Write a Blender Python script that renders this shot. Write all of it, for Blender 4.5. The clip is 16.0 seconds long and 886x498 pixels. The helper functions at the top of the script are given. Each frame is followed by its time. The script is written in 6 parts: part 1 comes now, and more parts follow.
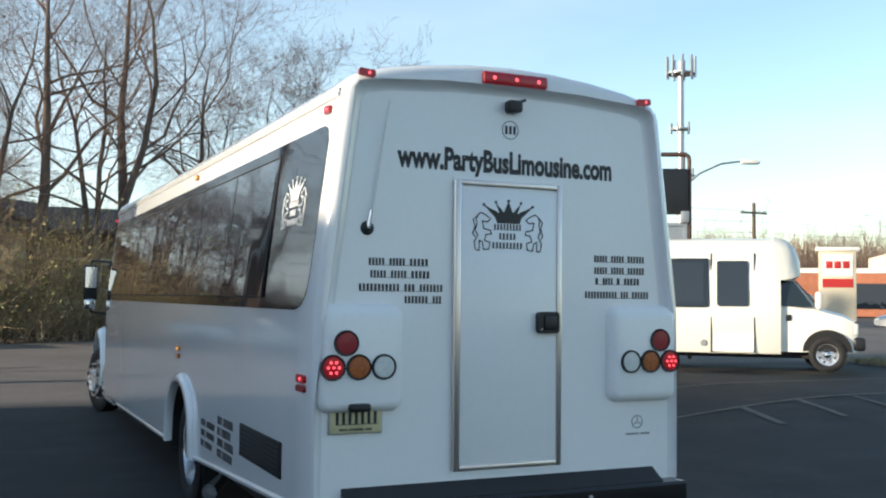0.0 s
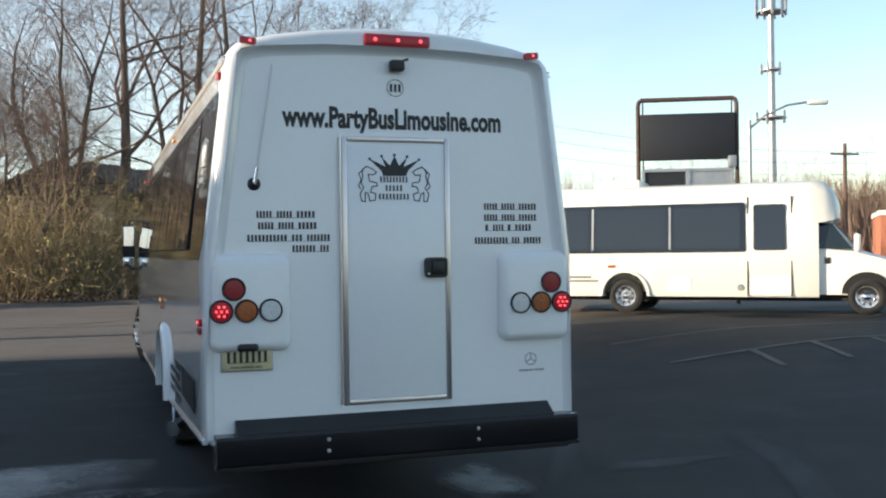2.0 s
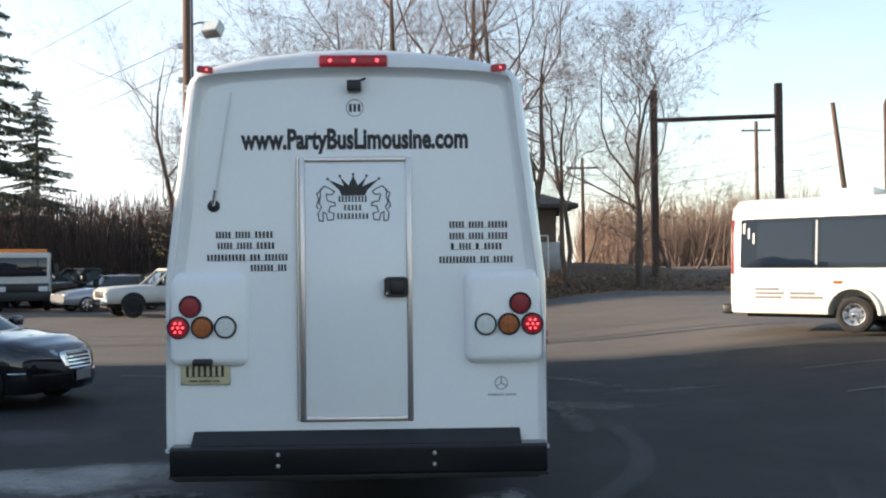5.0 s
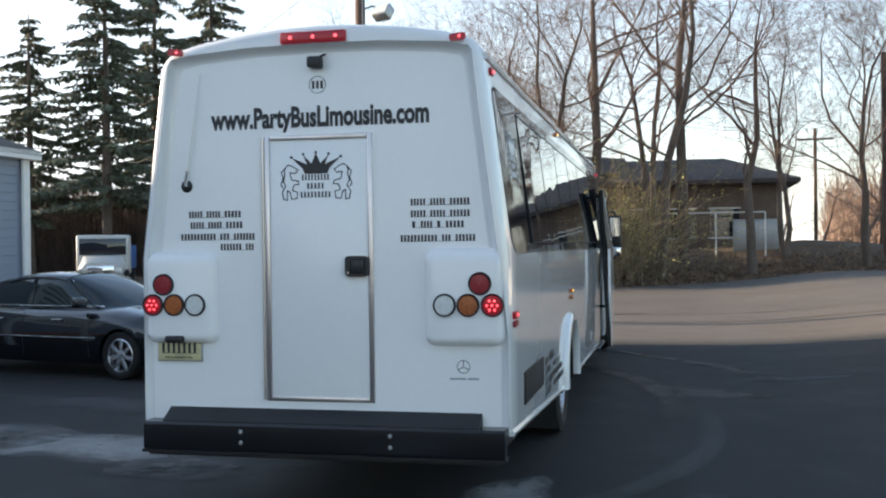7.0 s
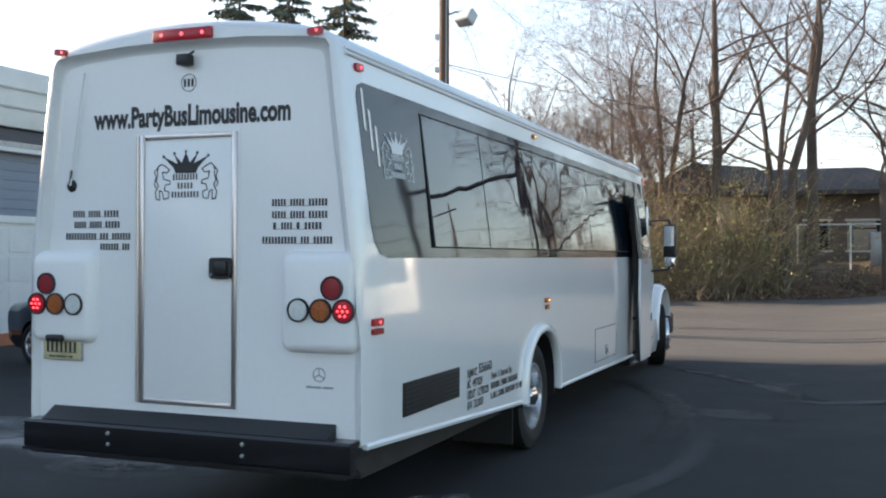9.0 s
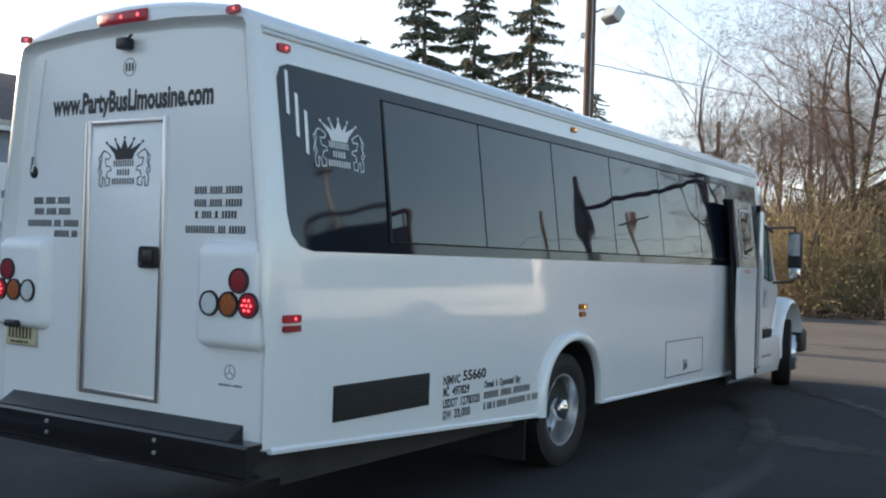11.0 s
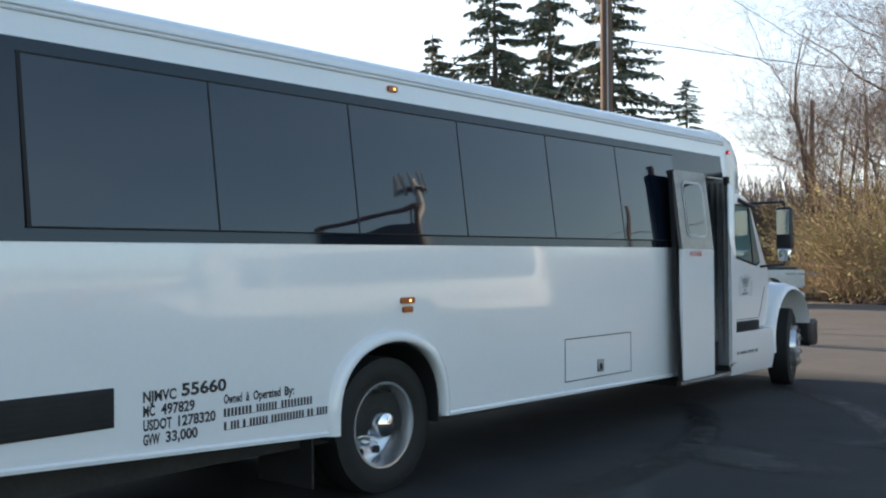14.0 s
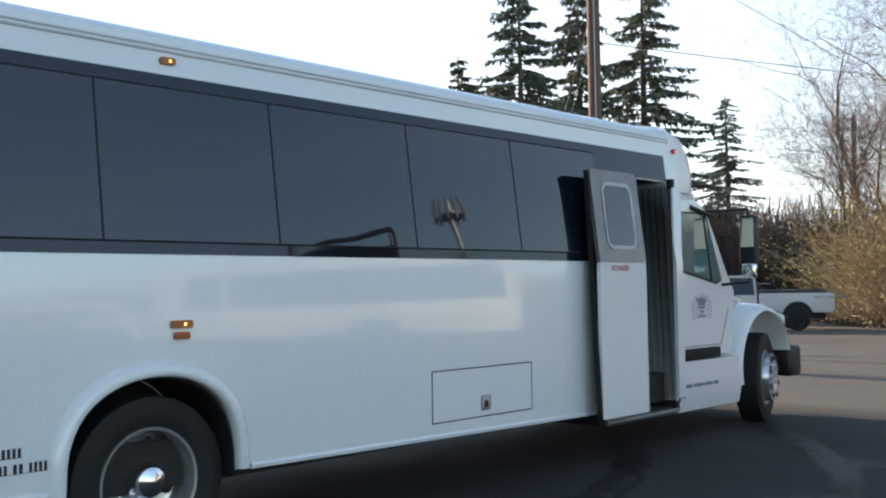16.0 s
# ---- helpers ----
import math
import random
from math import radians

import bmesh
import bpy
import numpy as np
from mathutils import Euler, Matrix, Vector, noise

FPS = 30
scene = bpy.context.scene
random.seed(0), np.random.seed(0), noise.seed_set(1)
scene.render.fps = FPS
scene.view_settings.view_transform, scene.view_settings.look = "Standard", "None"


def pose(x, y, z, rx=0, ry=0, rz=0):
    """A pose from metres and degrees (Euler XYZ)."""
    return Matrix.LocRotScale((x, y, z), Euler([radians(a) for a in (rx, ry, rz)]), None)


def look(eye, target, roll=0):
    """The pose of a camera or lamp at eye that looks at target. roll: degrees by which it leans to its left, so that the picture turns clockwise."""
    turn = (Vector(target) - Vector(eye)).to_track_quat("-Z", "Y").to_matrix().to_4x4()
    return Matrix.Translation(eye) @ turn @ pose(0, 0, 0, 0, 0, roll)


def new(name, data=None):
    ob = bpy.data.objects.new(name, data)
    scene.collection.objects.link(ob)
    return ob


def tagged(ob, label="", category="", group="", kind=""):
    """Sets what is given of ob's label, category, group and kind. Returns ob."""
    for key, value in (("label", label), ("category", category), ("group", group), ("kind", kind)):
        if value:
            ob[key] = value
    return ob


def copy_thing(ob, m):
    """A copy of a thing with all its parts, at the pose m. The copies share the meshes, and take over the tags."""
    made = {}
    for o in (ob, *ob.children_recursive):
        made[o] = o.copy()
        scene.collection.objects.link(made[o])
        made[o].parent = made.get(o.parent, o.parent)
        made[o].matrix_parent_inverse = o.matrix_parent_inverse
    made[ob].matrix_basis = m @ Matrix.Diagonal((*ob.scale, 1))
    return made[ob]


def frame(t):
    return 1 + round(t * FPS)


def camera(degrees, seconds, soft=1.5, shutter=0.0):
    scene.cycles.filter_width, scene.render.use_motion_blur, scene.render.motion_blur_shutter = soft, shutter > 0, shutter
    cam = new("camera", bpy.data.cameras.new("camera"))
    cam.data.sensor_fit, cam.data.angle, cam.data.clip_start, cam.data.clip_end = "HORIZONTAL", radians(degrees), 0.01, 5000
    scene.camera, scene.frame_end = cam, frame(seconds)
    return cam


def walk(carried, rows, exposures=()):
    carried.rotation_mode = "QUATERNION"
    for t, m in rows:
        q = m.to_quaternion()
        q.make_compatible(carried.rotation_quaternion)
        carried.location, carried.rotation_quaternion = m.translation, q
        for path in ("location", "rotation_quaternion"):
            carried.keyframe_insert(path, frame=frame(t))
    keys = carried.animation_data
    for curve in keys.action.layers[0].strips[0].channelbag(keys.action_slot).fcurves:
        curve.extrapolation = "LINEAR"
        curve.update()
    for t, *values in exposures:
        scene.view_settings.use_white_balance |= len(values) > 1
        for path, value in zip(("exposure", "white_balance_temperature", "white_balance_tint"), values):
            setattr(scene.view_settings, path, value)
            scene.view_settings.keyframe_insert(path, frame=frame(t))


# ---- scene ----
cam = camera(47.4, 16.0, soft=2.1)
PATH = [
    (0, (-2.766, -5.381, 1.855), (-1.971, -3.549, 1.951), 0.6),
    (0.5, (-2.476, -5.654, 1.835), (-1.724, -3.802, 1.928), -1.5),
    (1, (-2.22, -5.862, 1.844), (-1.569, -3.971, 1.842), -1.1),
    (1.5, (-1.947, -6.004, 1.85), (-1.288, -4.115, 1.838), -0.5),
    (2, (-1.688, -6.264, 1.822), (-1.08, -4.359, 1.824), -0.7),
    (2.5, (-1.403, -6.418, 1.824), (-0.91, -4.479, 1.807), 0.4),
    (3, (-1.052, -6.492, 1.83), (-0.679, -4.528, 1.795), -1.8),
    (3.5, (-0.658, -6.588, 1.853), (-0.508, -4.593, 1.841), 1.3),
    (4, (-0.278, -6.588, 1.832), (-0.267, -4.588, 1.866), 1.5),
    (4.2, (-0.117, -6.561, 1.848), (-0.078, -4.562, 1.891), 0.0),
    (6.3, (1.729, -6.342, 1.851), (1.447, -4.362, 1.859), -1.1),
    (6.5, (1.901, -6.274, 1.834), (1.539, -4.307, 1.853), -1.2),
    (7, (2.296, -6.044, 1.834), (1.818, -4.103, 1.827), -0.7),
    (7.5, (2.741, -5.848, 1.821), (2.168, -3.932, 1.805), 0.6),
    (8, (3.12, -5.627, 1.802), (2.46, -3.739, 1.78), 0.6),
    (8.5, (3.509, -5.407, 1.803), (2.903, -3.5, 1.794), -0.2),
    (9, (3.884, -5.204, 1.795), (3.116, -3.357, 1.807), 0.2),
    (9.5, (4.187, -4.924, 1.768), (3.316, -3.124, 1.8), 2.5),
    (10, (4.544, -4.647, 1.75), (3.602, -2.882, 1.786), 2.5),
    (10.2, (4.67, -4.521, 1.76), (3.692, -2.777, 1.79), 2.4),
    (12.3, (5.586, -2.938, 1.72), (4.307, -1.401, 1.774), 0.3),
    (12.5, (5.671, -2.744, 1.689), (4.389, -1.211, 1.755), -0.1),
    (13, (5.868, -2.28, 1.683), (4.559, -0.77, 1.73), -1.4),
    (13.5, (5.974, -1.816, 1.678), (4.667, -0.301, 1.699), -0.9),
    (14, (6.142, -1.35, 1.668), (4.824, 0.154, 1.689), -0.4),
    (14.5, (6.186, -0.845, 1.634), (4.837, 0.631, 1.648), 0.2),
    (15, (6.265, -0.303, 1.598), (4.881, 1.141, 1.639), -0.1),
    (15.5, (6.292, 0.274, 1.58), (4.867, 1.677, 1.637), 0.8),
    (16, (6.273, 0.869, 1.554), (4.876, 2.298, 1.633), -0.9),
]
walk(cam, [(t, look(eye, target, roll)) for t, eye, target, roll in PATH],
     exposures=[(0, 0.85, 6150, 4), (0.5, 0.65, 6150, 4), (1.5, 0.8, 6200, 5), (3, 0.85, 6500, 9), (4, 0.95, 6500, 10), (6.5, 1.12, 6500, 10), (8.5, 1.3, 6500, 10), (10, 1.02, 6450, 10), (12.5, 1.0, 6450, 10), (14.5, 1.1, 6400, 9), (16, 1.05, 6400, 9)])

# ---- sky and sun ----
SUN_EL, SUN_AZ = radians(12.5), (-1.0, 0.06)
world = bpy.data.worlds.new("sky")
scene.world = world
world.use_nodes = True
wn = world.node_tree.nodes
sky = wn.new("ShaderNodeTexSky")
sky.sky_type, sky.sun_disc = "NISHITA", False
sky.sun_elevation, sky.sun_rotation = SUN_EL, math.atan2(SUN_AZ[0], SUN_AZ[1])
sky.air_density, sky.dust_density, sky.ozone_density = 1.0, 0.4, 1.2
bg = wn["Background"]
bg.inputs["Strength"].default_value = 0.15
# thin high cloud over the clear sky
wl = world.node_tree.links
tc = wn.new("ShaderNodeTexCoord")
mp = wn.new("ShaderNodeMapping")
mp.inputs["Scale"].default_value = (1.2, 1.2, 4.0)
cl = wn.new("ShaderNodeTexNoise")
cl.inputs["Scale"].default_value, cl.inputs["Detail"].default_value = 2.2, 8.0
cr = wn.new("ShaderNodeValToRGB")
cr.color_ramp.elements[0].position, cr.color_ramp.elements[1].position = 0.42, 0.75
mx = wn.new("ShaderNodeMixRGB")
mx.inputs["Color2"].default_value = (5.0, 5.2, 5.6, 1)
ml = wn.new("ShaderNodeMath")
ml.operation = "MULTIPLY"
ml.inputs[1].default_value = 0.2
wl.new(tc.outputs["Generated"], mp.inputs["Vector"])
wl.new(mp.outputs["Vector"], cl.inputs["Vector"])
wl.new(cl.outputs["Fac"], cr.inputs["Fac"])
wl.new(cr.outputs["Color"], ml.inputs[0])
sz = wn.new("ShaderNodeSeparateXYZ")
hz = wn.new("ShaderNodeMapRange")
hz.inputs["From Min"].default_value, hz.inputs["From Max"].default_value = 0.42, -0.02
hz.inputs["To Min"].default_value, hz.inputs["To Max"].default_value = 0.0, 0.42
ad = wn.new("ShaderNodeMath")
ad.operation, ad.use_clamp = "ADD", True
wl.new(tc.outputs["Generated"], sz.inputs["Vector"])
wl.new(sz.outputs["Z"], hz.inputs["Value"])
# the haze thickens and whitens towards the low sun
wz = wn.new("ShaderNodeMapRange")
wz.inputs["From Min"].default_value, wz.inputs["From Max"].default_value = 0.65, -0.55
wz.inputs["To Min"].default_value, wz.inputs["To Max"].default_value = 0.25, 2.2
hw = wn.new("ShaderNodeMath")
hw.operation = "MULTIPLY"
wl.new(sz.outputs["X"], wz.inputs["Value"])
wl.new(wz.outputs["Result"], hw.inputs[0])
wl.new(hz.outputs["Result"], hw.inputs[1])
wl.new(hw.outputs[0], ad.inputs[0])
wl.new(ml.outputs[0], ad.inputs[1])
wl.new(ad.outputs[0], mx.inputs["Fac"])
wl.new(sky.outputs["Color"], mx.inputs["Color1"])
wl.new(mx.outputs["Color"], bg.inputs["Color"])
sun = new("sun", bpy.data.lights.new("sun", "SUN"))
sun.data.energy, sun.data.angle, sun.data.color = 5.0, radians(0.6), (1.0, 0.8, 0.58)
sun.matrix_world = look((0, 0, 30), (-30 * SUN_AZ[0], -30 * SUN_AZ[1], 30 - 30 * math.tan(SUN_EL)))


# ---- materials ----
def mat(name, col, rough=0.5, metal=0.0, vary=0.15, scale=3.0, fine=60.0, bump=0.1, dist=0.004, coat=0.0, col2=None, emit=None, power=0.0, island=0.0, stretch=(1, 1, 1)):
    m = bpy.data.materials.new(name)
    m.use_nodes = True
    n, l = m.node_tree.nodes, m.node_tree.links
    b = n["Principled BSDF"]
    b.inputs["Roughness"].default_value, b.inputs["Metallic"].default_value = rough, metal
    b.inputs["Coat Weight"].default_value, b.inputs["Coat Roughness"].default_value = coat, 0.04
    t = n.new("ShaderNodeTexCoord")
    mpn = n.new("ShaderNodeMapping")
    mpn.inputs["Scale"].default_value = stretch
    a, f = n.new("ShaderNodeTexNoise"), n.new("ShaderNodeTexNoise")
    a.inputs["Scale"].default_value, a.inputs["Detail"].default_value = scale, 5.0
    f.inputs["Scale"].default_value, f.inputs["Detail"].default_value = fine, 3.0
    l.new(t.outputs["Object"], mpn.inputs["Vector"])
    for q in (a, f):
        l.new(mpn.outputs["Vector"], q.inputs["Vector"])
    add = n.new("ShaderNodeMath")
    add.operation = "MULTIPLY_ADD"
    add.inputs[1].default_value = 0.45
    l.new(f.outputs["Fac"], add.inputs[0])
    half = n.new("ShaderNodeMath")
    half.operation = "MULTIPLY"
    half.inputs[1].default_value = 0.55
    l.new(a.outputs["Fac"], half.inputs[0])
    l.new(half.outputs[0], add.inputs[2])
    r = n.new("ShaderNodeValToRGB")
    r.color_ramp.elements[0].position, r.color_ramp.elements[1].position = 0.32, 0.68
    lo = [max(0.0, c * (1 - vary)) for c in col]
    hi = list(col2) if col2 else [min(1.0, c * (1 + vary)) for c in col]
    r.color_ramp.elements[0].color, r.color_ramp.elements[1].color = (*lo, 1), (*hi, 1)
    l.new(add.outputs[0], r.inputs["Fac"])
    out = r.outputs["Color"]
    if island:
        g, h = n.new("ShaderNodeNewGeometry"), n.new("ShaderNodeHueSaturation")
        mr = n.new("ShaderNodeMapRange")
        mr.inputs["To Min"].default_value, mr.inputs["To Max"].default_value = 1 - island, 1 + island
        l.new(g.outputs["Random Per Island"], mr.inputs["Value"])
        l.new(mr.outputs["Result"], h.inputs["Value"])
        l.new(out, h.inputs["Color"])
        out = h.outputs["Color"]
    l.new(out, b.inputs["Base Color"])
    if bump:
        bp = n.new("ShaderNodeBump")
        bp.inputs["Strength"].default_value, bp.inputs["Distance"].default_value = bump, dist
        l.new(add.outputs[0], bp.inputs["Height"])
        l.new(bp.outputs["Normal"], b.inputs["Normal"])
    if emit:
        b.inputs["Emission Color"].default_value, b.inputs["Emission Strength"].default_value = (*emit, 1), power
    return m


def glass_mat(name, col, rough=0.02, clear=0.0, coat=0.3):
    m = bpy.data.materials.new(name)
    m.use_nodes = True
    b = m.node_tree.nodes["Principled BSDF"]
    b.inputs["Base Color"].default_value, b.inputs["Roughness"].default_value = (*col, 1), rough
    b.inputs["IOR"].default_value = 1.52
    b.inputs["Transmission Weight"].default_value = clear
    b.inputs["Coat Weight"].default_value, b.inputs["Coat Roughness"].default_value = coat, 0.02
    n, l = m.node_tree.nodes, m.node_tree.links
    t, q, bp = n.new("ShaderNodeTexCoord"), n.new("ShaderNodeTexNoise"), n.new("ShaderNodeBump")
    q.inputs["Scale"].default_value, q.inputs["Detail"].default_value = 1.6, 1.0
    bp.inputs["Strength"].default_value, bp.inputs["Distance"].default_value = 0.25, 0.012
    l.new(t.outputs["Object"], q.inputs["Vector"])
    l.new(q.outputs["Fac"], bp.inputs["Height"])
    for socket in ("Normal", "Coat Normal"):
        l.new(bp.outputs["Normal"], b.inputs[socket])
    return m


PAINT = mat("white_coach_paint", (0.78, 0.79, 0.80), 0.22, 0, 0.02, 1.2, 25, 0.01, 0.002, coat=1.0)
REARPAINT = mat("white_moulded_fibreglass", (0.84, 0.85, 0.855), 0.3, 0, 0.02, 1.0, 30, 0.015, 0.002, coat=0.35)
CREAM = mat("white_van_paint", (0.80, 0.775, 0.70), 0.3, 0, 0.03, 1.0, 20, 0.02, coat=0.5)
TINT = glass_mat("tinted_window_glass", (0.005, 0.009, 0.017), coat=0.45)
BAND = glass_mat("glossy_black_band", (0.006, 0.01, 0.017), 0.04, coat=0.0)
CLEARGLASS = glass_mat("cab_window_glass", (0.10, 0.17, 0.17), 0.03, 0.0)
RUBBER = mat("black_rubber", (0.009, 0.009, 0.009), 0.75, 0, 0.3, 8, 90, 0.2)
BLACK = mat("black_plastic", (0.012, 0.012, 0.014), 0.45, 0, 0.3, 5, 80, 0.1)
BUMPER = mat("black_painted_steel", (0.010, 0.010, 0.012), 0.32, 0, 0.3, 3, 40, 0.06, coat=0.3)
STEP = mat("dark_tread_plate", (0.014, 0.015, 0.018), 0.5, 0.0, 0.25, 5, 120, 0.2)
CHROME = mat("chrome", (0.75, 0.75, 0.76), 0.09, 1.0, 0.03, 4, 30, 0.02)
ALLOY = mat("polished_aluminium", (0.74, 0.75, 0.77), 0.22, 0.82, 0.08, 6, 60, 0.03)
TRIM = mat("brushed_aluminium_trim", (0.62, 0.58, 0.57), 0.3, 0.9, 0.1, 8, 90, 0.05, stretch=(1, 1, 0.1))
INK = mat("black_vinyl", (0.016, 0.016, 0.02), 0.45, 0, 0.1, 20, 90, 0.0)
GREYINK = mat("grey_vinyl", (0.2, 0.21, 0.23), 0.5, 0, 0.1, 20, 90, 0.0)
WHITEINK = mat("white_vinyl", (0.72, 0.74, 0.76), 0.45, 0, 0.05, 20, 90, 0.0)
REDINK = mat("red_vinyl", (0.4, 0.02, 0.02), 0.5, 0, 0.1, 20, 90, 0.0)
REDLENS = mat("dark_red_lens", (0.26, 0.004, 0.014), 0.38, 0, 0.1, 30, 200, 0.25, coat=0.15)
REDLIT = mat("lit_red_lens", (0.22, 0.002, 0.012), 0.35, 0, 0.1, 30, 200, 0.2, coat=0.2, emit=(1.0, 0.0, 0.03), power=0.035)
LED = mat("red_diode", (0.9, 0.2, 0.2), 0.3, 0, 0, emit=(1.0, 0.06, 0.08), power=1.5, bump=0)
AMBERLED = mat("amber_diode", (0.9, 0.5, 0.1), 0.3, 0, 0, emit=(1.0, 0.5, 0.1), power=2.0, bump=0)
AMBER = mat("amber_lens", (0.33, 0.085, 0.014), 0.38, 0, 0.45, 60, 200, 0.4, coat=0.15)
CLEARLENS = mat("clear_lens", (0.62, 0.65, 0.64), 0.3, 0.0, 0.15, 40, 220, 0.3, coat=0.4)
PLATE = mat("pale_yellow_plate", (0.55, 0.5, 0.3), 0.45, 0, 0.2, 8, 60, 0.05)
# near-black puts the shade of wells, arches and wheel holes into the colour
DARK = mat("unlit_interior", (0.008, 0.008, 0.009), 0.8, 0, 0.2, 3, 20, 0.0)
FLOORING = mat("dark_ribbed_flooring", (0.05, 0.05, 0.055), 0.6, 0, 0.2, 5, 50, 0.1)
UNDER = mat("dirty_chassis", (0.02, 0.019, 0.018), 0.8, 0, 0.4, 3, 30, 0.3)
CARPAINT = mat("black_car_paint", (0.006, 0.006, 0.008), 0.12, 0, 0.1, 2, 20, 0.0, coat=1.0)
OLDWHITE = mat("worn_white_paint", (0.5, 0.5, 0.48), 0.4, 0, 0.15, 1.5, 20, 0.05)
BARK = mat("bark", (0.115, 0.088, 0.072), 0.9, 0, 0.45, 2.5, 30, 0.6, 0.02, island=0.2, stretch=(1, 1, 0.25))
TWIG = mat("twigs", (0.165, 0.115, 0.094), 0.9, 0, 0.35, 1.5, 10, 0.0, island=0.3)
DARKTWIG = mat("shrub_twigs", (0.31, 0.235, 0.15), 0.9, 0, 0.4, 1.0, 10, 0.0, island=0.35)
# lighter copy of the twigs, with sunlight put into the colour
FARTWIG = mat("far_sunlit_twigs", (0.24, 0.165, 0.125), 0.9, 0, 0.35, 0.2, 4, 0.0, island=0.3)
VINE = mat("budding_vine_leaves", (0.33, 0.29, 0.10), 0.75, 0, 0.35, 1.5, 10, 0.0, island=0.35)
NEEDLE = mat("spruce_needles", (0.105, 0.12, 0.08), 0.75, 0, 0.4, 1.0, 10, 0.0, island=0.4)
LITTER = mat("dead_leaves", (0.14, 0.09, 0.055), 0.9, 0, 0.4, 2, 20, 0.2, island=0.4)
WOODPOLE = mat("weathered_pole_wood", (0.13, 0.08, 0.058), 0.85, 0, 0.35, 2, 40, 0.4, 0.01, stretch=(3, 3, 0.2))
GALV = mat("galvanised_steel", (0.4, 0.41, 0.42), 0.45, 0.7, 0.15, 4, 40, 0.05)
RUST = mat("rusty_brown_steel", (0.075, 0.045, 0.035), 0.7, 0.2, 0.4, 4, 40, 0.2)
SIDING = mat("grey_blue_siding", (0.22, 0.25, 0.31), 0.6, 0, 0.1, 2, 30, 0.1)
WHITETRIM = mat("white_trim", (0.72, 0.72, 0.7), 0.5, 0, 0.06, 3, 30, 0.05)
ROOF = mat("asphalt_shingle", (0.09, 0.075, 0.07), 0.9, 0, 0.35, 3, 30, 0.4, 0.01)
BRICK = mat("red_brick", (0.42, 0.16, 0.09), 0.85, 0, 0.2, 2, 8, 0.2, 0.01)
BROWNWALL = mat("brown_house_wall", (0.155, 0.115, 0.095), 0.85, 0, 0.2, 2, 25, 0.2)
CREAMWALL = mat("cream_house_wall", (0.62, 0.55, 0.42), 0.85, 0, 0.1, 2, 25, 0.1)
SCREEN = mat("unlit_sign_screen", (0.015, 0.016, 0.02), 0.5, 0, 0.15, 2, 80, 0.1)
LINEPAINT = mat("worn_line_paint", (0.13, 0.12, 0.10), 0.85, 0, 0.35, 6, 60, 0.2)
ORANGE = mat("orange_beacon", (0.7, 0.2, 0.03), 0.4, 0, 0.1, 5, 40, 0.05)
BLUETARP = mat("blue_tarp", (0.03, 0.12, 0.35), 0.6, 0, 0.3, 6, 40, 0.3)


def ground_mat():
    m = bpy.data.materials.new("asphalt")
    m.use_nodes = True
    n, l = m.node_tree.nodes, m.node_tree.links
    b = n["Principled BSDF"]
    t = n.new("ShaderNodeTexCoord")

    def noise_of(scale, detail=6.0, rough=0.6):
        q = n.new("ShaderNodeTexNoise")
        q.inputs["Scale"].default_value, q.inputs["Detail"].default_value, q.inputs["Roughness"].default_value = scale, detail, rough
        l.new(t.outputs["Object"], q.inputs["Vector"])
        return q

    def ramp(src, stops):
        r = n.new("ShaderNodeValToRGB")
        while len(r.color_ramp.elements) < len(stops):
            r.color_ramp.elements.new(0.5)
        for e, (p, c) in zip(r.color_ramp.elements, stops):
            e.position, e.color = p, (*c, 1)
        l.new(src, r.inputs["Fac"])
        return r

    big, mid, grit = noise_of(0.18), noise_of(1.1), noise_of(120, 2.0)
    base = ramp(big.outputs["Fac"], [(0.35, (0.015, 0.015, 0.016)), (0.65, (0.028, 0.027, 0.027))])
    wear = ramp(mid.outputs["Fac"], [(0.4, (0.75, 0.75, 0.75)), (0.72, (1.35, 1.33, 1.3))])
    gr = ramp(grit.outputs["Fac"], [(0.3, (0.6, 0.6, 0.6)), (0.7, (1.4, 1.4, 1.4))])

    def mult(a, c):
        q = n.new("ShaderNodeMixRGB")
        q.blend_type = "MULTIPLY"
        q.inputs["Fac"].default_value = 1.0
        l.new(a, q.inputs["Color1"])
        l.new(c, q.inputs["Color2"])
        return q.outputs["Color"]

    col = mult(mult(base.outputs["Color"], wear.outputs["Color"]), gr.outputs["Color"])
    # far half of the lot: sunlight past the garage's shadow put in as paler asphalt
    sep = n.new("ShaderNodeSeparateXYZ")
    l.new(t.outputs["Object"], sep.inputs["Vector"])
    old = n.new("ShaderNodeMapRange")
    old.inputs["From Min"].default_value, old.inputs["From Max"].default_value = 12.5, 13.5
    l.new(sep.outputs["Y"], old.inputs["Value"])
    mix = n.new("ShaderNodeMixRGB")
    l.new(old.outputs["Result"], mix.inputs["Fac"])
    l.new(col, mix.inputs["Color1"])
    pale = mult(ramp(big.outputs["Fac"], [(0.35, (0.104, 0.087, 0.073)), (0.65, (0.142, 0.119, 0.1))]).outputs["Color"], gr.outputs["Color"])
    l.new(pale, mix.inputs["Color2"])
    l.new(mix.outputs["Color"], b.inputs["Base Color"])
    rr = ramp(mid.outputs["Fac"], [(0.35, (0.75, 0.75, 0.75)), (0.7, (0.95, 0.95, 0.95))])
    l.new(rr.outputs["Color"], b.inputs["Roughness"])
    bp = n.new("ShaderNodeBump")
    bp.inputs["Strength"].default_value, bp.inputs["Distance"].default_value = 0.35, 0.006
    l.new(grit.outputs["Fac"], bp.inputs["Height"])
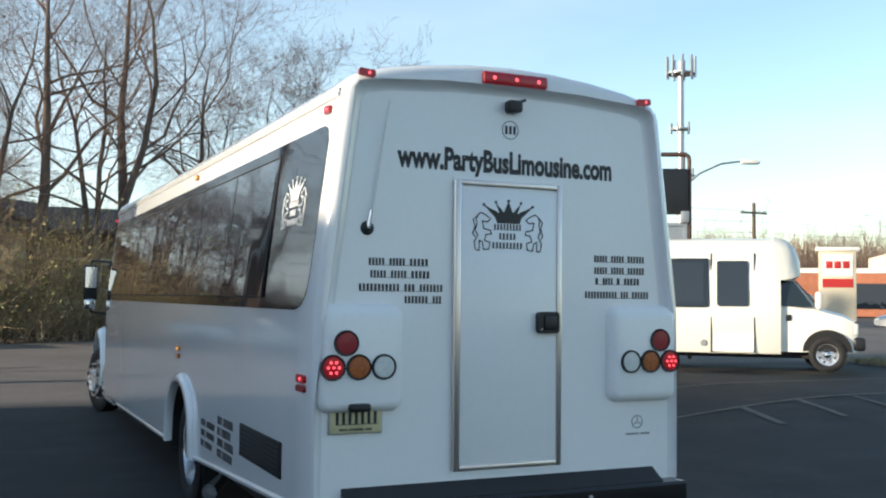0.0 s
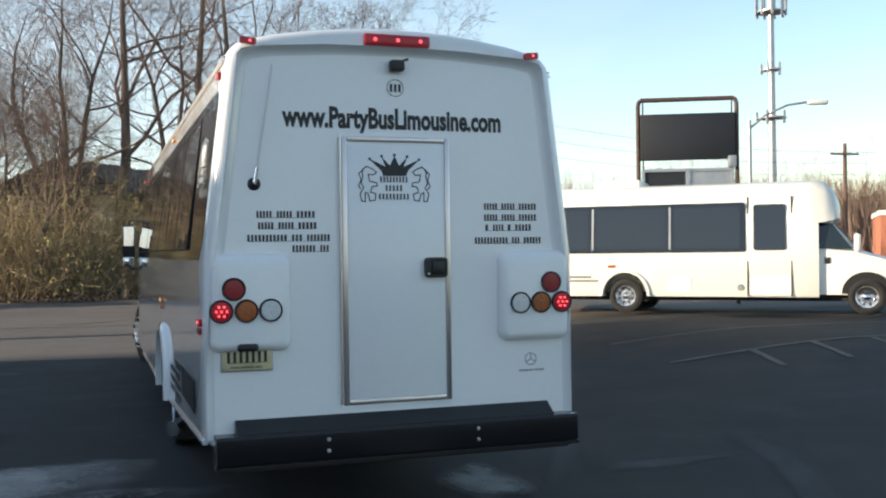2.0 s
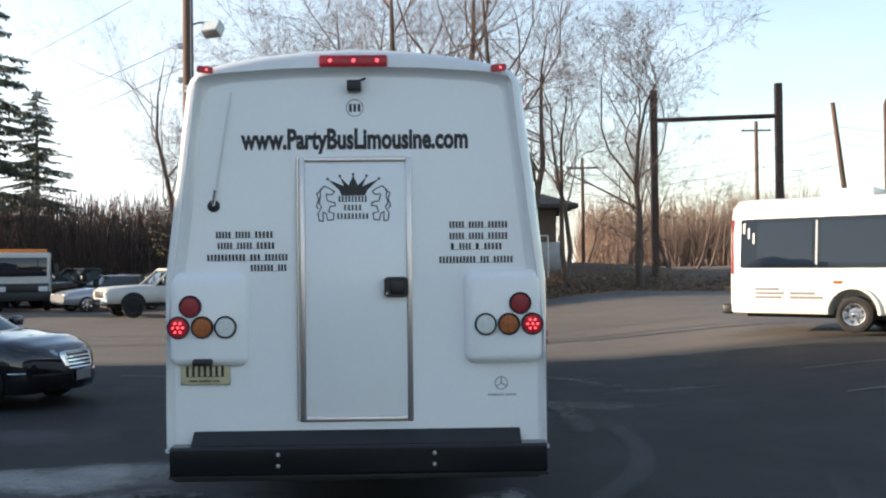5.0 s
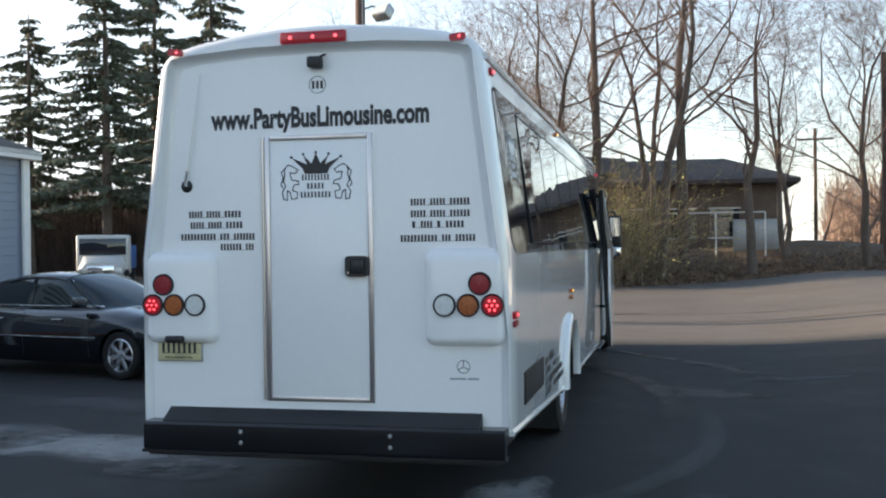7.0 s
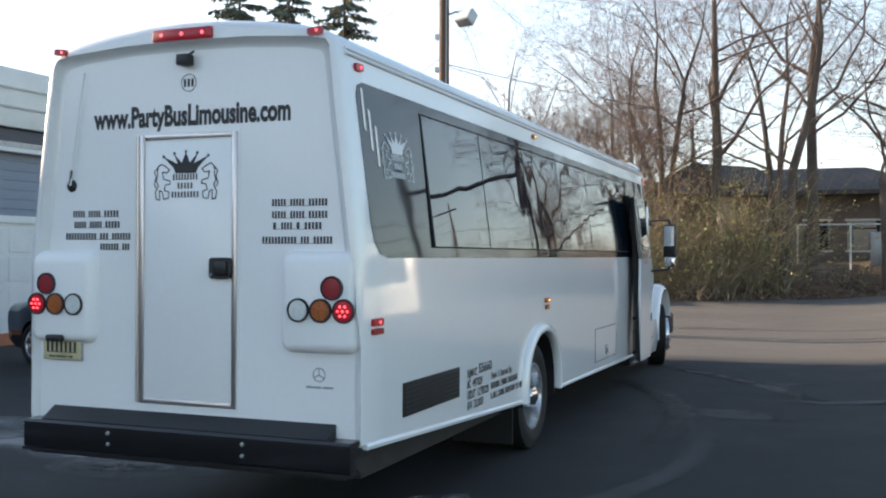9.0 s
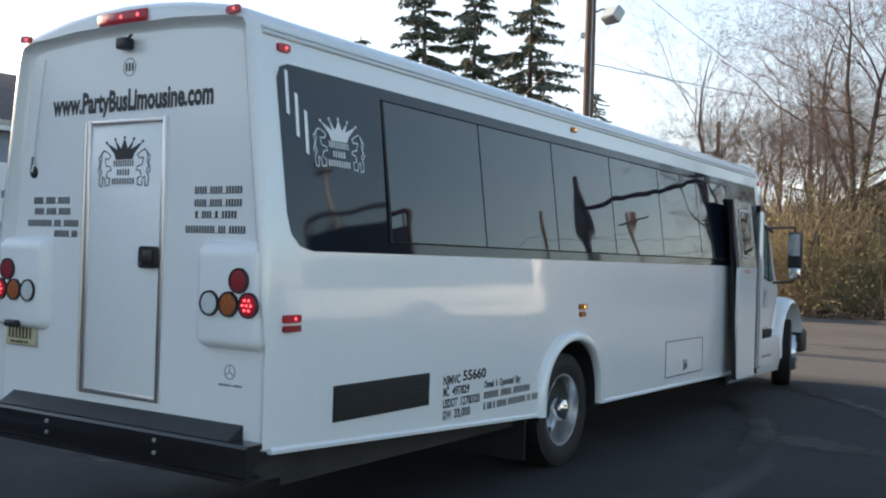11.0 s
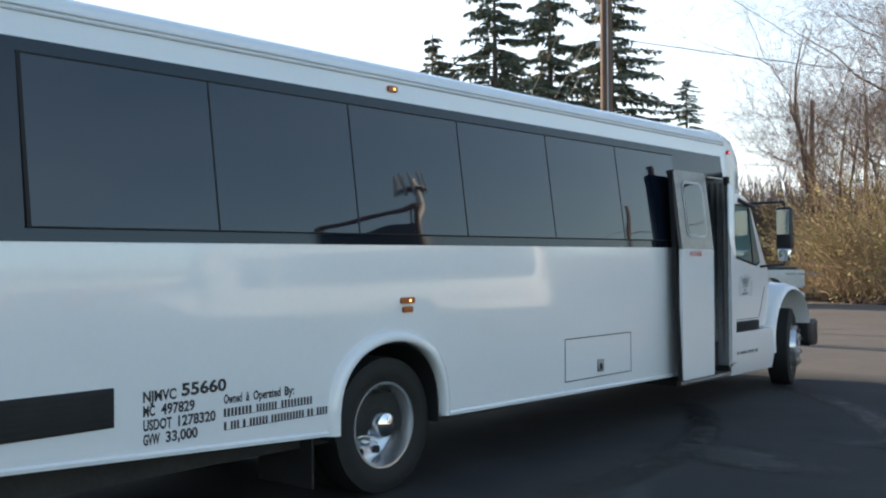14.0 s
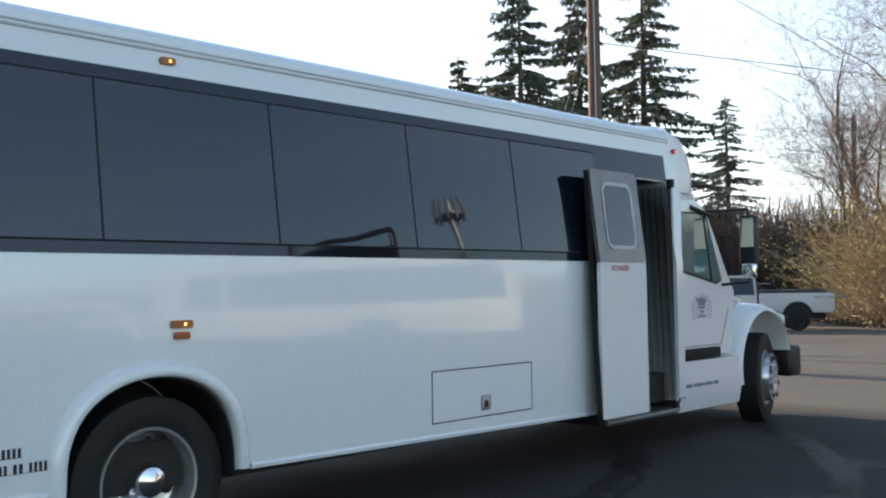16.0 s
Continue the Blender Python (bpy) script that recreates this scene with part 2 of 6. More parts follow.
    l.new(bp.outputs["Normal"], b.inputs["Normal"])
    return m


ASPHALT = ground_mat()


# ---- building helpers ----
def finish(bm, name, material, smooth=40):
    bmesh.ops.recalc_face_normals(bm, faces=bm.faces)
    me = bpy.data.meshes.new(name)
    bm.to_mesh(me)
    bm.free()
    me.materials.append(material)
    if smooth:
        me.shade_smooth()
        me.set_sharp_from_angle(angle=radians(smooth))
    return me


def part(name, bm, material, parent=None, label="", smooth=40):
    ob = new(name, finish(bm, name, material, smooth))
    if parent is not None:
        ob.parent = parent
    if label:
        ob["label"] = label
    return ob


def thing(name, label, category, m=None, group="", kind=""):
    ob = tagged(new(name), label, category, group, kind)
    ob.empty_display_size = 0.2
    if m is not None:
        ob.matrix_world = m
    return ob


def box(x0, x1, y0, y1, z0, z1, bevel=0.0, seg=2, bm=None):
    b = bmesh.new()
    bmesh.ops.create_cube(b, size=1.0, matrix=Matrix.Translation(((x0 + x1) / 2, (y0 + y1) / 2, (z0 + z1) / 2)) @ Matrix.Diagonal((x1 - x0, y1 - y0, z1 - z0, 1)))
    if bevel:
        bmesh.ops.bevel(b, geom=b.edges[:], offset=bevel, segments=seg, affect="EDGES", profile=0.5)
    return join(bm, b) if bm else b


def join(bm, b):
    me = bpy.data.meshes.new("tmp")
    b.to_mesh(me)
    b.free()
    bm.from_mesh(me)
    bpy.data.meshes.remove(me)
    return bm


def moved(b, m):
    bmesh.ops.transform(b, matrix=m, verts=b.verts)
    return b


def rod(p, q, r, r2=None, n=8, bm=None):
    p, q = Vector(p), Vector(q)
    b = bmesh.new()
    bmesh.ops.create_cone(b, cap_ends=True, segments=n, radius1=r, radius2=r if r2 is None else r2, depth=(q - p).length)
    moved(b, Matrix.Translation((p + q) / 2) @ (q - p).to_track_quat("Z", "Y").to_matrix().to_4x4())
    return join(bm, b) if bm else b


def chain(pts, r, n=8, bm=None):
    for a, c in zip(pts, pts[1:]):
        bm = rod(a, c, r, n=n, bm=bm)
    return bm


def prism(pts, a, b_, axis="x"):
    """An outline of (u, v) drawn out along an axis from a to b_."""
    bm = bmesh.new()
    put = {"x": lambda u, v, w: (w, u, v), "y": lambda u, v, w: (u, w, v), "z": lambda u, v, w: (u, v, w)}[axis]
    lo, hi = [bm.verts.new(put(u, v, a)) for u, v in pts], [bm.verts.new(put(u, v, b_)) for u, v in pts]
    bm.faces.new(lo), bm.faces.new(hi)
    for i in range(len(pts)):
        k = (i + 1) % len(pts)
        bm.faces.new((lo[i], lo[k], hi[k], hi[i]))
    return bm


def rounded(x0, x1, y0, y1, r, n=5):
    pts = []
    for cx, cy, a in ((x1 - r, y1 - r, 0), (x0 + r, y1 - r, 90), (x0 + r, y0 + r, 180), (x1 - r, y0 + r, 270)):
        for i in range(n + 1):
            t = radians(a + 90 * i / n)
            pts.append((cx + r * math.cos(t), cy + r * math.sin(t)))
    return pts


def revolve(profile, n=32):
    """A (radius, x) profile turned about the x axis."""
    bm = bmesh.new()
    rings = [[bm.verts.new((x, r * math.cos(2 * math.pi * i / n), r * math.sin(2 * math.pi * i / n))) for i in range(n)] for r, x in profile]
    for a, c in zip(rings, rings[1:]):
        for i in range(n):
            bm.faces.new((a[i], a[(i + 1) % n], c[(i + 1) % n], c[i]))
    return bm


def loft(rings, caps=True, closed=True):
    bm = bmesh.new()
    vs = [[bm.verts.new(p) for p in ring] for ring in rings]
    n = len(vs[0])
    for a, c in zip(vs, vs[1:]):
        for i in range(n if closed else n - 1):
            bm.faces.new((a[i], a[(i + 1) % n], c[(i + 1) % n], c[i]))
    if caps:
        bm.faces.new(vs[0]), bm.faces.new(vs[-1])
    return bm


def cut(ob, cutter):
    """Takes a cutter's shape out of ob's mesh for good."""
    bmesh.ops.recalc_face_normals(cutter, faces=cutter.faces)
    me = bpy.data.meshes.new("cutter")
    cutter.to_mesh(me)
    cutter.free()
    tool = new("cutter", me)
    bpy.context.view_layer.update()
    tool.matrix_world = ob.matrix_world.copy()
    mod = ob.modifiers.new("cut", "BOOLEAN")
    mod.object, mod.operation, mod.solver = tool, "DIFFERENCE", "EXACT"
    bpy.context.view_layer.update()
    done = bpy.data.meshes.new_from_object(ob.evaluated_get(bpy.context.evaluated_depsgraph_get()))
    ob.modifiers.clear()
    ob.data = done
    bpy.data.objects.remove(tool)
    bpy.data.meshes.remove(me)
    done.set_sharp_from_angle(angle=radians(38))


def letters(name, body, width, height, material, parent, m, label="", thick=0.0015, weight=0.034):
    """Raised lettering of a width and cap height, standing in the xz plane of m, its left foot at the origin."""
    cu = bpy.data.curves.new(name, "FONT")
    cu.body, cu.size, cu.extrude, cu.resolution_u, cu.offset = body, 1.0, 0.0, 3, weight
    ob = new(name, cu)
    bpy.context.view_layer.update()
    me = bpy.data.meshes.new_from_object(ob.evaluated_get(bpy.context.evaluated_depsgraph_get()))
    bpy.data.objects.remove(ob)
    co = np.empty(len(me.vertices) * 3)
    me.vertices.foreach_get("co", co)
    co = co.reshape(-1, 3)
    w = co[:, 0].max() - co[:, 0].min()
    co[:, 0] = (co[:, 0] - co[:, 0].min()) * width / w
    out = np.stack([co[:, 0], np.full(len(co), -thick), co[:, 1] * height / 0.72], axis=1)
    me.vertices.foreach_set("co", out.ravel())
    me.materials.clear()
    me.materials.append(material)
    ob = new(name, me)
    ob.parent = parent
    ob.matrix_local = m
    if label:
        ob["label"] = label
    return ob


def bars(name, widths, height, gap, material, parent, m, label=""):
    """Plain bars in a row in place of writing."""
    step, top, x = height * 0.52, [], 0.0
    foot = height * 0.06
    for w in widths:
        n = max(1, round(w / step))
        for k in range(n):
            a, c = x + w * k / n, x + w * k / n + w / n * 0.62
            top += [(a, foot), (a, height), (c, height), (c, foot)]
        x += w + gap
    bm = prism(top + [(x - gap, 0), (0, 0)], -0.0015, 0, "y")
    ob = part(name, bm, material, parent, label, 0)
    ob.matrix_local = m
    return ob


def fading_mat(name, col, rough, scale, cover):
    """Stains that thin out towards their ragged edges."""
    m = mat(name, col, rough, 0, 0.35, scale, 50, 0.15)
    n, l = m.node_tree.nodes, m.node_tree.links
    at = n.new("ShaderNodeAttribute")
    at.attribute_name = "fade"
    t, q, mm, mr = n.new("ShaderNodeTexCoord"), n.new("ShaderNodeTexNoise"), n.new("ShaderNodeMath"), n.new("ShaderNodeMapRange")
    q.inputs["Scale"].default_value, q.inputs["Detail"].default_value, q.inputs["Roughness"].default_value = scale * 0.8, 8.0, 0.7
    l.new(t.outputs["Object"], q.inputs["Vector"])
    mm.operation = "MULTIPLY_ADD"
    mm.inputs[1].default_value = 0.55
    l.new(at.outputs["Fac"], mm.inputs[0])
    l.new(q.outputs["Fac"], mm.inputs[2])
    mr.inputs["From Min"].default_value, mr.inputs["From Max"].default_value, mr.inputs["To Max"].default_value = 0.52, 1.0, cover
    l.new(mm.outputs[0], mr.inputs["Value"])
    l.new(mr.outputs["Result"], n["Principled BSDF"].inputs["Alpha"])
    return m


def fade_mesh(rows, material, name):
    """Strips of (points, fades) as one sheet with a fade value at each point."""
    v, f, a = [], [], []
    k = len(rows[0][0])
    for pts, fades in rows:
        v += pts
        a += fades
    for i in range(len(rows) - 1):
        for j in range(k - 1):
            p = i * k + j
            f.append((p, p + 1, p + 1 + k, p + k))
    me = bpy.data.meshes.new(name)
    me.from_pydata(v, [], f)
    me.attributes.new("fade", "FLOAT", "POINT").data.foreach_set("value", a)
    me.materials.append(material)
    return new(name, me)


# ---- ground ----
def smooth01(v):
    v = min(1.0, max(0.0, v))
    return v * v * (3 - 2 * v)


def gz(x, y):
    """The lot is level round the coach and rises a little towards the road and the bank."""
    east = smooth01((x - 2.5) / 6.5) * smooth01((y + 1) / 8)
    return 0.45 * east + 0.15 * smooth01((y - 12) / 16)


def ground():
    near = [-30 + i * 1.0 for i in range(76)]
    xs = [-900, -400, -200, -100, -60, -42] + near + [52, 64, 80, 120, 200, 400, 900]
    ys = [-900, -400, -150, -80, -50, -36] + near + [52, 64, 80, 120, 200, 400, 900]
    rng = random.Random(3)
    bm = bmesh.new()
    grid = [[bm.verts.new((x, y, gz(x, y) + (rng.uniform(-0.004, 0.004) if abs(x) < 30 and abs(y) < 30 else 0))) for x in xs] for y in ys]
    for a, c in zip(grid, grid[1:]):
        for i in range(len(xs) - 1):
            bm.faces.new((a[i], a[i + 1], c[i + 1], c[i]))
    tagged(part("ground", bm, ASPHALT), "dark worn asphalt of a parking lot, coloured paler for sunlight beyond", "ground", kind="structure")


ground()


# ---- the coach ----
def side_x(z):
    return 1.22 if z < 1.765 else 1.22 - (z - 1.765) * 0.119


def skirt(y):
    return 0.66 - 0.05 * y if y < 3.2 else max(0.43, 0.5 - 0.012 * (y - 3.2))


def coach_ring(y, inset=0.0, zb=None):
    zb = skirt(max(0, y)) if zb is None else zb
    half = [(1.185, zb), (1.215, zb + 0.03), (1.22, zb + 0.08), (1.22, 1.25), (1.22, 1.765), (side_x(2.2), 2.2), (side_x(2.6), 2.6), (side_x(2.96), 2.96),
            (1.072, 3.0), (1.055, 3.05), (1.015, 3.095), (0.94, 3.13), (0.8, 3.165), (0.55, 3.205), (0.28, 3.232)]
    pts = [(max(0.05, x - inset), z - inset * (1 if z > 2.9 else 0)) for x, z in half]
    ring = [(-x, y, z) for x, z in pts] + [(0, y, 3.242 - inset)] + [(x, y, z) for x, z in reversed(pts)]
    return ring


def strokes(lines, r, material, name, parent, m):
    bm = bmesh.new()
    for line in lines:
        for (a, b), (c, d) in zip(line, line[1:]):
            L = math.hypot(c - a, d - b) or 1e-6
            nx, nz = -(d - b) / L * r, (c - a) / L * r
            ex, ez = (c - a) / L * r * 0.5, (d - b) / L * r * 0.5
            q = [bm.verts.new(p) for p in ((a + nx - ex, -0.002, b + nz - ez), (c + nx + ex, -0.002, d + nz + ez), (c - nx + ex, -0.002, d - nz + ez), (a - nx - ex, -0.002, b - nz - ez))]
            bm.faces.new(q)
    ob = part(name, bm, material, parent, "", 0)
    ob.matrix_local = m
    return ob


def crest(material, parent, m, s=1.0):
    """A crown over three bars of writing between two rampant outlines, all plain shapes."""
    bm = prism([(-0.075 * s, 0.165 * s), (0.075 * s, 0.165 * s), (0.09 * s, 0.2 * s), (0.165 * s, 0.27 * s), (0.06 * s, 0.225 * s), (0.085 * s, 0.285 * s), (0.03 * s, 0.23 * s),
                (0, 0.295 * s), (-0.03 * s, 0.23 * s), (-0.085 * s, 0.285 * s), (-0.06 * s, 0.225 * s), (-0.165 * s, 0.27 * s), (-0.09 * s, 0.2 * s)], -0.003, 0, "y")
    for x, z in ((-0.165, 0.272), (-0.085, 0.29), (0, 0.3), (0.085, 0.29), (0.165, 0.272)):
        b = bmesh.new()
        bmesh.ops.create_cone(b, cap_ends=True, segments=10, radius1=0.009 * s, radius2=0.009 * s, depth=0.003)
        join(bm, moved(b, pose(x * s, -0.0015, z * s, 90)))
    o = part("crown_emblem", bm, material, parent, "", 0)
    o.matrix_local = m
    for z, w, g in ((0.125, 0.19, 9), (0.07, 0.12, 5), (0.015, 0.21, 9)):
        k = w * s / g
        b = bars("emblem_writing", [k * 0.8] * g, 0.036 * s, k * 0.2, material, parent, m @ Matrix.Translation((-w * s / 2, 0, z * s)))
    for sx in (-1, 1):
        body = [(0.12, 0.19), (0.15, 0.21), (0.185, 0.225), (0.215, 0.2), (0.21, 0.16), (0.222, 0.12), (0.205, 0.09), (0.228, 0.05), (0.22, 0.005), (0.195, 0.0)]
        belly = [(0.12, 0.19), (0.14, 0.17), (0.175, 0.175), (0.165, 0.13), (0.12, 0.12), (0.115, 0.1), (0.15, 0.095), (0.16, 0.06), (0.125, 0.05), (0.13, 0.01), (0.165, 0.005), (0.175, 0.05), (0.195, 0.06), (0.195, 0.0)]
        tail = [(0.205, 0.2), (0.235, 0.18), (0.222, 0.14), (0.238, 0.1), (0.225, 0.08)]
        strokes([[(sx * a * s, c * s) for a, c in q] for q in (body, belly, tail)], 0.0035 * s, material, "emblem_outline", parent, m)


def round_lamp(parent, x, y, z, lens, r=0.073, lit=False):
    lamp = part("tail_lamp", moved(revolve([(r * 0.86, 0.0), (r * 0.88, 0.016), (r, 0.018), (r * 1.03, 0.006), (r * 1.03, 0)], 28), pose(x, y, z, 0, 0, -90)), BLACK, parent)
    dome = moved(revolve([(r * 0.87, 0.002), (r * 0.86, 0.012), (r * 0.8, 0.016), (r * 0.25, 0.0175), (0.001, 0.018)], 28), pose(x, y, z, 0, 0, -90))
    part("lens", dome, lens, lamp)
    if lit:
        bm = bmesh.new()
        for k in range(7):
            a, q = 2 * math.pi * k / 6, (0 if k == 6 else r * 0.45)
            b = bmesh.new()
            bmesh.ops.create_icosphere(b, subdivisions=1, radius=0.0085)
            join(bm, moved(b, pose(x + q * math.cos(a), y - 0.022, z + q * math.sin(a))))
        part("diodes", bm, LED, lamp, "lit red diodes")
    return lamp


def marker(parent, m, w, h, lens, led, kind="marker_lamp", lit=True):
    """A small clearance lamp in the xz plane of m, facing -y."""
    body = part(kind, prism(rounded(-w / 2, w / 2, -h / 2, h / 2, h * 0.3, 3), 0.0, -0.02, "y"), lens, parent)
    body.matrix_local = m
    if lit:
        bm = bmesh.new()
        b = bmesh.new()
        bmesh.ops.create_icosphere(b, subdivisions=2, radius=h * 0.2)
        join(bm, moved(b, pose(w * 0.12, -0.02, 0)))
        part("diode", bm, led, body)
    return body


def wheel(parent, m, r=0.5, rim=0.30, width=0.27, dish=0.12, holes=8, shiny=ALLOY, name="wheel"):
    """A wheel whose outer face looks along +x, its hub at the origin."""
    w = new(name)
    w.parent = parent
    w.matrix_local = m
    h = width / 2
    t = [(rim * 1.0, h * 0.55), (rim * 1.03, h * 0.8), (rim * 1.2, h * 0.98), (r * 0.86, h), (r * 0.95, h * 0.88)]
    for k in range(-3, 4):
        c = k / 3 * h * 0.7
        t += [(r * 0.985 if k % 2 else r, -c + 0.02), (r * 0.985 if k % 2 else r, -c - 0.02)]
    t += [(r * 0.95, -h * 0.88), (r * 0.86, -h), (rim * 1.2, -h * 0.98), (rim, -h * 0.6)]
    part("tyre", revolve(t, 40), RUBBER, w)
    part("rim", revolve([(rim * 1.04, h * 0.78), (rim * 1.03, h * 0.86), (rim * 0.97, h * 0.84), (rim * 0.93, h * 0.5), (rim * 0.88, h - dish), (rim * 0.62, h - dish * 1.05), (rim * 0.58, h - dish * 0.9), (rim * 0.25, h - dish * 0.85), (0.001, h - dish * 0.85)], 40), shiny, w, "polished metal rim")
    part("hub", revolve([(rim * 0.36, h - dish * 0.9), (rim * 0.35, h - dish * 0.3), (rim * 0.28, h - dish * 0.02), (rim * 0.1, h + 0.02), (0.001, h + 0.022)], 28), CHROME, w)
    for k in range(holes):
        a = 2 * math.pi * (k + 0.5) / holes
        b = moved(revolve([(rim * 0.1, 0.0), (rim * 0.1, 0.008), (rim * 0.08, 0.008), (0.001, 0.003)], 12), pose(h - dish * 1.03 + 0.012, rim * 0.74 * math.cos(a), rim * 0.74 * math.sin(a)))
        part("hand_hole", b, DARK, w)
    nut = finish(revolve([(0.014, 0), (0.014, 0.03), (0.001, 0.036)], 8), "wheel_nut", CHROME)
    for k in range(10 if holes else 0):
        a = 2 * math.pi * k / 10
        o = new("wheel_nut", nut)
        o.parent = w
        o.matrix_local = pose(h - dish * 0.88, rim * 0.47 * math.cos(a), rim * 0.47 * math.sin(a))
    return w


def side_panel(pts, o0, o1, sgn=1, cant=0.0):
    """A flat outline (y, z) laid on the coach's upper side, standing from o0 to o1 proud of it."""
    bm = bmesh.new()
    lo = [bm.verts.new((sgn * (side_x(z) + o0), y, z)) for y, z in pts]
    hi = [bm.verts.new((sgn * (side_x(z) + o1 + cant * (2.75 - z)), y, z)) for y, z in pts]
    bm.faces.new(lo), bm.faces.new(hi)
    for i in range(len(pts)):
        k = (i + 1) % len(pts)
        bm.faces.new((lo[i], lo[k], hi[k], hi[i]))
    return bm


def coach():
    c = thing("party_bus", "white party bus with dark tinted windows, parked on asphalt", "bus")
    # shell
    ys = [0.0, 0.3, 1.6, 3.1, 3.25, 4.4, 6.0, 8.0, 9.62]
    rings = [coach_ring(-0.06, 0.05), coach_ring(-0.055, 0.028), coach_ring(-0.035, 0.01)] + [coach_ring(y) for y in ys]
    bm = loft(rings)
    shell = part("body", bm, PAINT, c)
    # recessed rear panel
    half = [(1.165, 0.69), (1.165, 1.25), (1.1, 1.8), (0.99, 2.7), (0.955, 2.97), (0.93, 3.005), (0.8, 3.03), (0.4, 3.058), (0, 3.065)]
    outline = [(x, z) for x, z in half] + [(-x, z) for x, z in reversed(half[:-1])]
    def spread(e):
        return [(x + math.copysign(e, x) if abs(x) > 0.01 else x, z + (e if z > 2.9 else 0)) for x, z in outline]
    cut(shell, loft([[(x, y, z) for x, z in spread(e)] for y, e in ((0.0, 0.0), (-0.004, 0.014), (-0.012, 0.028), (-0.025, 0.041), (-0.043, 0.051), (-0.054, 0.054), (-0.2, 0.056))]))
    # wheel arches, doorway
    for sgn in (-1, 1):
        a0 = [(3.23, 0.2)] + [(3.775 - 0.545 * math.cos(t), 0.5 + 0.59 * math.sin(t) ** 0.68) for t in [math.pi * k / 20 for k in range(21)]] + [(4.32, 0.2)]
        cut(shell, prism(a0, sgn * 0.62, sgn * 1.4, "x"))
    cut(shell, prism(rounded(8.28, 9.5, 0.3, 2.57, 0.04, 3), 0.35, 1.5, "x"))
    part("rear_panel", prism([(x * 0.995, z) for x, z in outline], -0.004, 0.01, "y"), REARPAINT, c)
    for sgn in (-1, 1):
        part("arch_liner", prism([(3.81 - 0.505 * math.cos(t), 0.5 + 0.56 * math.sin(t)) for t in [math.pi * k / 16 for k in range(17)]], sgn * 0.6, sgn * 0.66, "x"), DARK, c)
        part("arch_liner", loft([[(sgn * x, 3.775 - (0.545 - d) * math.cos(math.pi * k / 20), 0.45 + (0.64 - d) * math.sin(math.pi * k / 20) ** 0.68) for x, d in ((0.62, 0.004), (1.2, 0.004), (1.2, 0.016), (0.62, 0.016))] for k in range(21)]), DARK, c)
        # arch flange, a rounded lip
        ring = []
        for k in range(25):
            t = math.pi * k / 24
            cy, cz = -math.cos(t), max(0.0, math.sin(t)) ** 0.68
            ring.append([(sgn * (1.215 + dx), 3.775 + cy * (0.545 + dr), 0.5 + cz * (0.59 + dr)) for dx, dr in ((0.0, -0.004), (0.045, -0.002), (0.058, 0.012), (0.05, 0.05), (0.03, 0.075), (0.0, 0.085))])
        part("arch_flange", loft(ring), PAINT, c, smooth=60)
    part("chassis", box(-1.05, 1.05, 0.3, 9.5, 0.42, 0.7), UNDER, c)
    part("mud_flap", box(0.62, 1.16, 3.06, 3.08, 0.16, 0.6), RUBBER, c)
    part("mud_flap", box(-1.16, -0.62, 3.06, 3.08, 0.16, 0.6), RUBBER, c)
    part("exhaust_pipe", rod((-0.98, 2.9, 0.42), (-1.24, 2.45, 0.36), 0.06, n=16), CHROME, c)
    # lamp boxes
    for sgn in (-1, 1):
        x0, x1 = sorted((sgn * 0.69, sgn * 1.19))
        b = loft([[(x, y, z) for x, z in rounded(x0 - e, x1 + e, 1.215 - e, 1.815 + e * 1.6, 0.07 + e, 5)] for y, e in ((0.012, 0.0), (-0.012, 0.0), (-0.04, -0.008), (-0.062, -0.02), (-0.072, -0.036), (-0.076, -0.055))])
        part("lamp_box", b, REARPAINT, c, smooth=75)
        for x, z, lens, lit in ((1.046, 1.6, REDLENS, False), (1.122, 1.468, REDLIT, True), (0.972, 1.468, AMBER, False), (0.825, 1.468, CLEARLENS, False)):
            round_lamp(c, sgn * x, -0.075, z, lens, 0.07, lit)
    # rear door with its aluminium frame
    part("rear_door", box(-0.325, 0.325, -0.012, 0.012, 0.885, 2.5, 0.008, 2), REARPAINT, c)
    for nm, b in (("door_frame", box(-0.36, -0.325, -0.02, 0.012, 0.85, 2.55, 0.008)), ("door_frame", box(0.325, 0.36, -0.02, 0.012, 0.85, 2.55, 0.008)),
                  ("door_frame", box(-0.325, 0.325, -0.02, 0.012, 2.515, 2.55, 0.008)), ("door_frame", box(-0.325, 0.325, -0.02, 0.012, 0.85, 0.885, 0.008))):
        part(nm, b, TRIM, c, "brushed aluminium door frame")
    part("frame_flange", box(-0.378, 0.378, -0.009, 0.012, 0.832, 2.568), REARPAINT, c)
    part("hinge", rod((-0.372, -0.02, 0.86), (-0.372, -0.02, 2.54), 0.009, n=8), TRIM, c)
    latch = part("door_latch", prism(rounded(0.18, 0.33, 1.645, 1.775, 0.025, 4), -0.045, -0.012, "y"), BLACK, c)
    part("paddle", box(0.22, 0.31, -0.055, -0.043, 1.665, 1.755, 0.01), BLACK, latch)
    part("keyhole", moved(revolve([(0.008, 0), (0.008, 0.008), (0.001, 0.008)], 10), pose(0.2, -0.043, 1.67, 0, 0, -90)), CHROME, latch)
    # third brake lamp, markers, camera, aerial
    bl = part("brake_lamp", box(-0.22, 0.215, -0.085, -0.05, 3.118, 3.192, 0.012, 2), REDLIT, c)
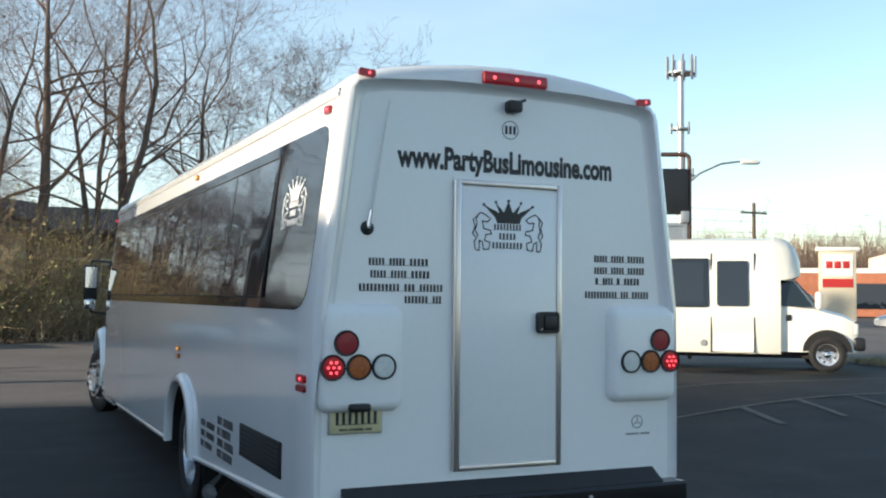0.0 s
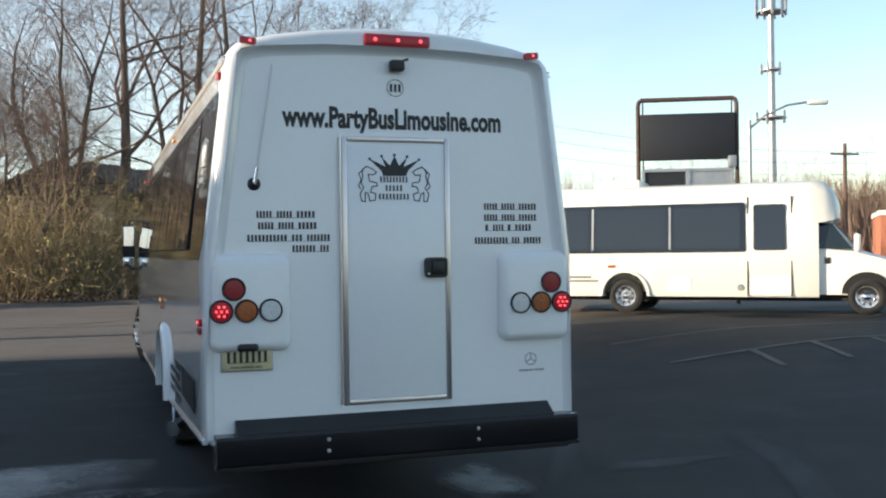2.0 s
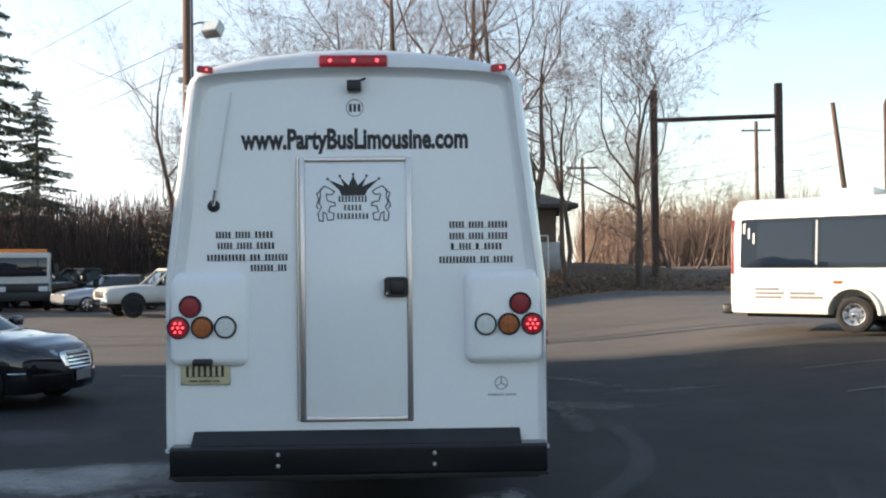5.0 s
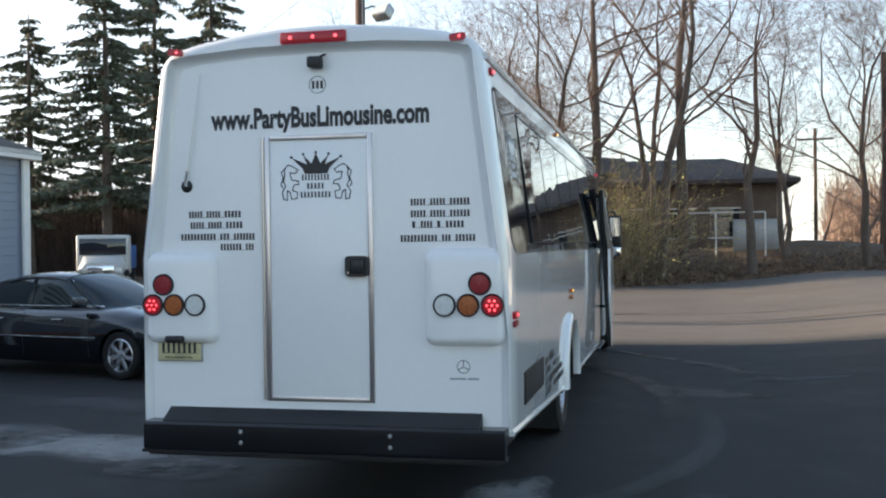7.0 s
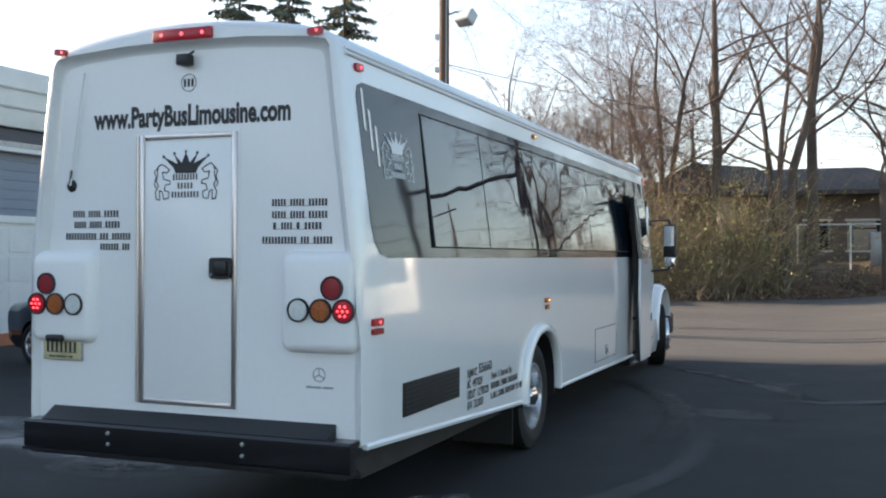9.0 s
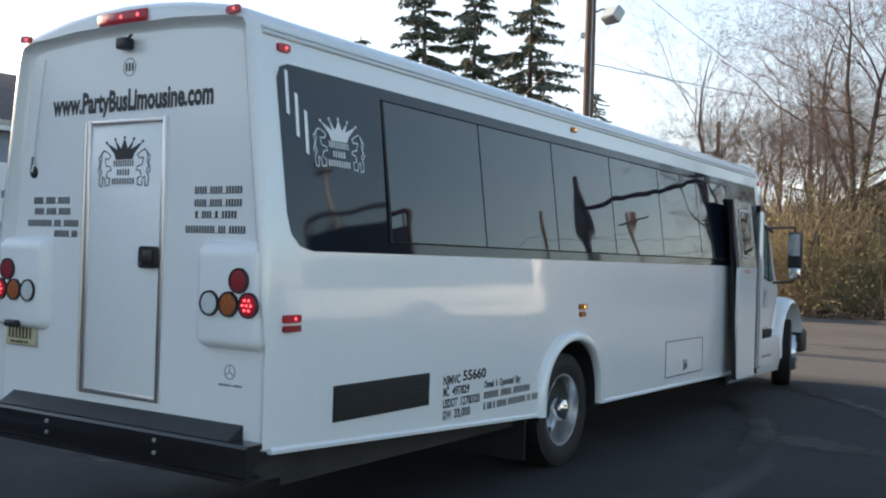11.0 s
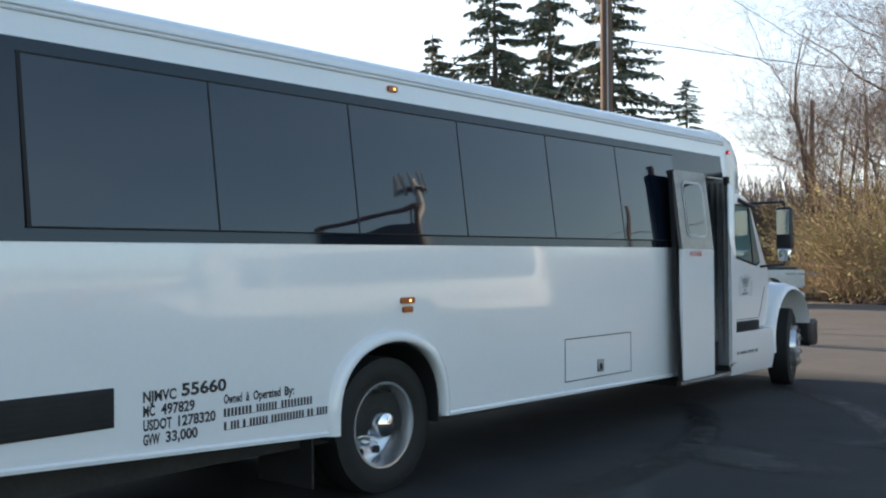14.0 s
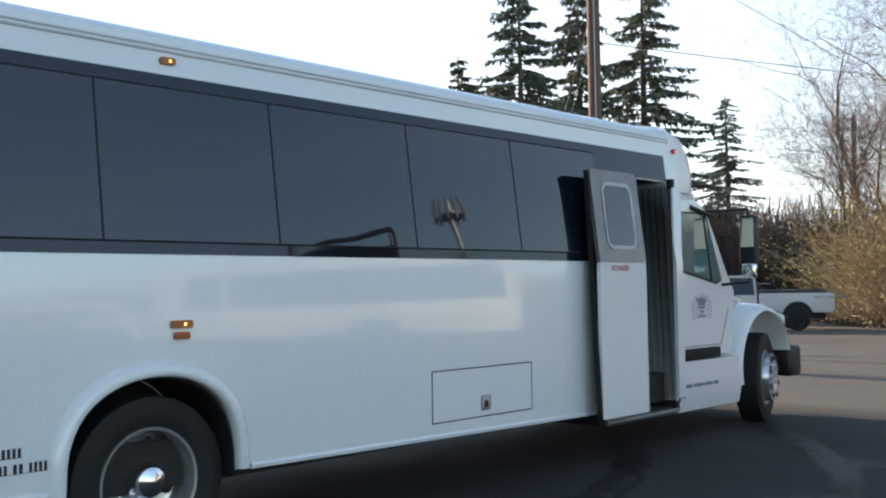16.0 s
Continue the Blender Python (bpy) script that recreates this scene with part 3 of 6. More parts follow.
    for x in (-0.15, 0.0, 0.15):
        part("diode", moved(revolve([(0.012, 0), (0.001, 0.006)], 10), pose(x, -0.086, 3.155, 0, 0, -90)), LED, bl)
    for x in (-0.945, 0.925):
        marker(c, pose(x, -0.06, 3.105, 0, 5 if x < 0 else -5, 0) @ pose(0, 0, 0, 0, 0, 0), 0.1, 0.042, REDLIT, LED)
    cm = part("reversing_camera", box(-0.045, 0.045, -0.085, -0.01, 2.965, 3.035, 0.012), BLACK, c)
    part("bracket", rod((0.03, -0.05, 3.03), (0.075, -0.06, 3.045), 0.008), BLACK, cm)
    ring = part("number_disc", moved(revolve([(0.056, 0), (0.056, 0.002), (0.052, 0.002), (0.052, 0)], 32), pose(0.0, -0.004, 2.865, 0, 0, -90)), INK, c)
    for k in range(3):
        letters("fleet_digit", "1", 0.017, 0.048, INK, c, pose(-0.036 + 0.028 * k, -0.0045, 2.842), weight=0.035)
    letters("web_address", "www.PartyBusLimousine.com", 1.46, 0.128, INK, c, pose(-0.733, -0.0045, 2.605), "bold black lettering", weight=0.042)
    crest(INK, c, pose(-0.013, -0.0125, 2.135), 1.0)
    for x, z, ws in ((-0.895, 2.033, (0.1, 0.1, 0.12)), (-0.885, 1.963, (0.1, 0.1, 0.12)), (-0.952, 1.887, (0.25, 0.07, 0.15)), (-0.675, 1.82, (0.15, 0.06)),
                     (0.602, 2.085, (0.1, 0.1, 0.13)), (0.602, 2.012, (0.1, 0.1, 0.13)), (0.61, 1.945, (0.03, 0.08, 0.03, 0.12)), (0.535, 1.86, (0.24, 0.06, 0.13))):
        bars("small_writing", ws, 0.042, 0.025, INK, c, pose(x, -0.0045, z))
    a = part("aerial", moved(revolve([(0.042, 0), (0.04, 0.02), (0.02, 0.035), (0.001, 0.037)], 20), pose(-0.908, 0.012, 2.24, 0, 0, -90)), BLACK, c)
    part("mast", rod((-0.905, -0.025, 2.24), (-0.79, -0.03, 2.97), 0.008, 0.006, 6), WHITETRIM, a, "thin white whip mast")
    part("mast_spring", rod((-0.908, -0.025, 2.25), (-0.893, -0.027, 2.34), 0.011, n=8), CHROME, a)
    em = part("maker_badge", moved(revolve([(0.042, 0), (0.042, 0.002), (0.037, 0.002), (0.037, 0)], 28), pose(0.925, -0.004, 1.085, 0, 0, -90)), GREYINK, c)
    bars("badge_writing", (0.1, 0.07), 0.012, 0.012, GREYINK, c, pose(0.84, -0.0045, 1.005))
    strokes([[(0, 0), (0.0, 0.038)], [(0, 0), (0.033, -0.019)], [(0, 0), (-0.033, -0.019)]], 0.003, GREYINK, "badge_spokes", c, pose(0.925, -0.0045, 1.085))
    # plate
    pl = part("number_plate", box(-1.115, -0.815, -0.03, -0.02, 1.105, 1.25, 0.003), PLATE, c, "pale yellow number plate")
    part("plate_frame", box(-1.122, -0.808, -0.022, 0.012, 1.098, 1.257, 0.004), GALV, pl)
    bars("plate_writing", (0.028,) * 7, 0.07, 0.009, INK, pl, pose(-1.085, -0.0305, 1.15))
    bars("plate_caption", (0.05, 0.08, 0.04), 0.012, 0.012, INK, pl, pose(-1.065, -0.0305, 1.118))
    part("plate_lamp", box(-1.03, -0.905, -0.115, -0.06, 1.225, 1.27, 0.016, 3), BLACK, c)
    # step and bumper
    st = prism([(-0.12, 0.72), (-0.12, 0.728), (-0.006, 0.8), (-0.006, 0.72)], -1.04, 1.04, "x")
    part("step_plate", st, STEP, c, "sloping black step plate")
    bp = part("bumper", prism([(-0.135, 0.545), (-0.145, 0.56), (-0.145, 0.705), (-0.13, 0.72), (0.1, 0.72), (0.1, 0.64), (-0.08, 0.62), (-0.08, 0.545)], -1.165, 1.2, "x"), BUMPER, c)
    part("bumper_lip", prism([(-0.155, 0.525), (-0.155, 0.545), (-0.02, 0.545), (-0.02, 0.525)], -1.17, 1.205, "x"), BUMPER, bp)
    part("frame_cover", box(-1.15, 1.15, -0.1, 0.25, 0.5, 0.68), UNDER, c)
    for x in (-0.49, 0.49):
        for z in (0.6, 0.67):
            part("bolt", moved(revolve([(0.014, 0), (0.012, 0.01), (0.001, 0.012)], 10), pose(x, -0.145, z, 0, 0, -90)), GALV, bp)
    # sides
    for sgn in (1, -1):
        o = [(0.33, 1.775), (0.22, 1.8), (0.15, 1.87), (0.125, 1.98), (0.1, 2.74), (0.13, 2.81), (0.2, 2.835), (9.5, 2.835), (9.5, 1.775)]
        band = part("window_band", side_panel(o, 0.0005, 0.004, sgn), BAND, c, "glossy black window band")
        if sgn > 0:
            cut(band, prism([(8.28, 1.7), (9.56, 1.7), (9.56, 2.58), (8.28, 2.58)], 0.6, 1.6, "x"))
        joints = [1.09, 2.275, 3.46, 4.655, 5.885, 7.08, 8.27 if sgn > 0 else 9.4]
        for y0, y1 in zip(joints, joints[1:]):
            part("window", side_panel([(y0 + 0.006, 1.854), (y1 - 0.006, 1.854), (y1 - 0.006, 2.752), (y0 + 0.006, 2.752)], 0.003, 0.006, sgn, 0.011), TINT, c, "dark tinted window pane")
            part("window_seal", side_panel([(y0 - (0.016 if y0 < 1.2 else 0.006), 1.85), (y0 + 0.006, 1.85), (y0 + 0.006, 2.757), (y0 - (0.016 if y0 < 1.2 else 0.006), 2.757)], 0.003, 0.008, sgn, 0.011), RUBBER, c)
        part("window_seal", side_panel([(1.07, 1.846), (joints[-1], 1.846), (joints[-1], 1.854), (1.07, 1.854)], 0.003, 0.018, sgn), RUBBER, c)
        part("window_seal", side_panel([(1.07, 2.752), (joints[-1], 2.752), (joints[-1], 2.762), (1.07, 2.762)], 0.003, 0.009, sgn), RUBBER, c)
        # drip rails
        for z, r in ((2.985, 0.014), (3.012, 0.01)):
            part("drip_rail", rod((sgn * (side_x(2.96) + 0.001), 0.0, z), (sgn * (side_x(2.96) + 0.001), 9.62, z), r, n=8), PAINT, c)
        part("skirt_rail", loft([[(sgn * (1.2 + dx), y, skirt(y) + dz) for dx, dz in ((0, 0), (0.03, 0.0), (0.034, 0.02), (0.022, 0.035), (0, 0.035))] for y in (4.42, 6.0, 8.28)]), PAINT, c)
        part("skirt_rail", loft([[(sgn * (1.2 + dx), y, skirt(y) + dz) for dx, dz in ((0, 0), (0.03, 0.0), (0.034, 0.02), (0.022, 0.035), (0, 0.035))] for y in (0.02, 1.6, 3.22)]), PAINT, c)
        face = lambda y, z, off=0.0: Matrix.Translation((sgn * (side_x(z) + off), y, z)) @ pose(0, 0, 0, 0, 0, 90 * sgn)
        marker(c, face(0.165, 2.92), 0.1, 0.045, REDLIT, LED)
        marker(c, face(3.94, 2.92), 0.1, 0.042, AMBER, AMBERLED)
        marker(c, face(0.155, 1.395), 0.14, 0.045, REDLIT, LED, "side_lamp")
        marker(c, face(0.155, 1.34), 0.14, 0.035, REDLENS, LED, "side_reflector", False)
        marker(c, face(3.94, 1.375), 0.14, 0.045, AMBER, AMBERLED, "turn_lamp")
        marker(c, face(3.94, 1.31), 0.1, 0.042, AMBER, AMBERLED, "side_reflector", False)
        vent = part("vent_grille", box(*sorted((sgn * 1.212, sgn * 1.232)), 0.55, 1.56, 0.77, 0.985, 0.004), RUBBER, c, "black vent grille low on the side")
        for k in range(6):
            part("vent_slat", box(*sorted((sgn * 1.228, sgn * 1.2335)), 0.58, 1.53, 0.79 + k * 0.031, 0.803 + k * 0.031), RUBBER, vent)
    F = lambda y, z, off=0.0: Matrix.Translation((side_x(z) + off, y, z)) @ pose(0, 0, 0, 0, 0, 90)
    T = Matrix.Rotation(radians(-6.8), 4, "X")
    crest(WHITEINK, c, F(0.62, 2.27, 0.006) @ T, 1.02)
    crest(WHITEINK, c, Matrix.Translation((-side_x(2.27) - 0.006, 0.62, 2.27)) @ pose(0, 0, 0, 0, 0, -90) @ T, 1.02)
    for y, z in ((0.175, 2.55), (0.25, 2.43), (0.325, 2.34)):
        part("silver_slash", side_panel([(y - 0.013, z), (y + 0.013, z - 0.01), (y + 0.013, z + 0.24), (y - 0.013, z + 0.25)], 0.004, 0.008), TRIM, c)
    # writing by the rear wheel
    for t, y, z, w, h in (("NJMVC", 1.745, 0.895, 0.22, 0.06), ("55660", 2.0, 0.905, 0.32, 0.072), ("MC 497829", 1.745, 0.815, 0.35, 0.06), ("USDOT 1278320", 1.745, 0.735, 0.5, 0.06), ("GVW 33,000", 1.745, 0.655, 0.37, 0.06), ("Owned & Operated By:", 2.3, 0.825, 0.56, 0.055)):
        full = len(t)
        at = 0
        for word in t.split(" "):
            letters("lettering", word, w * len(word) / full * (0.98 if " " in t else 1), h, INK, c, F(y + w * at / full, z - 0.01, 0.0), "black vinyl lettering")
            at += len(word) + 1
    bars("small_writing", (0.22, 0.17, 0.27), 0.05, 0.03, INK, c, F(2.3, 0.735))
    bars("small_writing", (0.03, 0.07, 0.03, 0.15, 0.28, 0.06, 0.13), 0.05, 0.022, INK, c, F(2.3, 0.655))
    L = lambda y, z: Matrix.Translation((-side_x(z), y, z)) @ pose(0, 0, 0, 0, 0, -90)
    for k, (a, e) in enumerate((((0.16, 0.3), (0.18, 0.1)), ((0.1, 0.3), (0.17, 0.3)), ((0.2, 0.28), (0.16, 0.3)), ((0.15, 0.3), (0.12, 0.26)))):
        bars("small_writing", a, 0.06, 0.04, INK, c, L(2.3, 0.895 - 0.08 * k))
        if k:
            bars("small_writing", e, 0.05, 0.04, INK, c, L(2.9, 0.9 - 0.08 * k))
    # luggage door
    lug = part("luggage_door", box(1.217, 1.2215, 6.02, 7.17, 0.585, 0.95), PAINT, c, smooth=0)
    for b in (box(1.2165, 1.2235, 6.012, 6.02, 0.577, 0.958), box(1.2165, 1.2235, 7.17, 7.178, 0.577, 0.958), box(1.2165, 1.2235, 6.02, 7.17, 0.95, 0.959), box(1.2165, 1.2235, 6.02, 7.17, 0.576, 0.585)):
        part("shut_line", b, BLACK, lug)
    lk = part("lock", box(1.222, 1.232, 6.55, 6.65, 0.625, 0.74, 0.012), GALV, lug)
    part("lock_button", box(1.231, 1.238, 6.58, 6.62, 0.65, 0.7, 0.005), BLACK, lk)
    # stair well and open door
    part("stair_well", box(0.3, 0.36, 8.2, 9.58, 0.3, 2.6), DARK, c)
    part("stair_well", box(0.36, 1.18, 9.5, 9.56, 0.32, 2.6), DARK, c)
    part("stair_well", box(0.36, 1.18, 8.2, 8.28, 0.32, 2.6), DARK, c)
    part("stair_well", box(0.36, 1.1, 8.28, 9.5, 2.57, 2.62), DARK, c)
    for k, (x, z) in enumerate(((1.2, 0.36), (0.92, 0.62), (0.64, 0.88))):
        part("stair_tread", box(x - 0.34, x, 8.28, 9.5, z - 0.05, z, 0.008), FLOORING, c)
        part("tread_nosing", box(x - 0.012, x + 0.006, 8.28, 9.5, z - 0.03, z + 0.004), ALLOY, c)
    part("grab_rail", chain([(1.12, 8.75, 1.62), (0.95, 9.1, 1.25), (0.9, 9.3, 1.1)], 0.014), CHROME, c)
    dx = 0.175
    dm = lambda pts, a, b: side_panel(pts, dx + a, dx + b)
    dr = part("entry_door", dm(rounded(7.93, 8.66, 0.42, 1.76, 0.02, 2), -0.035, 0.0), PAINT, c, "open white entry door standing off the side")
    part("upper_panel", dm([(7.93, 1.76), (8.66, 1.76), (8.66, 2.54), (8.63, 2.575), (7.96, 2.575), (7.93, 2.54)], -0.035, 0.001), STEPGREY, dr, "grey upper door panel")
    part("door_window_frame", dm(rounded(8.07, 8.54, 1.88, 2.47, 0.09, 5), -0.036, 0.008), GALV, dr)
    part("door_window", dm(rounded(8.1, 8.51, 1.91, 2.44, 0.07, 5), -0.037, 0.011), TINT, dr)
    part("door_seal", dm([(7.905, 0.42), (7.93, 0.42), (7.93, 2.56), (7.905, 2.56)], -0.045, -0.003), RUBBER, dr)
    part("door_seal", dm([(8.66, 0.42), (8.685, 0.42), (8.685, 2.56), (8.66, 2.56)], -0.045, -0.003), RUBBER, dr)
    part("door_back", dm([(7.94, 0.43), (8.65, 0.43), (8.65, 2.56), (7.94, 2.56)], -0.06, -0.036), RUBBER, dr)
    letters("door_lettering", "NO STANDEES", 0.27, 0.045, REDINK, dr, F(8.1, 1.69, dx))
    for z in (0.95, 2.5):
        part("door_arm", chain([(1.0, 8.5, z), (side_x(z) + 0.14, 8.25, z)], 0.018), RUBBER, dr)
    # front cap over the cab
    rings = []
    for y, top, w in ((9.62, 3.24, 1.08), (9.75, 3.24, 1.075), (9.95, 3.2, 1.06), (10.12, 3.11, 1.03), (10.24, 2.97, 0.99), (10.3, 2.8, 0.95), (10.31, 2.6, 0.93)):
        q = [(w, 2.5), (w, 2.7), (w - 0.01, top - 0.24), (w - 0.04, top - 0.15), (w - 0.13, top - 0.08), (w * 0.6, top - 0.03)]
        rings.append([(-x, y, min(z, top)) for x, z in q] + [(0, y, top)] + [(x, y, min(z, top)) for x, z in reversed(q)])
    part("front_cap", loft(rings), PAINT, c, smooth=60)
    part("cap_brow", box(-0.98, 0.98, 9.62, 10.34, 2.43, 2.53, 0.04, 3), PAINT, c)
    for sgn in (-1, 1):
        marker(c, Matrix.Translation((sgn * 1.08, 9.72, 2.9)) @ pose(0, 0, 0, 0, 0, 90 * sgn), 0.06, 0.045, REDLIT, LED)
    part("pillar", box(1.02, 1.2, 9.5, 9.66, 0.42, 2.52, 0.02), PAINT, c)
    part("roof_hatch", box(-0.3, 0.3, 6.6, 7.2, 3.23, 3.31, 0.03), PAINT, c)
    # cab
    outline = [(9.64, 0.78), (9.64, 2.44), (10.3, 2.44), (10.46, 2.36), (10.92, 1.66), (11.05, 1.5), (11.0, 0.95), (10.9, 0.78)]
    cab = part("cab", prism(outline, -1.04, 1.04, "x"), PAINT, c)
    bmx = bmesh.new()
    bmx.from_mesh(cab.data)
    bmesh.ops.bevel(bmx, geom=bmx.edges[:], offset=0.035, segments=3, affect="EDGES")
    bmx.to_mesh(cab.data)
    bmx.free()
    cab.data.shade_smooth()
    cab.data.set_sharp_from_angle(angle=radians(50))
    ws = [(10.485, 2.32), (10.93, 1.665)]
    part("windscreen", loft([[(x, y + 0.03, z + 0.02) for x in (-0.93, 0.93)] + [(x, y + 0.04, z + 0.027) for x in (0.93, -0.93)] for y, z in ws]), TINT, c)
    for sgn in (-1, 1):
        s0, s1 = sgn * 1.041, sgn * 1.05
        win = [(9.83, 1.72), (9.8, 2.2), (9.85, 2.29), (10.35, 2.29), (10.42, 2.24), (10.72, 1.62), (10.6, 1.58)]
        part("cab_window_seal", prism([(y + (0.02 if y > 10.2 else -0.02), z + (0.02 if z > 2 else -0.02)) for y, z in win], sgn * 1.038, sgn * 1.047, "x"), RUBBER, c)
        part("cab_window", prism(win, sgn * 1.04, sgn * 1.051, "x"), CLEARGLASS, c)
        part("cab_window_bar", rod((sgn * 1.052, 10.36, 2.27), (sgn * 1.052, 10.5, 1.6), 0.011), RUBBER, c)
        for a, b in (((9.76, 2.36), (9.76, 0.92)), ((9.76, 0.92), (10.7, 0.92)), ((10.7, 0.92), (10.88, 1.3))):
            part("shut_line", rod((sgn * 1.04, *a), (sgn * 1.04, *b), 0.004, n=6), BLACK, c)
        part("door_handle", box(*sorted((sgn * 1.04, sgn * 1.06)), 9.79, 9.86, 1.22, 1.5, 0.02), BLACK, c)
        part("sun_visor", rod((sgn * 1.05, 10.1, 2.36), (sgn * 1.08, 10.5, 2.28), 0.025), BLACK, c)
        # step fairing
        part("step_fairing", loft([[(sgn * x, y, z) for x, z in ((0.8, 0.3), (1.08, 0.28), (1.12, 0.5), (1.1, 0.78), (0.9, 0.8))] for y in (9.7, 10.4, 11.0)]), PAINT, c)
        part("cab_step", box(*sorted((sgn * 0.9, sgn * 1.09)), 9.85, 10.6, 0.79, 0.9, 0.01), DARK, c)
        bars("chassis_writing", (0.12, 0.2, 0.16, 0.1), 0.035, 0.03, GREYINK, c, Matrix.Translation((sgn * 1.122, 9.8 if sgn > 0 else 10.6, 0.52)) @ pose(0, 0, 0, 0, 0, 90 * sgn))
        # mirror
        mi = part("mirror", box(*sorted((sgn * 1.22, sgn * 1.42)), 10.8, 10.9, 1.76, 2.29, 0.03, 3), BLACK, c)
        part("mirror_glass", box(*sorted((sgn * 1.24, sgn * 1.4)), 10.79, 10.8, 1.95, 2.26), CHROME, mi)
        part("spot_mirror", box(*sorted((sgn * 1.25, sgn * 1.41)), 10.78, 10.86, 1.62, 1.78, 0.03, 3), CHROME, mi)
        part("mirror_arm", chain([(sgn * 1.02, 10.45, 2.33), (sgn * 1.3, 10.86, 2.36), (sgn * 1.32, 10.86, 2.28)], 0.016), BLACK, mi)
        part("mirror_arm", chain([(sgn * 1.02, 10.75, 1.55), (sgn * 1.3, 10.86, 1.58), (sgn * 1.32, 10.86, 1.66)], 0.016), BLACK, mi)
    crest(GREYINK, c, Matrix.Translation((1.041, 10.3, 1.2)) @ pose(0, 0, 0, 0, 0, 90), 0.85)
    # bonnet and wings
    rings = []
    for y, w, top in ((10.85, 0.98, 1.64), (11.3, 0.88, 1.56), (11.8, 0.8, 1.45), (12.2, 0.74, 1.33), (12.42, 0.68, 1.2), (12.5, 0.62, 1.0)):
        q = [(w, 0.7), (w, top - 0.2), (w - 0.05, top - 0.08), (w - 0.2, top - 0.01)]
        rings.append([(-x, y, z) for x, z in q] + [(0, y, top + 0.02)] + [(x, y, z) for x, z in reversed(q)])
    part("bonnet", loft(rings), PAINT, c, smooth=60)
    part("grille", box(-0.5, 0.5, 12.44, 12.53, 0.66, 1.12, 0.03), CHROME, c)
    for sgn in (-1, 1):
        ring = []
        for k in range(19):
            t = math.pi * (1.08 - 1.0 * k / 18)
            cy, cz = math.cos(t), math.sin(t)
            ring.append([(sgn * x, 11.62 + cy * (0.6 + d), 0.62 + cz * (0.62 + d)) for x, d in ((0.72, 0.0), (1.08, -0.01), (1.13, 0.01), (1.12, 0.045), (1.05, 0.085), (0.72, 0.11))])
        part("front_wing", loft(ring), PAINT, c, smooth=70)
        part("wing_liner", prism([(11.62 + 0.6 * math.cos(math.pi * k / 14), 0.62 + 0.62 * math.sin(math.pi * k / 14)) for k in range(15)], sgn * 0.66, sgn * 0.72, "x"), DARK, c)
        part("headlamp", box(*sorted((sgn * 0.72, sgn * 1.02)), 12.2, 12.36, 0.98, 1.2, 0.05, 3), CLEARLENS, c)
        part("front_bumper_end", box(*sorted((sgn * 0.7, sgn * 1.14)), 12.2, 12.5, 0.46, 0.82, 0.05, 3), BLACK, c)
        wheel(c, pose(sgn * 0.97, 11.62, 0.5, 0, 0, (180 if sgn < 0 else 0) + 14), 0.5, 0.3, 0.28, -0.06)
        wheel(c, pose(sgn * 1.02, 3.79, 0.487, 0, 0, 180 if sgn < 0 else 0), 0.487, 0.3, 0.27, 0.19)
        wheel(c, pose(sgn * 0.69, 3.79, 0.487, 0, 0, 180 if sgn < 0 else 0), 0.487, 0.3, 0.27, 0.13, 0, name="inner_wheel")
    part("front_bumper", box(-0.8, 0.8, 12.4, 12.6, 0.46, 0.76, 0.05, 3), BLACK, c)
    part("front_axle", rod((-0.9, 11.62, 0.48), (0.9, 11.62, 0.48), 0.06), UNDER, c)
    part("rear_axle", rod((-0.9, 3.79, 0.48), (0.9, 3.79, 0.48), 0.1), UNDER, c)
    part("seal_strip", rod((side_x(2.55) + 0.002, 9.53, 2.55), (1.2, 9.53, 0.42), 0.012), RUBBER, c)
    c.matrix_world = pose(0, 0, 0, 0, 0, 1.30)
    return c


STEPGREY = mat("smoke_grey_panel", (0.13, 0.12, 0.12), 0.25, 0, 0.25, 4, 30, 0.03, coat=0.5)
coach()


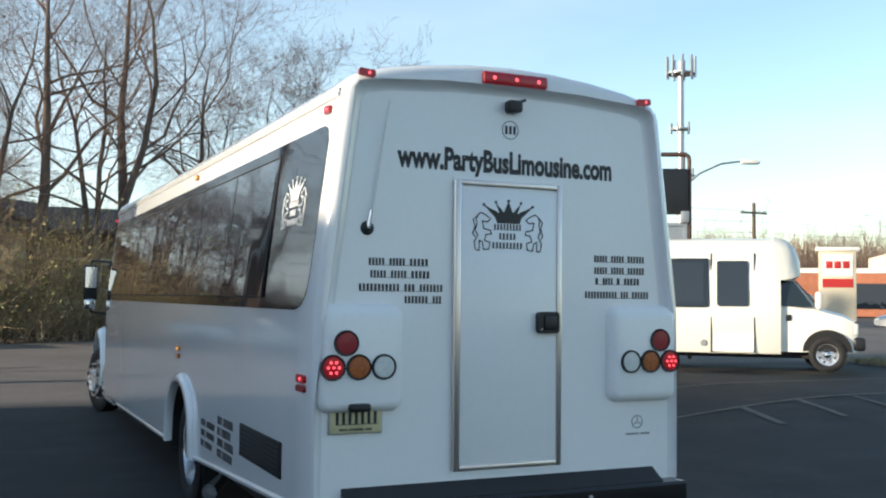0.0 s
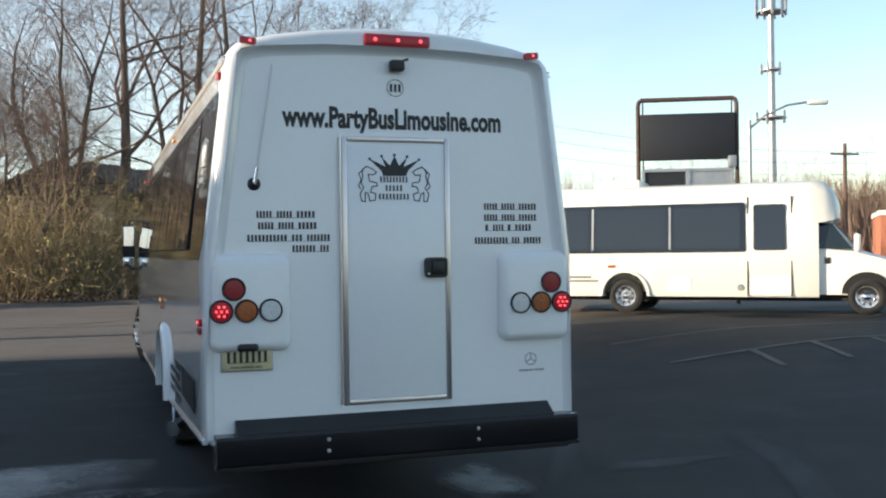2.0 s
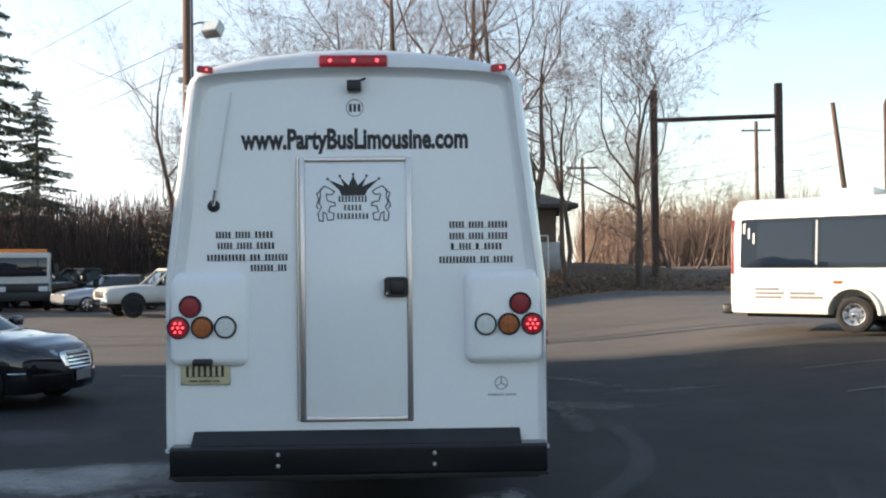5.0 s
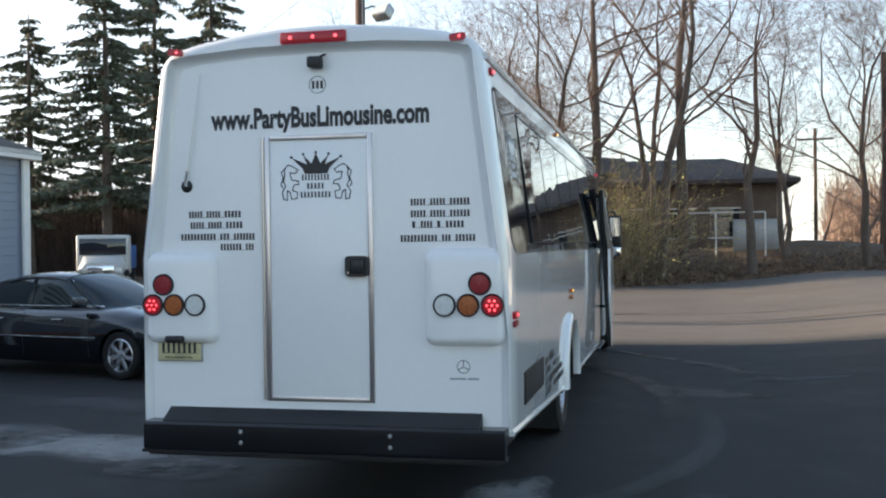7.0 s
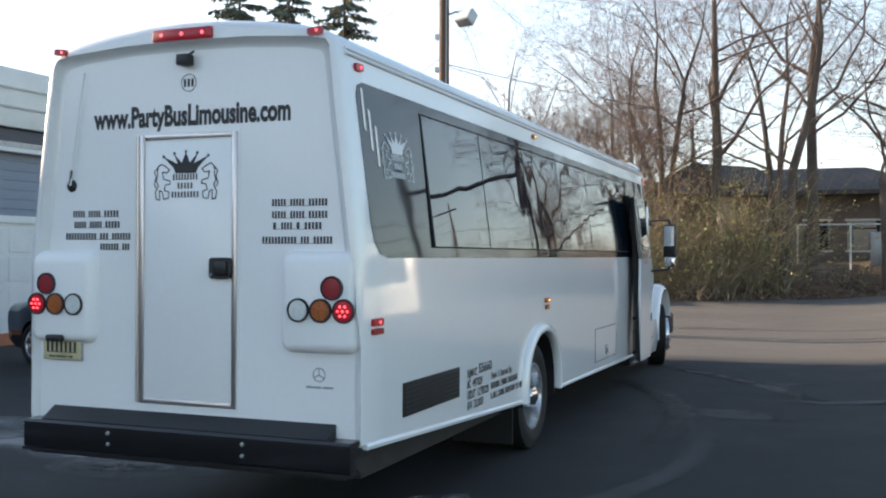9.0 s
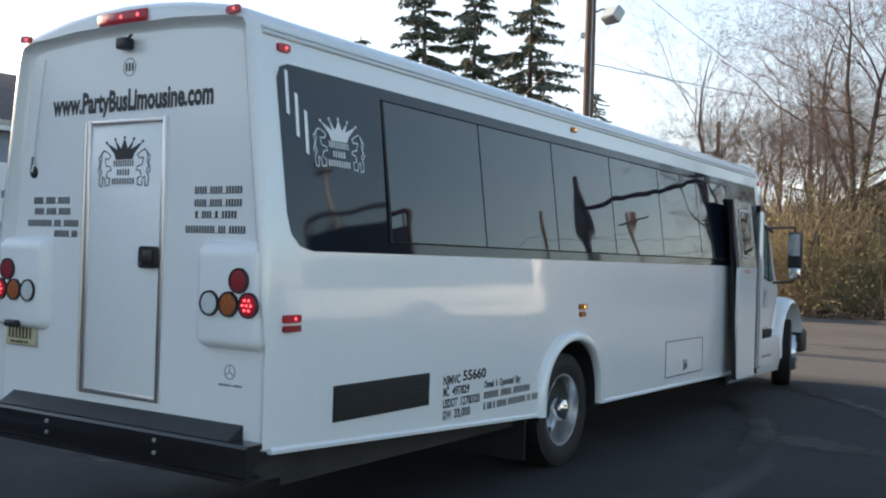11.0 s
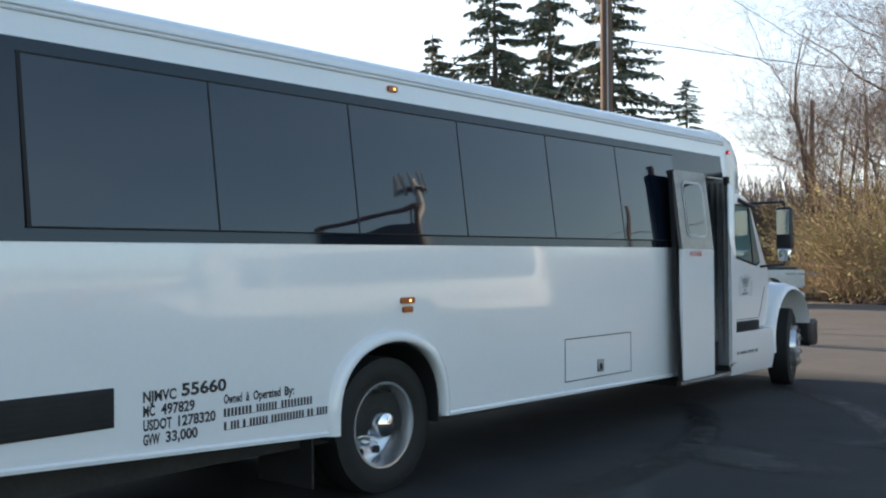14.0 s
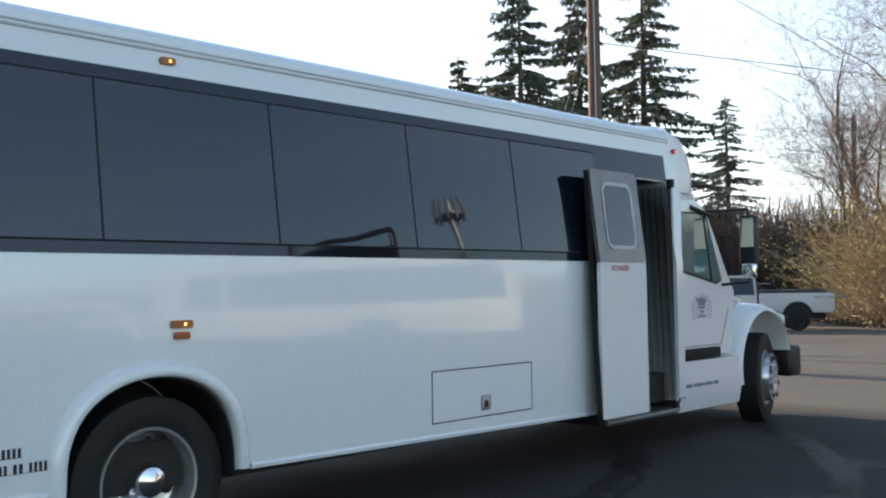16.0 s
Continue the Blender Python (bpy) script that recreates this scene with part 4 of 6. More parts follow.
# ---- buildings ----
def garage():
    g = thing("garage_building", "grey-blue clapboard garage with white trim and a brown shingle roof", "garage", Matrix.Translation((0, -0.78, 0)) @ Matrix.Diagonal((1, 1, 0.94, 1)))
    x = -11.6
    # unseen southern length is added, and the ridge raised, to shade the lot
    part("wall", box(-21.6, x - 0.02, -24, 13.7, 0, 4.1), SIDING, g)
    boards = prism([(0, 0), (0.022, 0.002), (0.006, 0.2), (0, 0.2)], -0.5, 0.5, "y")
    me = finish(boards, "siding_board", SIDING, 0)
    for k in range(19):
        for y0, y1 in ((-24.0, -10.0), (-10.0, 2.0), (2.0, 8.6), (12.5, 13.7)) if k < 13 else ((-24.0, -10.0), (-10.0, 2.0), (2.0, 13.7)):
            o = new("siding_board", me)
            o.parent = g
            o.matrix_local = Matrix.Translation((x - 0.02, (y0 + y1) / 2, 0.25 + 0.2 * k)) @ Matrix.Diagonal((1, y1 - y0, 1, 1))
    part("foundation", box(-21.6, x + 0.02, -24, 13.7, -0.05, 0.25), BRICK, g)
    d = part("garage_door", box(x - 0.05, x + 0.0, 8.7, 12.4, 0, 2.55), WHITETRIM, g, "white panelled garage door")
    for k in range(4):
        for j in range(4):
            part("door_panel", box(x - 0.01, x + 0.015, 8.8 + j * 0.9, 9.6 + j * 0.9, 0.1 + k * 0.61, 0.62 + k * 0.61, 0.01, 1), WHITETRIM, d)
    for b in (box(x - 0.02, x + 0.06, 8.55, 8.7, 0, 2.7), box(x - 0.02, x + 0.06, 12.4, 12.55, 0, 2.7), box(x - 0.02, x + 0.06, 8.7, 12.4, 2.55, 2.7), box(x - 0.06, x + 0.05, 13.6, 13.76, 0, 4.1), box(x - 0.02, x + 0.25, -24, 13.9, 4.02, 4.22)):
        part("trim_board", b, WHITETRIM, g)
    part("roof", prism([(x + 0.25, 4.22), (-16.6, 6.1), (-22, 4.22), (-22, 4.1), (-16.6, 5.95), (x + 0.25, 4.1)], -24.3, 13.9, "y"), ROOF, g)
    part("gable", prism([(x - 0.03, 4.1), (-16.6, 5.95), (-21.6, 4.1)], 13.6, 13.68, "y"), SIDING, g)
    part("downpipe", rod((x + 0.08, 13.5, 0.1), (x + 0.08, 13.5, 4.05), 0.045), WHITETRIM, g)
    s = thing("roof_sign", "white panelled sign box standing on the garage roof", "sign", Matrix.Translation((0, 0.5, -0.3)))
    part("sign_box", box(-12.9, -12.6, 8.0, 12.0, 4.75, 6.0, 0.03), WHITETRIM, s)
    for z in (5.15, 5.55):
        part("rail", box(-12.6, -12.57, 8.0, 12.0, z, z + 0.04), GALV, s)
    for y in (8.5, 11.5):
        part("strut", rod((-12.75, y, 4.35), (-12.75, y, 4.8), 0.05), GALV, s)
    w = thing("signboard", "white notice board with grey writing by the garage", "sign")
    part("board", box(-9.1, -9.0, 4.6, 6.4, 1.3, 3.0, 0.02), WHITETRIM, w)
    for y in (4.7, 6.3):
        part("post", box(-9.13, -9.03, y - 0.05, y + 0.05, 0, 3.1), WHITETRIM, w)
    for k in range(6):
        part("writing", box(-9.0, -8.995, 4.8 + 0.1 * (k % 2), 6.2 - 0.15 * (k % 3), 1.5 + k * 0.24, 1.62 + k * 0.24), GREYINK, w)


def house():
    h = thing("bungalow", "low brown bungalow with a wide hipped roof behind the trees", "house", Matrix.Translation((-1.6, 0, -0.12)))
    part("wall", box(-3.0, 8.0, 46, 54, 0.9, 4.9), BROWNWALL, h)
    part("side_wall", box(-3.12, -3.0, 46, 54, 0.9, 4.9), CREAMWALL, h)
    part("roof", loft([[(-4.2, 44.8, 4.8), (9.0, 44.8, 4.8), (9.0, 55.2, 4.8), (-4.2, 55.2, 4.8)], [(-4.2, 44.8, 5.0), (9.0, 44.8, 5.0), (9.0, 55.2, 5.0), (-4.2, 55.2, 5.0)], [(0, 49.6, 6.4), (5.6, 49.6, 6.4), (5.6, 50.4, 6.4), (0, 50.4, 6.4)]]), ROOF, h, smooth=0)
    # pale wing set askew at the west end
    turn = pose(-1.7, 46.3, 0, 0, 0, -38)
    part("wing_wall", moved(box(-1.3, 1.3, -0.1, 3.0, 0.9, 5.4), turn), CREAMWALL, h, "pale cream end wall")
    part("wing_roof", moved(prism([(-1.6, 5.35), (1.6, 5.35), (1.6, 5.5), (0.0, 6.5), (-1.6, 5.5)], -0.5, 3.4, "y"), turn), ROOF, h, smooth=0)
    for x0, x1 in ((1.0, 2.2), (2.9, 4.1), (4.8, 6.2)):
        w = part("window", box(x0, x1, 45.95, 46.02, 2.2, 3.6), TINT, h)
        part("frame", box(x0 - 0.08, x1 + 0.08, 45.93, 45.99, 2.12, 2.2), WHITETRIM, w)
        part("frame", box(x0 - 0.08, x1 + 0.08, 45.93, 45.99, 3.6, 3.68), WHITETRIM, w)
    for x0, nm, lab in ((4.2, "grey_tank", "pale grey panel leaning by the house"),):
        tagged(part(nm, box(x0, x0 + 2.3, 43.6, 43.75, 1.35, 2.9, 0.05), GALV), lab, "panel")


def block(name, label, x0, x1, y0, y1, z0, z1, material, roof):
    b = thing(name, label, "house")
    part("wall", box(x0, x1, y0, y1, z0, z1), material, b)
    part("roof", prism([(x0 - 0.4, z1), (x1 + 0.4, z1), ((x0 + x1) / 2, z1 + roof)], y0 - 0.4, y1 + 0.4, "y"), ROOF, b, smooth=0)
    for k in range(3):
        xa = x0 + (x1 - x0) * (0.15 + 0.28 * k)
        part("window", box(xa, xa + 1.1, y0 - 0.04, y0 + 0.05, z0 + 1.2, z0 + 2.5), TINT, b)
    return b


garage()
house()
block("pale_house", "pale yellow house half hidden behind the undergrowth", -9, -1.5, 56, 64, 0, 5.2, CREAMWALL, 2.2)


def pharmacy():
    p = thing("shop_building", "low red-brick shop with a pale parapet across the road", "shop")
    m = pose(54.5, 58, 0.7, 0, 0, -38)
    p.matrix_world = m
    part("wall", box(0, 40, 0, 12, 0, 3.4), BRICK, p)
    part("parapet", box(-0.1, 40.1, -0.1, 12.1, 3.4, 3.8), WHITETRIM, p)
    part("upper_wall", box(8, 36, 2, 11, 3.8, 5.0), CREAMWALL, p)
    for k in range(5):
        part("window", box(5 + k * 6, 9 + k * 6, -0.06, 0.02, 0.6, 2.6), TINT, p)
    s = thing("pylon_sign", "pale roadside pylon sign with red panels", "sign", pose(45.6, 43.3, 0.45, 0, 0, -40))
    part("pylon", box(-1.1, 1.1, -0.3, 0.3, 0, 4.6, 0.05), CREAMWALL, s)
    part("cap", box(-1.3, 1.3, -0.4, 0.4, 4.6, 4.85, 0.04), WHITETRIM, s)
    part("face", box(-0.9, 0.9, -0.34, -0.3, 3.0, 4.4), WHITETRIM, s)
    for k in range(3):
        part("red_shape", box(-0.7 + k * 0.5, -0.3 + k * 0.5, -0.36, -0.34, 3.5, 3.95, 0.01), REDINK, s)
    part("red_panel", box(-0.9, 0.9, -0.34, -0.3, 2.3, 2.85), REDINK, s)


pharmacy()


# ---- poles, signs, wires ----
def utility_pole(x, y, h, r=0.16, lean=(0, 0), bar=True, label="weathered wooden utility pole", z0=0.0):
    p = thing("utility_pole", label, "pole", pose(x, y, z0))
    part("pole", rod((0, 0, 0), (lean[0], lean[1], h), r, r * 0.7, 14), WOODPOLE, p)
    if bar:
        part("crossarm", box(lean[0] - 1.1, lean[0] + 1.1, lean[1] - 0.05, lean[1] + 0.05, h - 0.75, h - 0.63), WOODPOLE, p)
        for k in (-0.95, -0.4, 0.4, 0.95):
            part("insulator", rod((lean[0] + k, lean[1], h - 0.63), (lean[0] + k, lean[1], h - 0.48), 0.035), GALV, p)
    return p


near = utility_pole(-5.42, 17.2, 12.0, 0.15, bar=False, label="weathered wooden utility pole with a floodlight")
for z in (6.2, 7.0, 8.4):
    part("bracket", box(-0.22, 0.0, -0.06, 0.06, z, z + 0.12), GALV, near)
part("ground_wire", rod((0.1, -0.12, 0.2), (0.09, -0.1, 9), 0.012), GALV, near)
part("light_arm", chain([(0.05, 0, 7.55), (0.35, -0.1, 7.6), (0.5, -0.12, 7.52)], 0.025), GALV, near)
fl = part("floodlight", moved(box(-0.22, 0.22, -0.12, 0.14, -0.17, 0.17, 0.03), pose(0.62, -0.15, 7.42, -35, 0, -20)), GALV, near)
part("lamp_glass", moved(box(-0.19, 0.19, -0.13, -0.12, -0.14, 0.14), pose(0.62, -0.15, 7.42, -35, 0, -20)), CLEARLENS, fl)
utility_pole(23.7, 68, 12.2, 0.18)
utility_pole(22.7, 47.5, 10.3, 0.17, (-1.25, 0), False, "leaning bare wooden utility pole")
utility_pole(43, 48, 8.4, 0.16)
utility_pole(-14.5, 52, 10.0, 0.16, (0.1, 0), False)
utility_pole(10, 62, 9, 0.14)


def wire(a, b, sag, name="overhead_wire", r=0.011):
    a, b = Vector(a), Vector(b)
    pts = [a.lerp(b, t / 14) - Vector((0, 0, sag * 4 * (t / 14) * (1 - t / 14))) for t in range(15)]
    bm = loft([[p + Vector((0, r * math.cos(k), r * math.sin(k))) for k in (0.0, 2.1, 4.2)] for p in pts])
    tagged(part(name, bm, RUBBER), "thin black overhead wire between poles", "wire", group="overhead wires")


wire((-5.42, 17.2, 8.9), (-30, 46, 9.5), 0.5)
wire((-5.42, 17.2, 7.2), (-30, 46, 7.6), 0.5)
wire((-5.42, 17.2, 6.6), (-30, 46, 6.6), 0.5)
wire((-5.42, 17.2, 9.9), (-2.0, -20, 9.5), 0.8)
wire((-5.42, 17.2, 6.4), (10, 62, 9), 0.8)
wire((-5.42, 17.2, 9.0), (-1.0, 40, 4.5), 0.4)
for dz in (0, 0.9, 1.8):
    wire((21.8, 47.5, 7.2 + dz), (43, 48, 6.4 + dz * 0.8), 0.4)
    wire((43, 48, 6.4 + dz * 0.8), (75, 40, 7.4 + dz), 0.6)
    wire((21.8, 47.5, 7.0 + dz), (10, 62, 6 + dz), 0.6)
    wire((10, 62, 6 + dz), (-30, 66, 9 + dz), 0.8)
    wire((23.7, 68, 9 + dz), (21.8, 47.5, 7.0 + dz), 0.4)


def led_sign():
    s = thing("pylon_screen", "black unlit display screen in a rusty tubular frame", "sign", pose(11.26, 14.97, 0.43, 0, 0, -26) @ Matrix.Diagonal((0.93, 1, 1, 1)))
    H = 4.93
    for x in (-1.24, 1.24):
        part("post", rod((x, 0, 0), (x, 0, H - 0.1), 0.055, n=12), RUST, s)
        part("inner_upright", rod((x * 0.9, 0, 2.6), (x * 0.9, 0, H - 0.05), 0.02, n=8), RUST, s)
    part("top_rail", chain([(-1.24, 0, H - 0.1), (-1.18, 0, H), (1.18, 0, H), (1.24, 0, H - 0.1)], 0.055, 12), RUST, s)
    part("screen", box(-1.19, 1.19, -0.1, 0.1, 3.48, 4.58, 0.02), SCREEN, s)
    low = part("lower_frame", box(-1.15, 1.15, -0.06, 0.06, 3.2, 3.27), GALV, s)
    for x in (-1.12, 0.0, 1.12):
        part("mullion", box(x - 0.035, x + 0.035, -0.06, 0.06, 2.6, 3.2), GALV, low)
    part("lower_panel", box(-1.1, -0.05, -0.02, 0.02, 2.6, 3.2), SCREEN, s)
    part("lower_panel", box(0.05, 1.1, -0.02, 0.02, 2.6, 3.2), GALV, s)
    part("junction_box", box(1.0, 1.2, -0.2, -0.05, 3.27, 3.55, 0.02), GALV, s)


led_sign()


def goal_frame():
    f = thing("steel_sign_frame", "empty black steel sign frame of two posts and a beam", "frame")
    for x, y in ((10.6, 41.5), (16.05, 40.0)):
        part("post", box(x - 0.15, x + 0.15, y - 0.15, y + 0.15, 0, 10.05), RUST, f)
    bm = rod((10.6, 41.5, 8.6), (16.05, 40.0, 8.55), 0.11, n=4)
    part("beam", bm, RUST, f)


goal_frame()


def street_lamp():
    s = thing("street_lamp", "grey street lamp with a curved arm", "street lamp", pose(18.1, 22.35, 0.43) @ Matrix.Scale(0.94, 4))
    part("pole", rod((0, 0, 0), (0, 0, 5.9), 0.1, 0.07, 12), GALV, s)
    part("arm", chain([(0, 0, 5.6), (0.5, -0.2, 6.05), (1.2, -0.5, 6.4), (1.9, -0.8, 6.5)], 0.04), GALV, s)
    part("lamp_head", moved(box(-0.35, 0.35, -0.13, 0.13, -0.08, 0.08, 0.06, 3), pose(2.15, -0.9, 6.47, 0, 0, -24)), WHITETRIM, s)


street_lamp()


def cell_tower():
    s = thing("radio_mast", "slim grey radio mast with antenna arrays", "mast", pose(50.0, 65.3, 0.8))
    part("pole", rod((0, 0, 0), (0, 0, 21.5), 0.38, 0.25, 12), GALV, s)
    for z, n, r in ((20.4, 9, 1.2), (15.6, 5, 0.8), (11.6, 5, 1.2)):
        part("platform", moved(revolve([(0.3, 0), (r, 0), (r, 0.12), (0.3, 0.12)], 16), pose(0, 0, z, 0, -90)), GALV, s)
        for k in range(n):
            a = 2 * math.pi * k / n
            part("antenna", box(r * math.cos(a) - 0.08, r * math.cos(a) + 0.08, r * math.sin(a) - 0.07, r * math.sin(a) + 0.07, z - 0.3, z + (1.5 if z > 20 else 0.6)), GALV, s)


cell_tower()


# ---- vehicles ----
def car_wheel(parent, m, r=0.33, spokes=7, rim=None):
    w = new("wheel")
    w.parent = parent
    w.matrix_local = m
    part("tyre", revolve([(r * 0.68, 0.07), (r * 0.8, 0.105), (r * 0.93, 0.1), (r, 0.07), (r, -0.07), (r * 0.93, -0.1), (r * 0.68, -0.09)], 32), RUBBER, w)
    bm = revolve([(r * 0.7, 0.085), (r * 0.66, 0.09), (r * 0.62, 0.05), (r * 0.6, -0.05)], 32)
    for k in range(spokes):
        join(bm, moved(box(0.045, 0.075, -0.028, 0.028, 0.03, r * 0.66, 0.006, 1), pose(0, 0, 0, 360 * k / spokes)))
    join(bm, revolve([(r * 0.2, 0.06), (r * 0.18, 0.088), (0.001, 0.09)], 16))
    part("rim", bm, rim or ALLOY, w, "dull steel rim" if rim else "silver spoked alloy rim")
    part("brake_disc", revolve([(r * 0.55, 0.0), (0.001, 0.0)], 20), DARK, w)
    return w


def sections(rows):
    """Rings along x from (x, half width at sill, half width at belt, half width at top, z low, z belt, z top)."""
    out = []
    for x, w0, w1, w2, z0, z1, z2 in rows:
        q = [(w0 * 0.9, z0), (w0, z0 + 0.08), (w1, (z0 + z1) / 2), (w1 * 0.99, z1), (w2, z2 - 0.03), (w2 * 0.8, z2), (w2 * 0.4, z2 + 0.012)]
        out.append([(x, -y, z) for y, z in q] + [(x, y, z) for y, z in reversed(q)])
    return out


def curve_at(stops, x):
    """A smooth run through (x, value) stops."""
    for (a, p), (b, q) in zip(stops, stops[1:]):
        if x <= b:
            return p + (q - p) * smooth01((x - a) / (b - a))
    return stops[-1][1]


def sedan():
    c = thing("sedan", "glossy black four-door sedan parked by the garage", "car", pose(-6.76, 7.8, 0.0, 0, 0, -12) @ Matrix.Scale(1.03, 4))
    deck = [(-2.4, 0.84), (-2.3, 0.97), (-1.8, 1.02), (-0.5, 0.99), (0.6, 0.98), (1.1, 0.97), (1.75, 0.9), (2.15, 0.79), (2.32, 0.7), (2.4, 0.58)]
    wide = [(-2.4, 0.62), (-2.25, 0.8), (-1.6, 0.9), (0.0, 0.915), (1.5, 0.9), (1.95, 0.83), (2.2, 0.66), (2.4, 0.36)]
    sill = [(-2.4, 0.36), (-2.1, 0.24), (-1.0, 0.19), (1.4, 0.19), (2.1, 0.2), (2.4, 0.26)]
    rings = []
    for k in range(41):
        x = -2.4 + 4.8 * k / 40
        w, z0, z1 = curve_at(wide, x), curve_at(sill, x), curve_at(deck, x)
        d = z1 - z0
        q = [(0.9 * w, z0), (0.965 * w, z0 + 0.1 * d), (0.985 * w, z0 + 0.32 * d), (w, z0 + 0.55 * d), (0.985 * w, z0 + 0.74 * d), (0.93 * w, z0 + 0.86 * d), (0.84 * w, z0 + 0.94 * d), (0.68 * w, z0 + 0.985 * d), (0.4 * w, z1 + 0.008)]
        x = x if x < 1.6 else 1.6 + (x - 1.6) * 0.86
        rings.append([(x, -y, z) for y, z in q] + [(x, y, z) for y, z in reversed(q)])
    body = part("body", loft(rings), CARPAINT, c, smooth=60)
    for x in (-1.42, 1.43):
        cut(body, prism([(x + 0.37 * math.cos(2 * math.pi * k / 24), 0.33 + 0.37 * math.sin(2 * math.pi * k / 24)) for k in range(24)], -1.2, 1.2, "y"))
        for s in (-1, 1):
            car_wheel(c, pose(x, s * 0.79, 0.33, 0, 0, 90 * s))

    def roofline(x):
        if x < -1.05:
            return 0.99 + 0.385 * math.sin((x + 1.95) / 0.9 * math.pi / 2) ** 0.9
        if x > 0.15:
            u = (x - 0.15) / 1.0
            return 1.425 - 0.47 * (0.35 * u * u + 0.65 * u)
        return 1.45 - 0.06 * ((x + 0.35) / 0.6) ** 2 * (1 if x < -0.35 else 0.6)

    def flank(x, v):
        """A point of the cabin's side, from the belt (0) to the roof's edge (1)."""
        zt = roofline(x)
        return (0.76 - 0.05 * abs(x + 0.3) - 0.16 * v ** 1.3, 0.93 + (max(0.95, zt - 0.05) - 0.93) * v)

    def hoop(x, grow=0.0, low=0.0):
        q = [flank(x, v) for v in (low, low + (1 - low) * 0.35, low + (1 - low) * 0.7, 1.0)]
        w, zt = q[-1][0], roofline(x)
        q += [(w * 0.86, zt - 0.018), (w * 0.6, zt), (w * 0.3, zt + 0.01)]
        return [(x, -y - grow, z + grow) for y, z in q] + [(x, y + grow, z + grow) for y, z in reversed(q)]

    part("cabin_glass", loft([hoop(-1.94 + 3.06 * k / 26) for k in range(27)]), CARGLASS, c, smooth=50)
    part("roof", loft([hoop(-1.12 + 1.3 * k / 12, 0.006, 0.93) for k in range(13)]), CARPAINT, c, smooth=60)
    for s in (-1, 1):
        def post(name, x0, x1, wide0, wide1):
            ring = []
            for k in range(7):
                v = k / 6
                x, h = x0 + (x1 - x0) * v, (wide0 + (wide1 - wide0) * v) / 2
                y, z = flank(x, v)
                ring.append([(x - h, s * (y + 0.008), z), (x + h, s * (y + 0.008), z), (x + h, s * (y - 0.02), z), (x - h, s * (y - 0.02), z)])
            part(name, loft(ring), CARPAINT, c)
        post("front_pillar", 1.02, 0.24, 0.07, 0.06)
        post("door_pillar", -0.4, -0.4, 0.09, 0.07)
        post("rear_pillar", -1.6, -1.02, 0.4, 0.16)
        part("belt_trim", chain([(x, s * (flank(x, 0.0)[0] + 0.012), 0.985) for x in (-1.6, -0.6, 0.3, 1.0)], 0.01), CHROME, c)
        part("side_moulding", chain([(x, s * curve_at(wide, x) * 1.004, 0.56) for x in (-1.02, -0.4, 0.4, 1.02)], 0.013), CHROME, c)
        part("front_moulding", chain([(x, s * curve_at(wide, x) * 1.0, 0.475) for x in (1.84, 1.95, 2.05)], 0.011), CHROME, c)
        for x in (-0.85, 0.3):
            part("door_handle", box(x - 0.1, x + 0.1, *sorted((s * 0.9, s * 0.93)), 0.79, 0.82, 0.01), CHROME, c)
        for x in (-1.15, -0.38, 0.88):
            part("shut_line", chain([(x, s * 0.893, 0.3), (x, s * 0.916, 0.62), (x, s * 0.9, 0.8), (x, s * 0.86, 0.9)], 0.004, 6), BLACK, c)
        part("mirror", box(0.66, 0.8, *sorted((s * 0.8, s * 1.02)), 0.97, 1.12, 0.045, 4), CARPAINT, c)
        for x, y, w, h in ((1.97, 0.6, 0.17, 0.125), (2.13, 0.37, 0.11, 0.1)):
            lamp = [(u * w, v * h) for u, v in ((math.cos(2 * math.pi * k / 20), math.sin(2 * math.pi * k / 20)) for k in range(20))]
            m = Matrix.Translation((x, s * y, 0.645)) @ pose(0, 0, 0, 0, -24, 38 * s if y > 0.5 else 18 * s)
            part("headlamp", moved(loft([[(d, q * e, r * e) for q, r in lamp] for d, e in ((-0.1, 1.0), (0.025, 1.0), (0.055, 0.85), (0.075, 0.5), (0.08, 0.1))]), m), HEADLAMP, c, "clear oval headlamp", 60)
        part("fog_lamp", moved(revolve([(0.055, 0), (0.001, 0.02)], 14), pose(2.2, s * 0.5, 0.34, 0, 0, 28 * s)), HEADLAMP, c)
    gr = part("grille", moved(loft([[(d, y, z) for y, z in rounded(-0.3 * e, 0.3 * e, -0.125 * e, 0.125 * e, 0.05, 4)] for d, e in ((-0.12, 1.0), (0.0, 1.0), (0.025, 0.92), (0.02, 0.84))]), pose(2.28, 0, 0.6, 0, -14, 0)), CHROME, c, "chrome slatted grille", 50)
    for k in range(4):
        part("grille_bar", moved(box(0.018, 0.026, -0.24, 0.24, -0.095 + k * 0.05, -0.07 + k * 0.05), pose(2.28, 0, 0.6, 0, -14, 0)), BLACK, gr)
    part("bumper", loft([[(x + 0.06 - 0.4 * abs(y / 0.82) ** 2.2, y, z) for x, z in ((2.08, 0.2), (2.26, 0.22), (2.32, 0.34), (2.31, 0.45), (2.08, 0.48))] for y in (-0.82, -0.72, -0.45, 0.0, 0.45, 0.72, 0.82)]), CARPAINT, c, smooth=60)
    part("number_plate", box(2.36, 2.385, -0.15, 0.15, 0.34, 0.46), GALV, c)


HEADLAMP = mat("headlamp_glass", (0.34, 0.38, 0.42), 0.12, 0.5, 0.3, 20, 80, 0.2, coat=1.0)
CARGLASS = glass_mat("car_window_glass", (0.012, 0.018, 0.02), 0.03)
sedan()


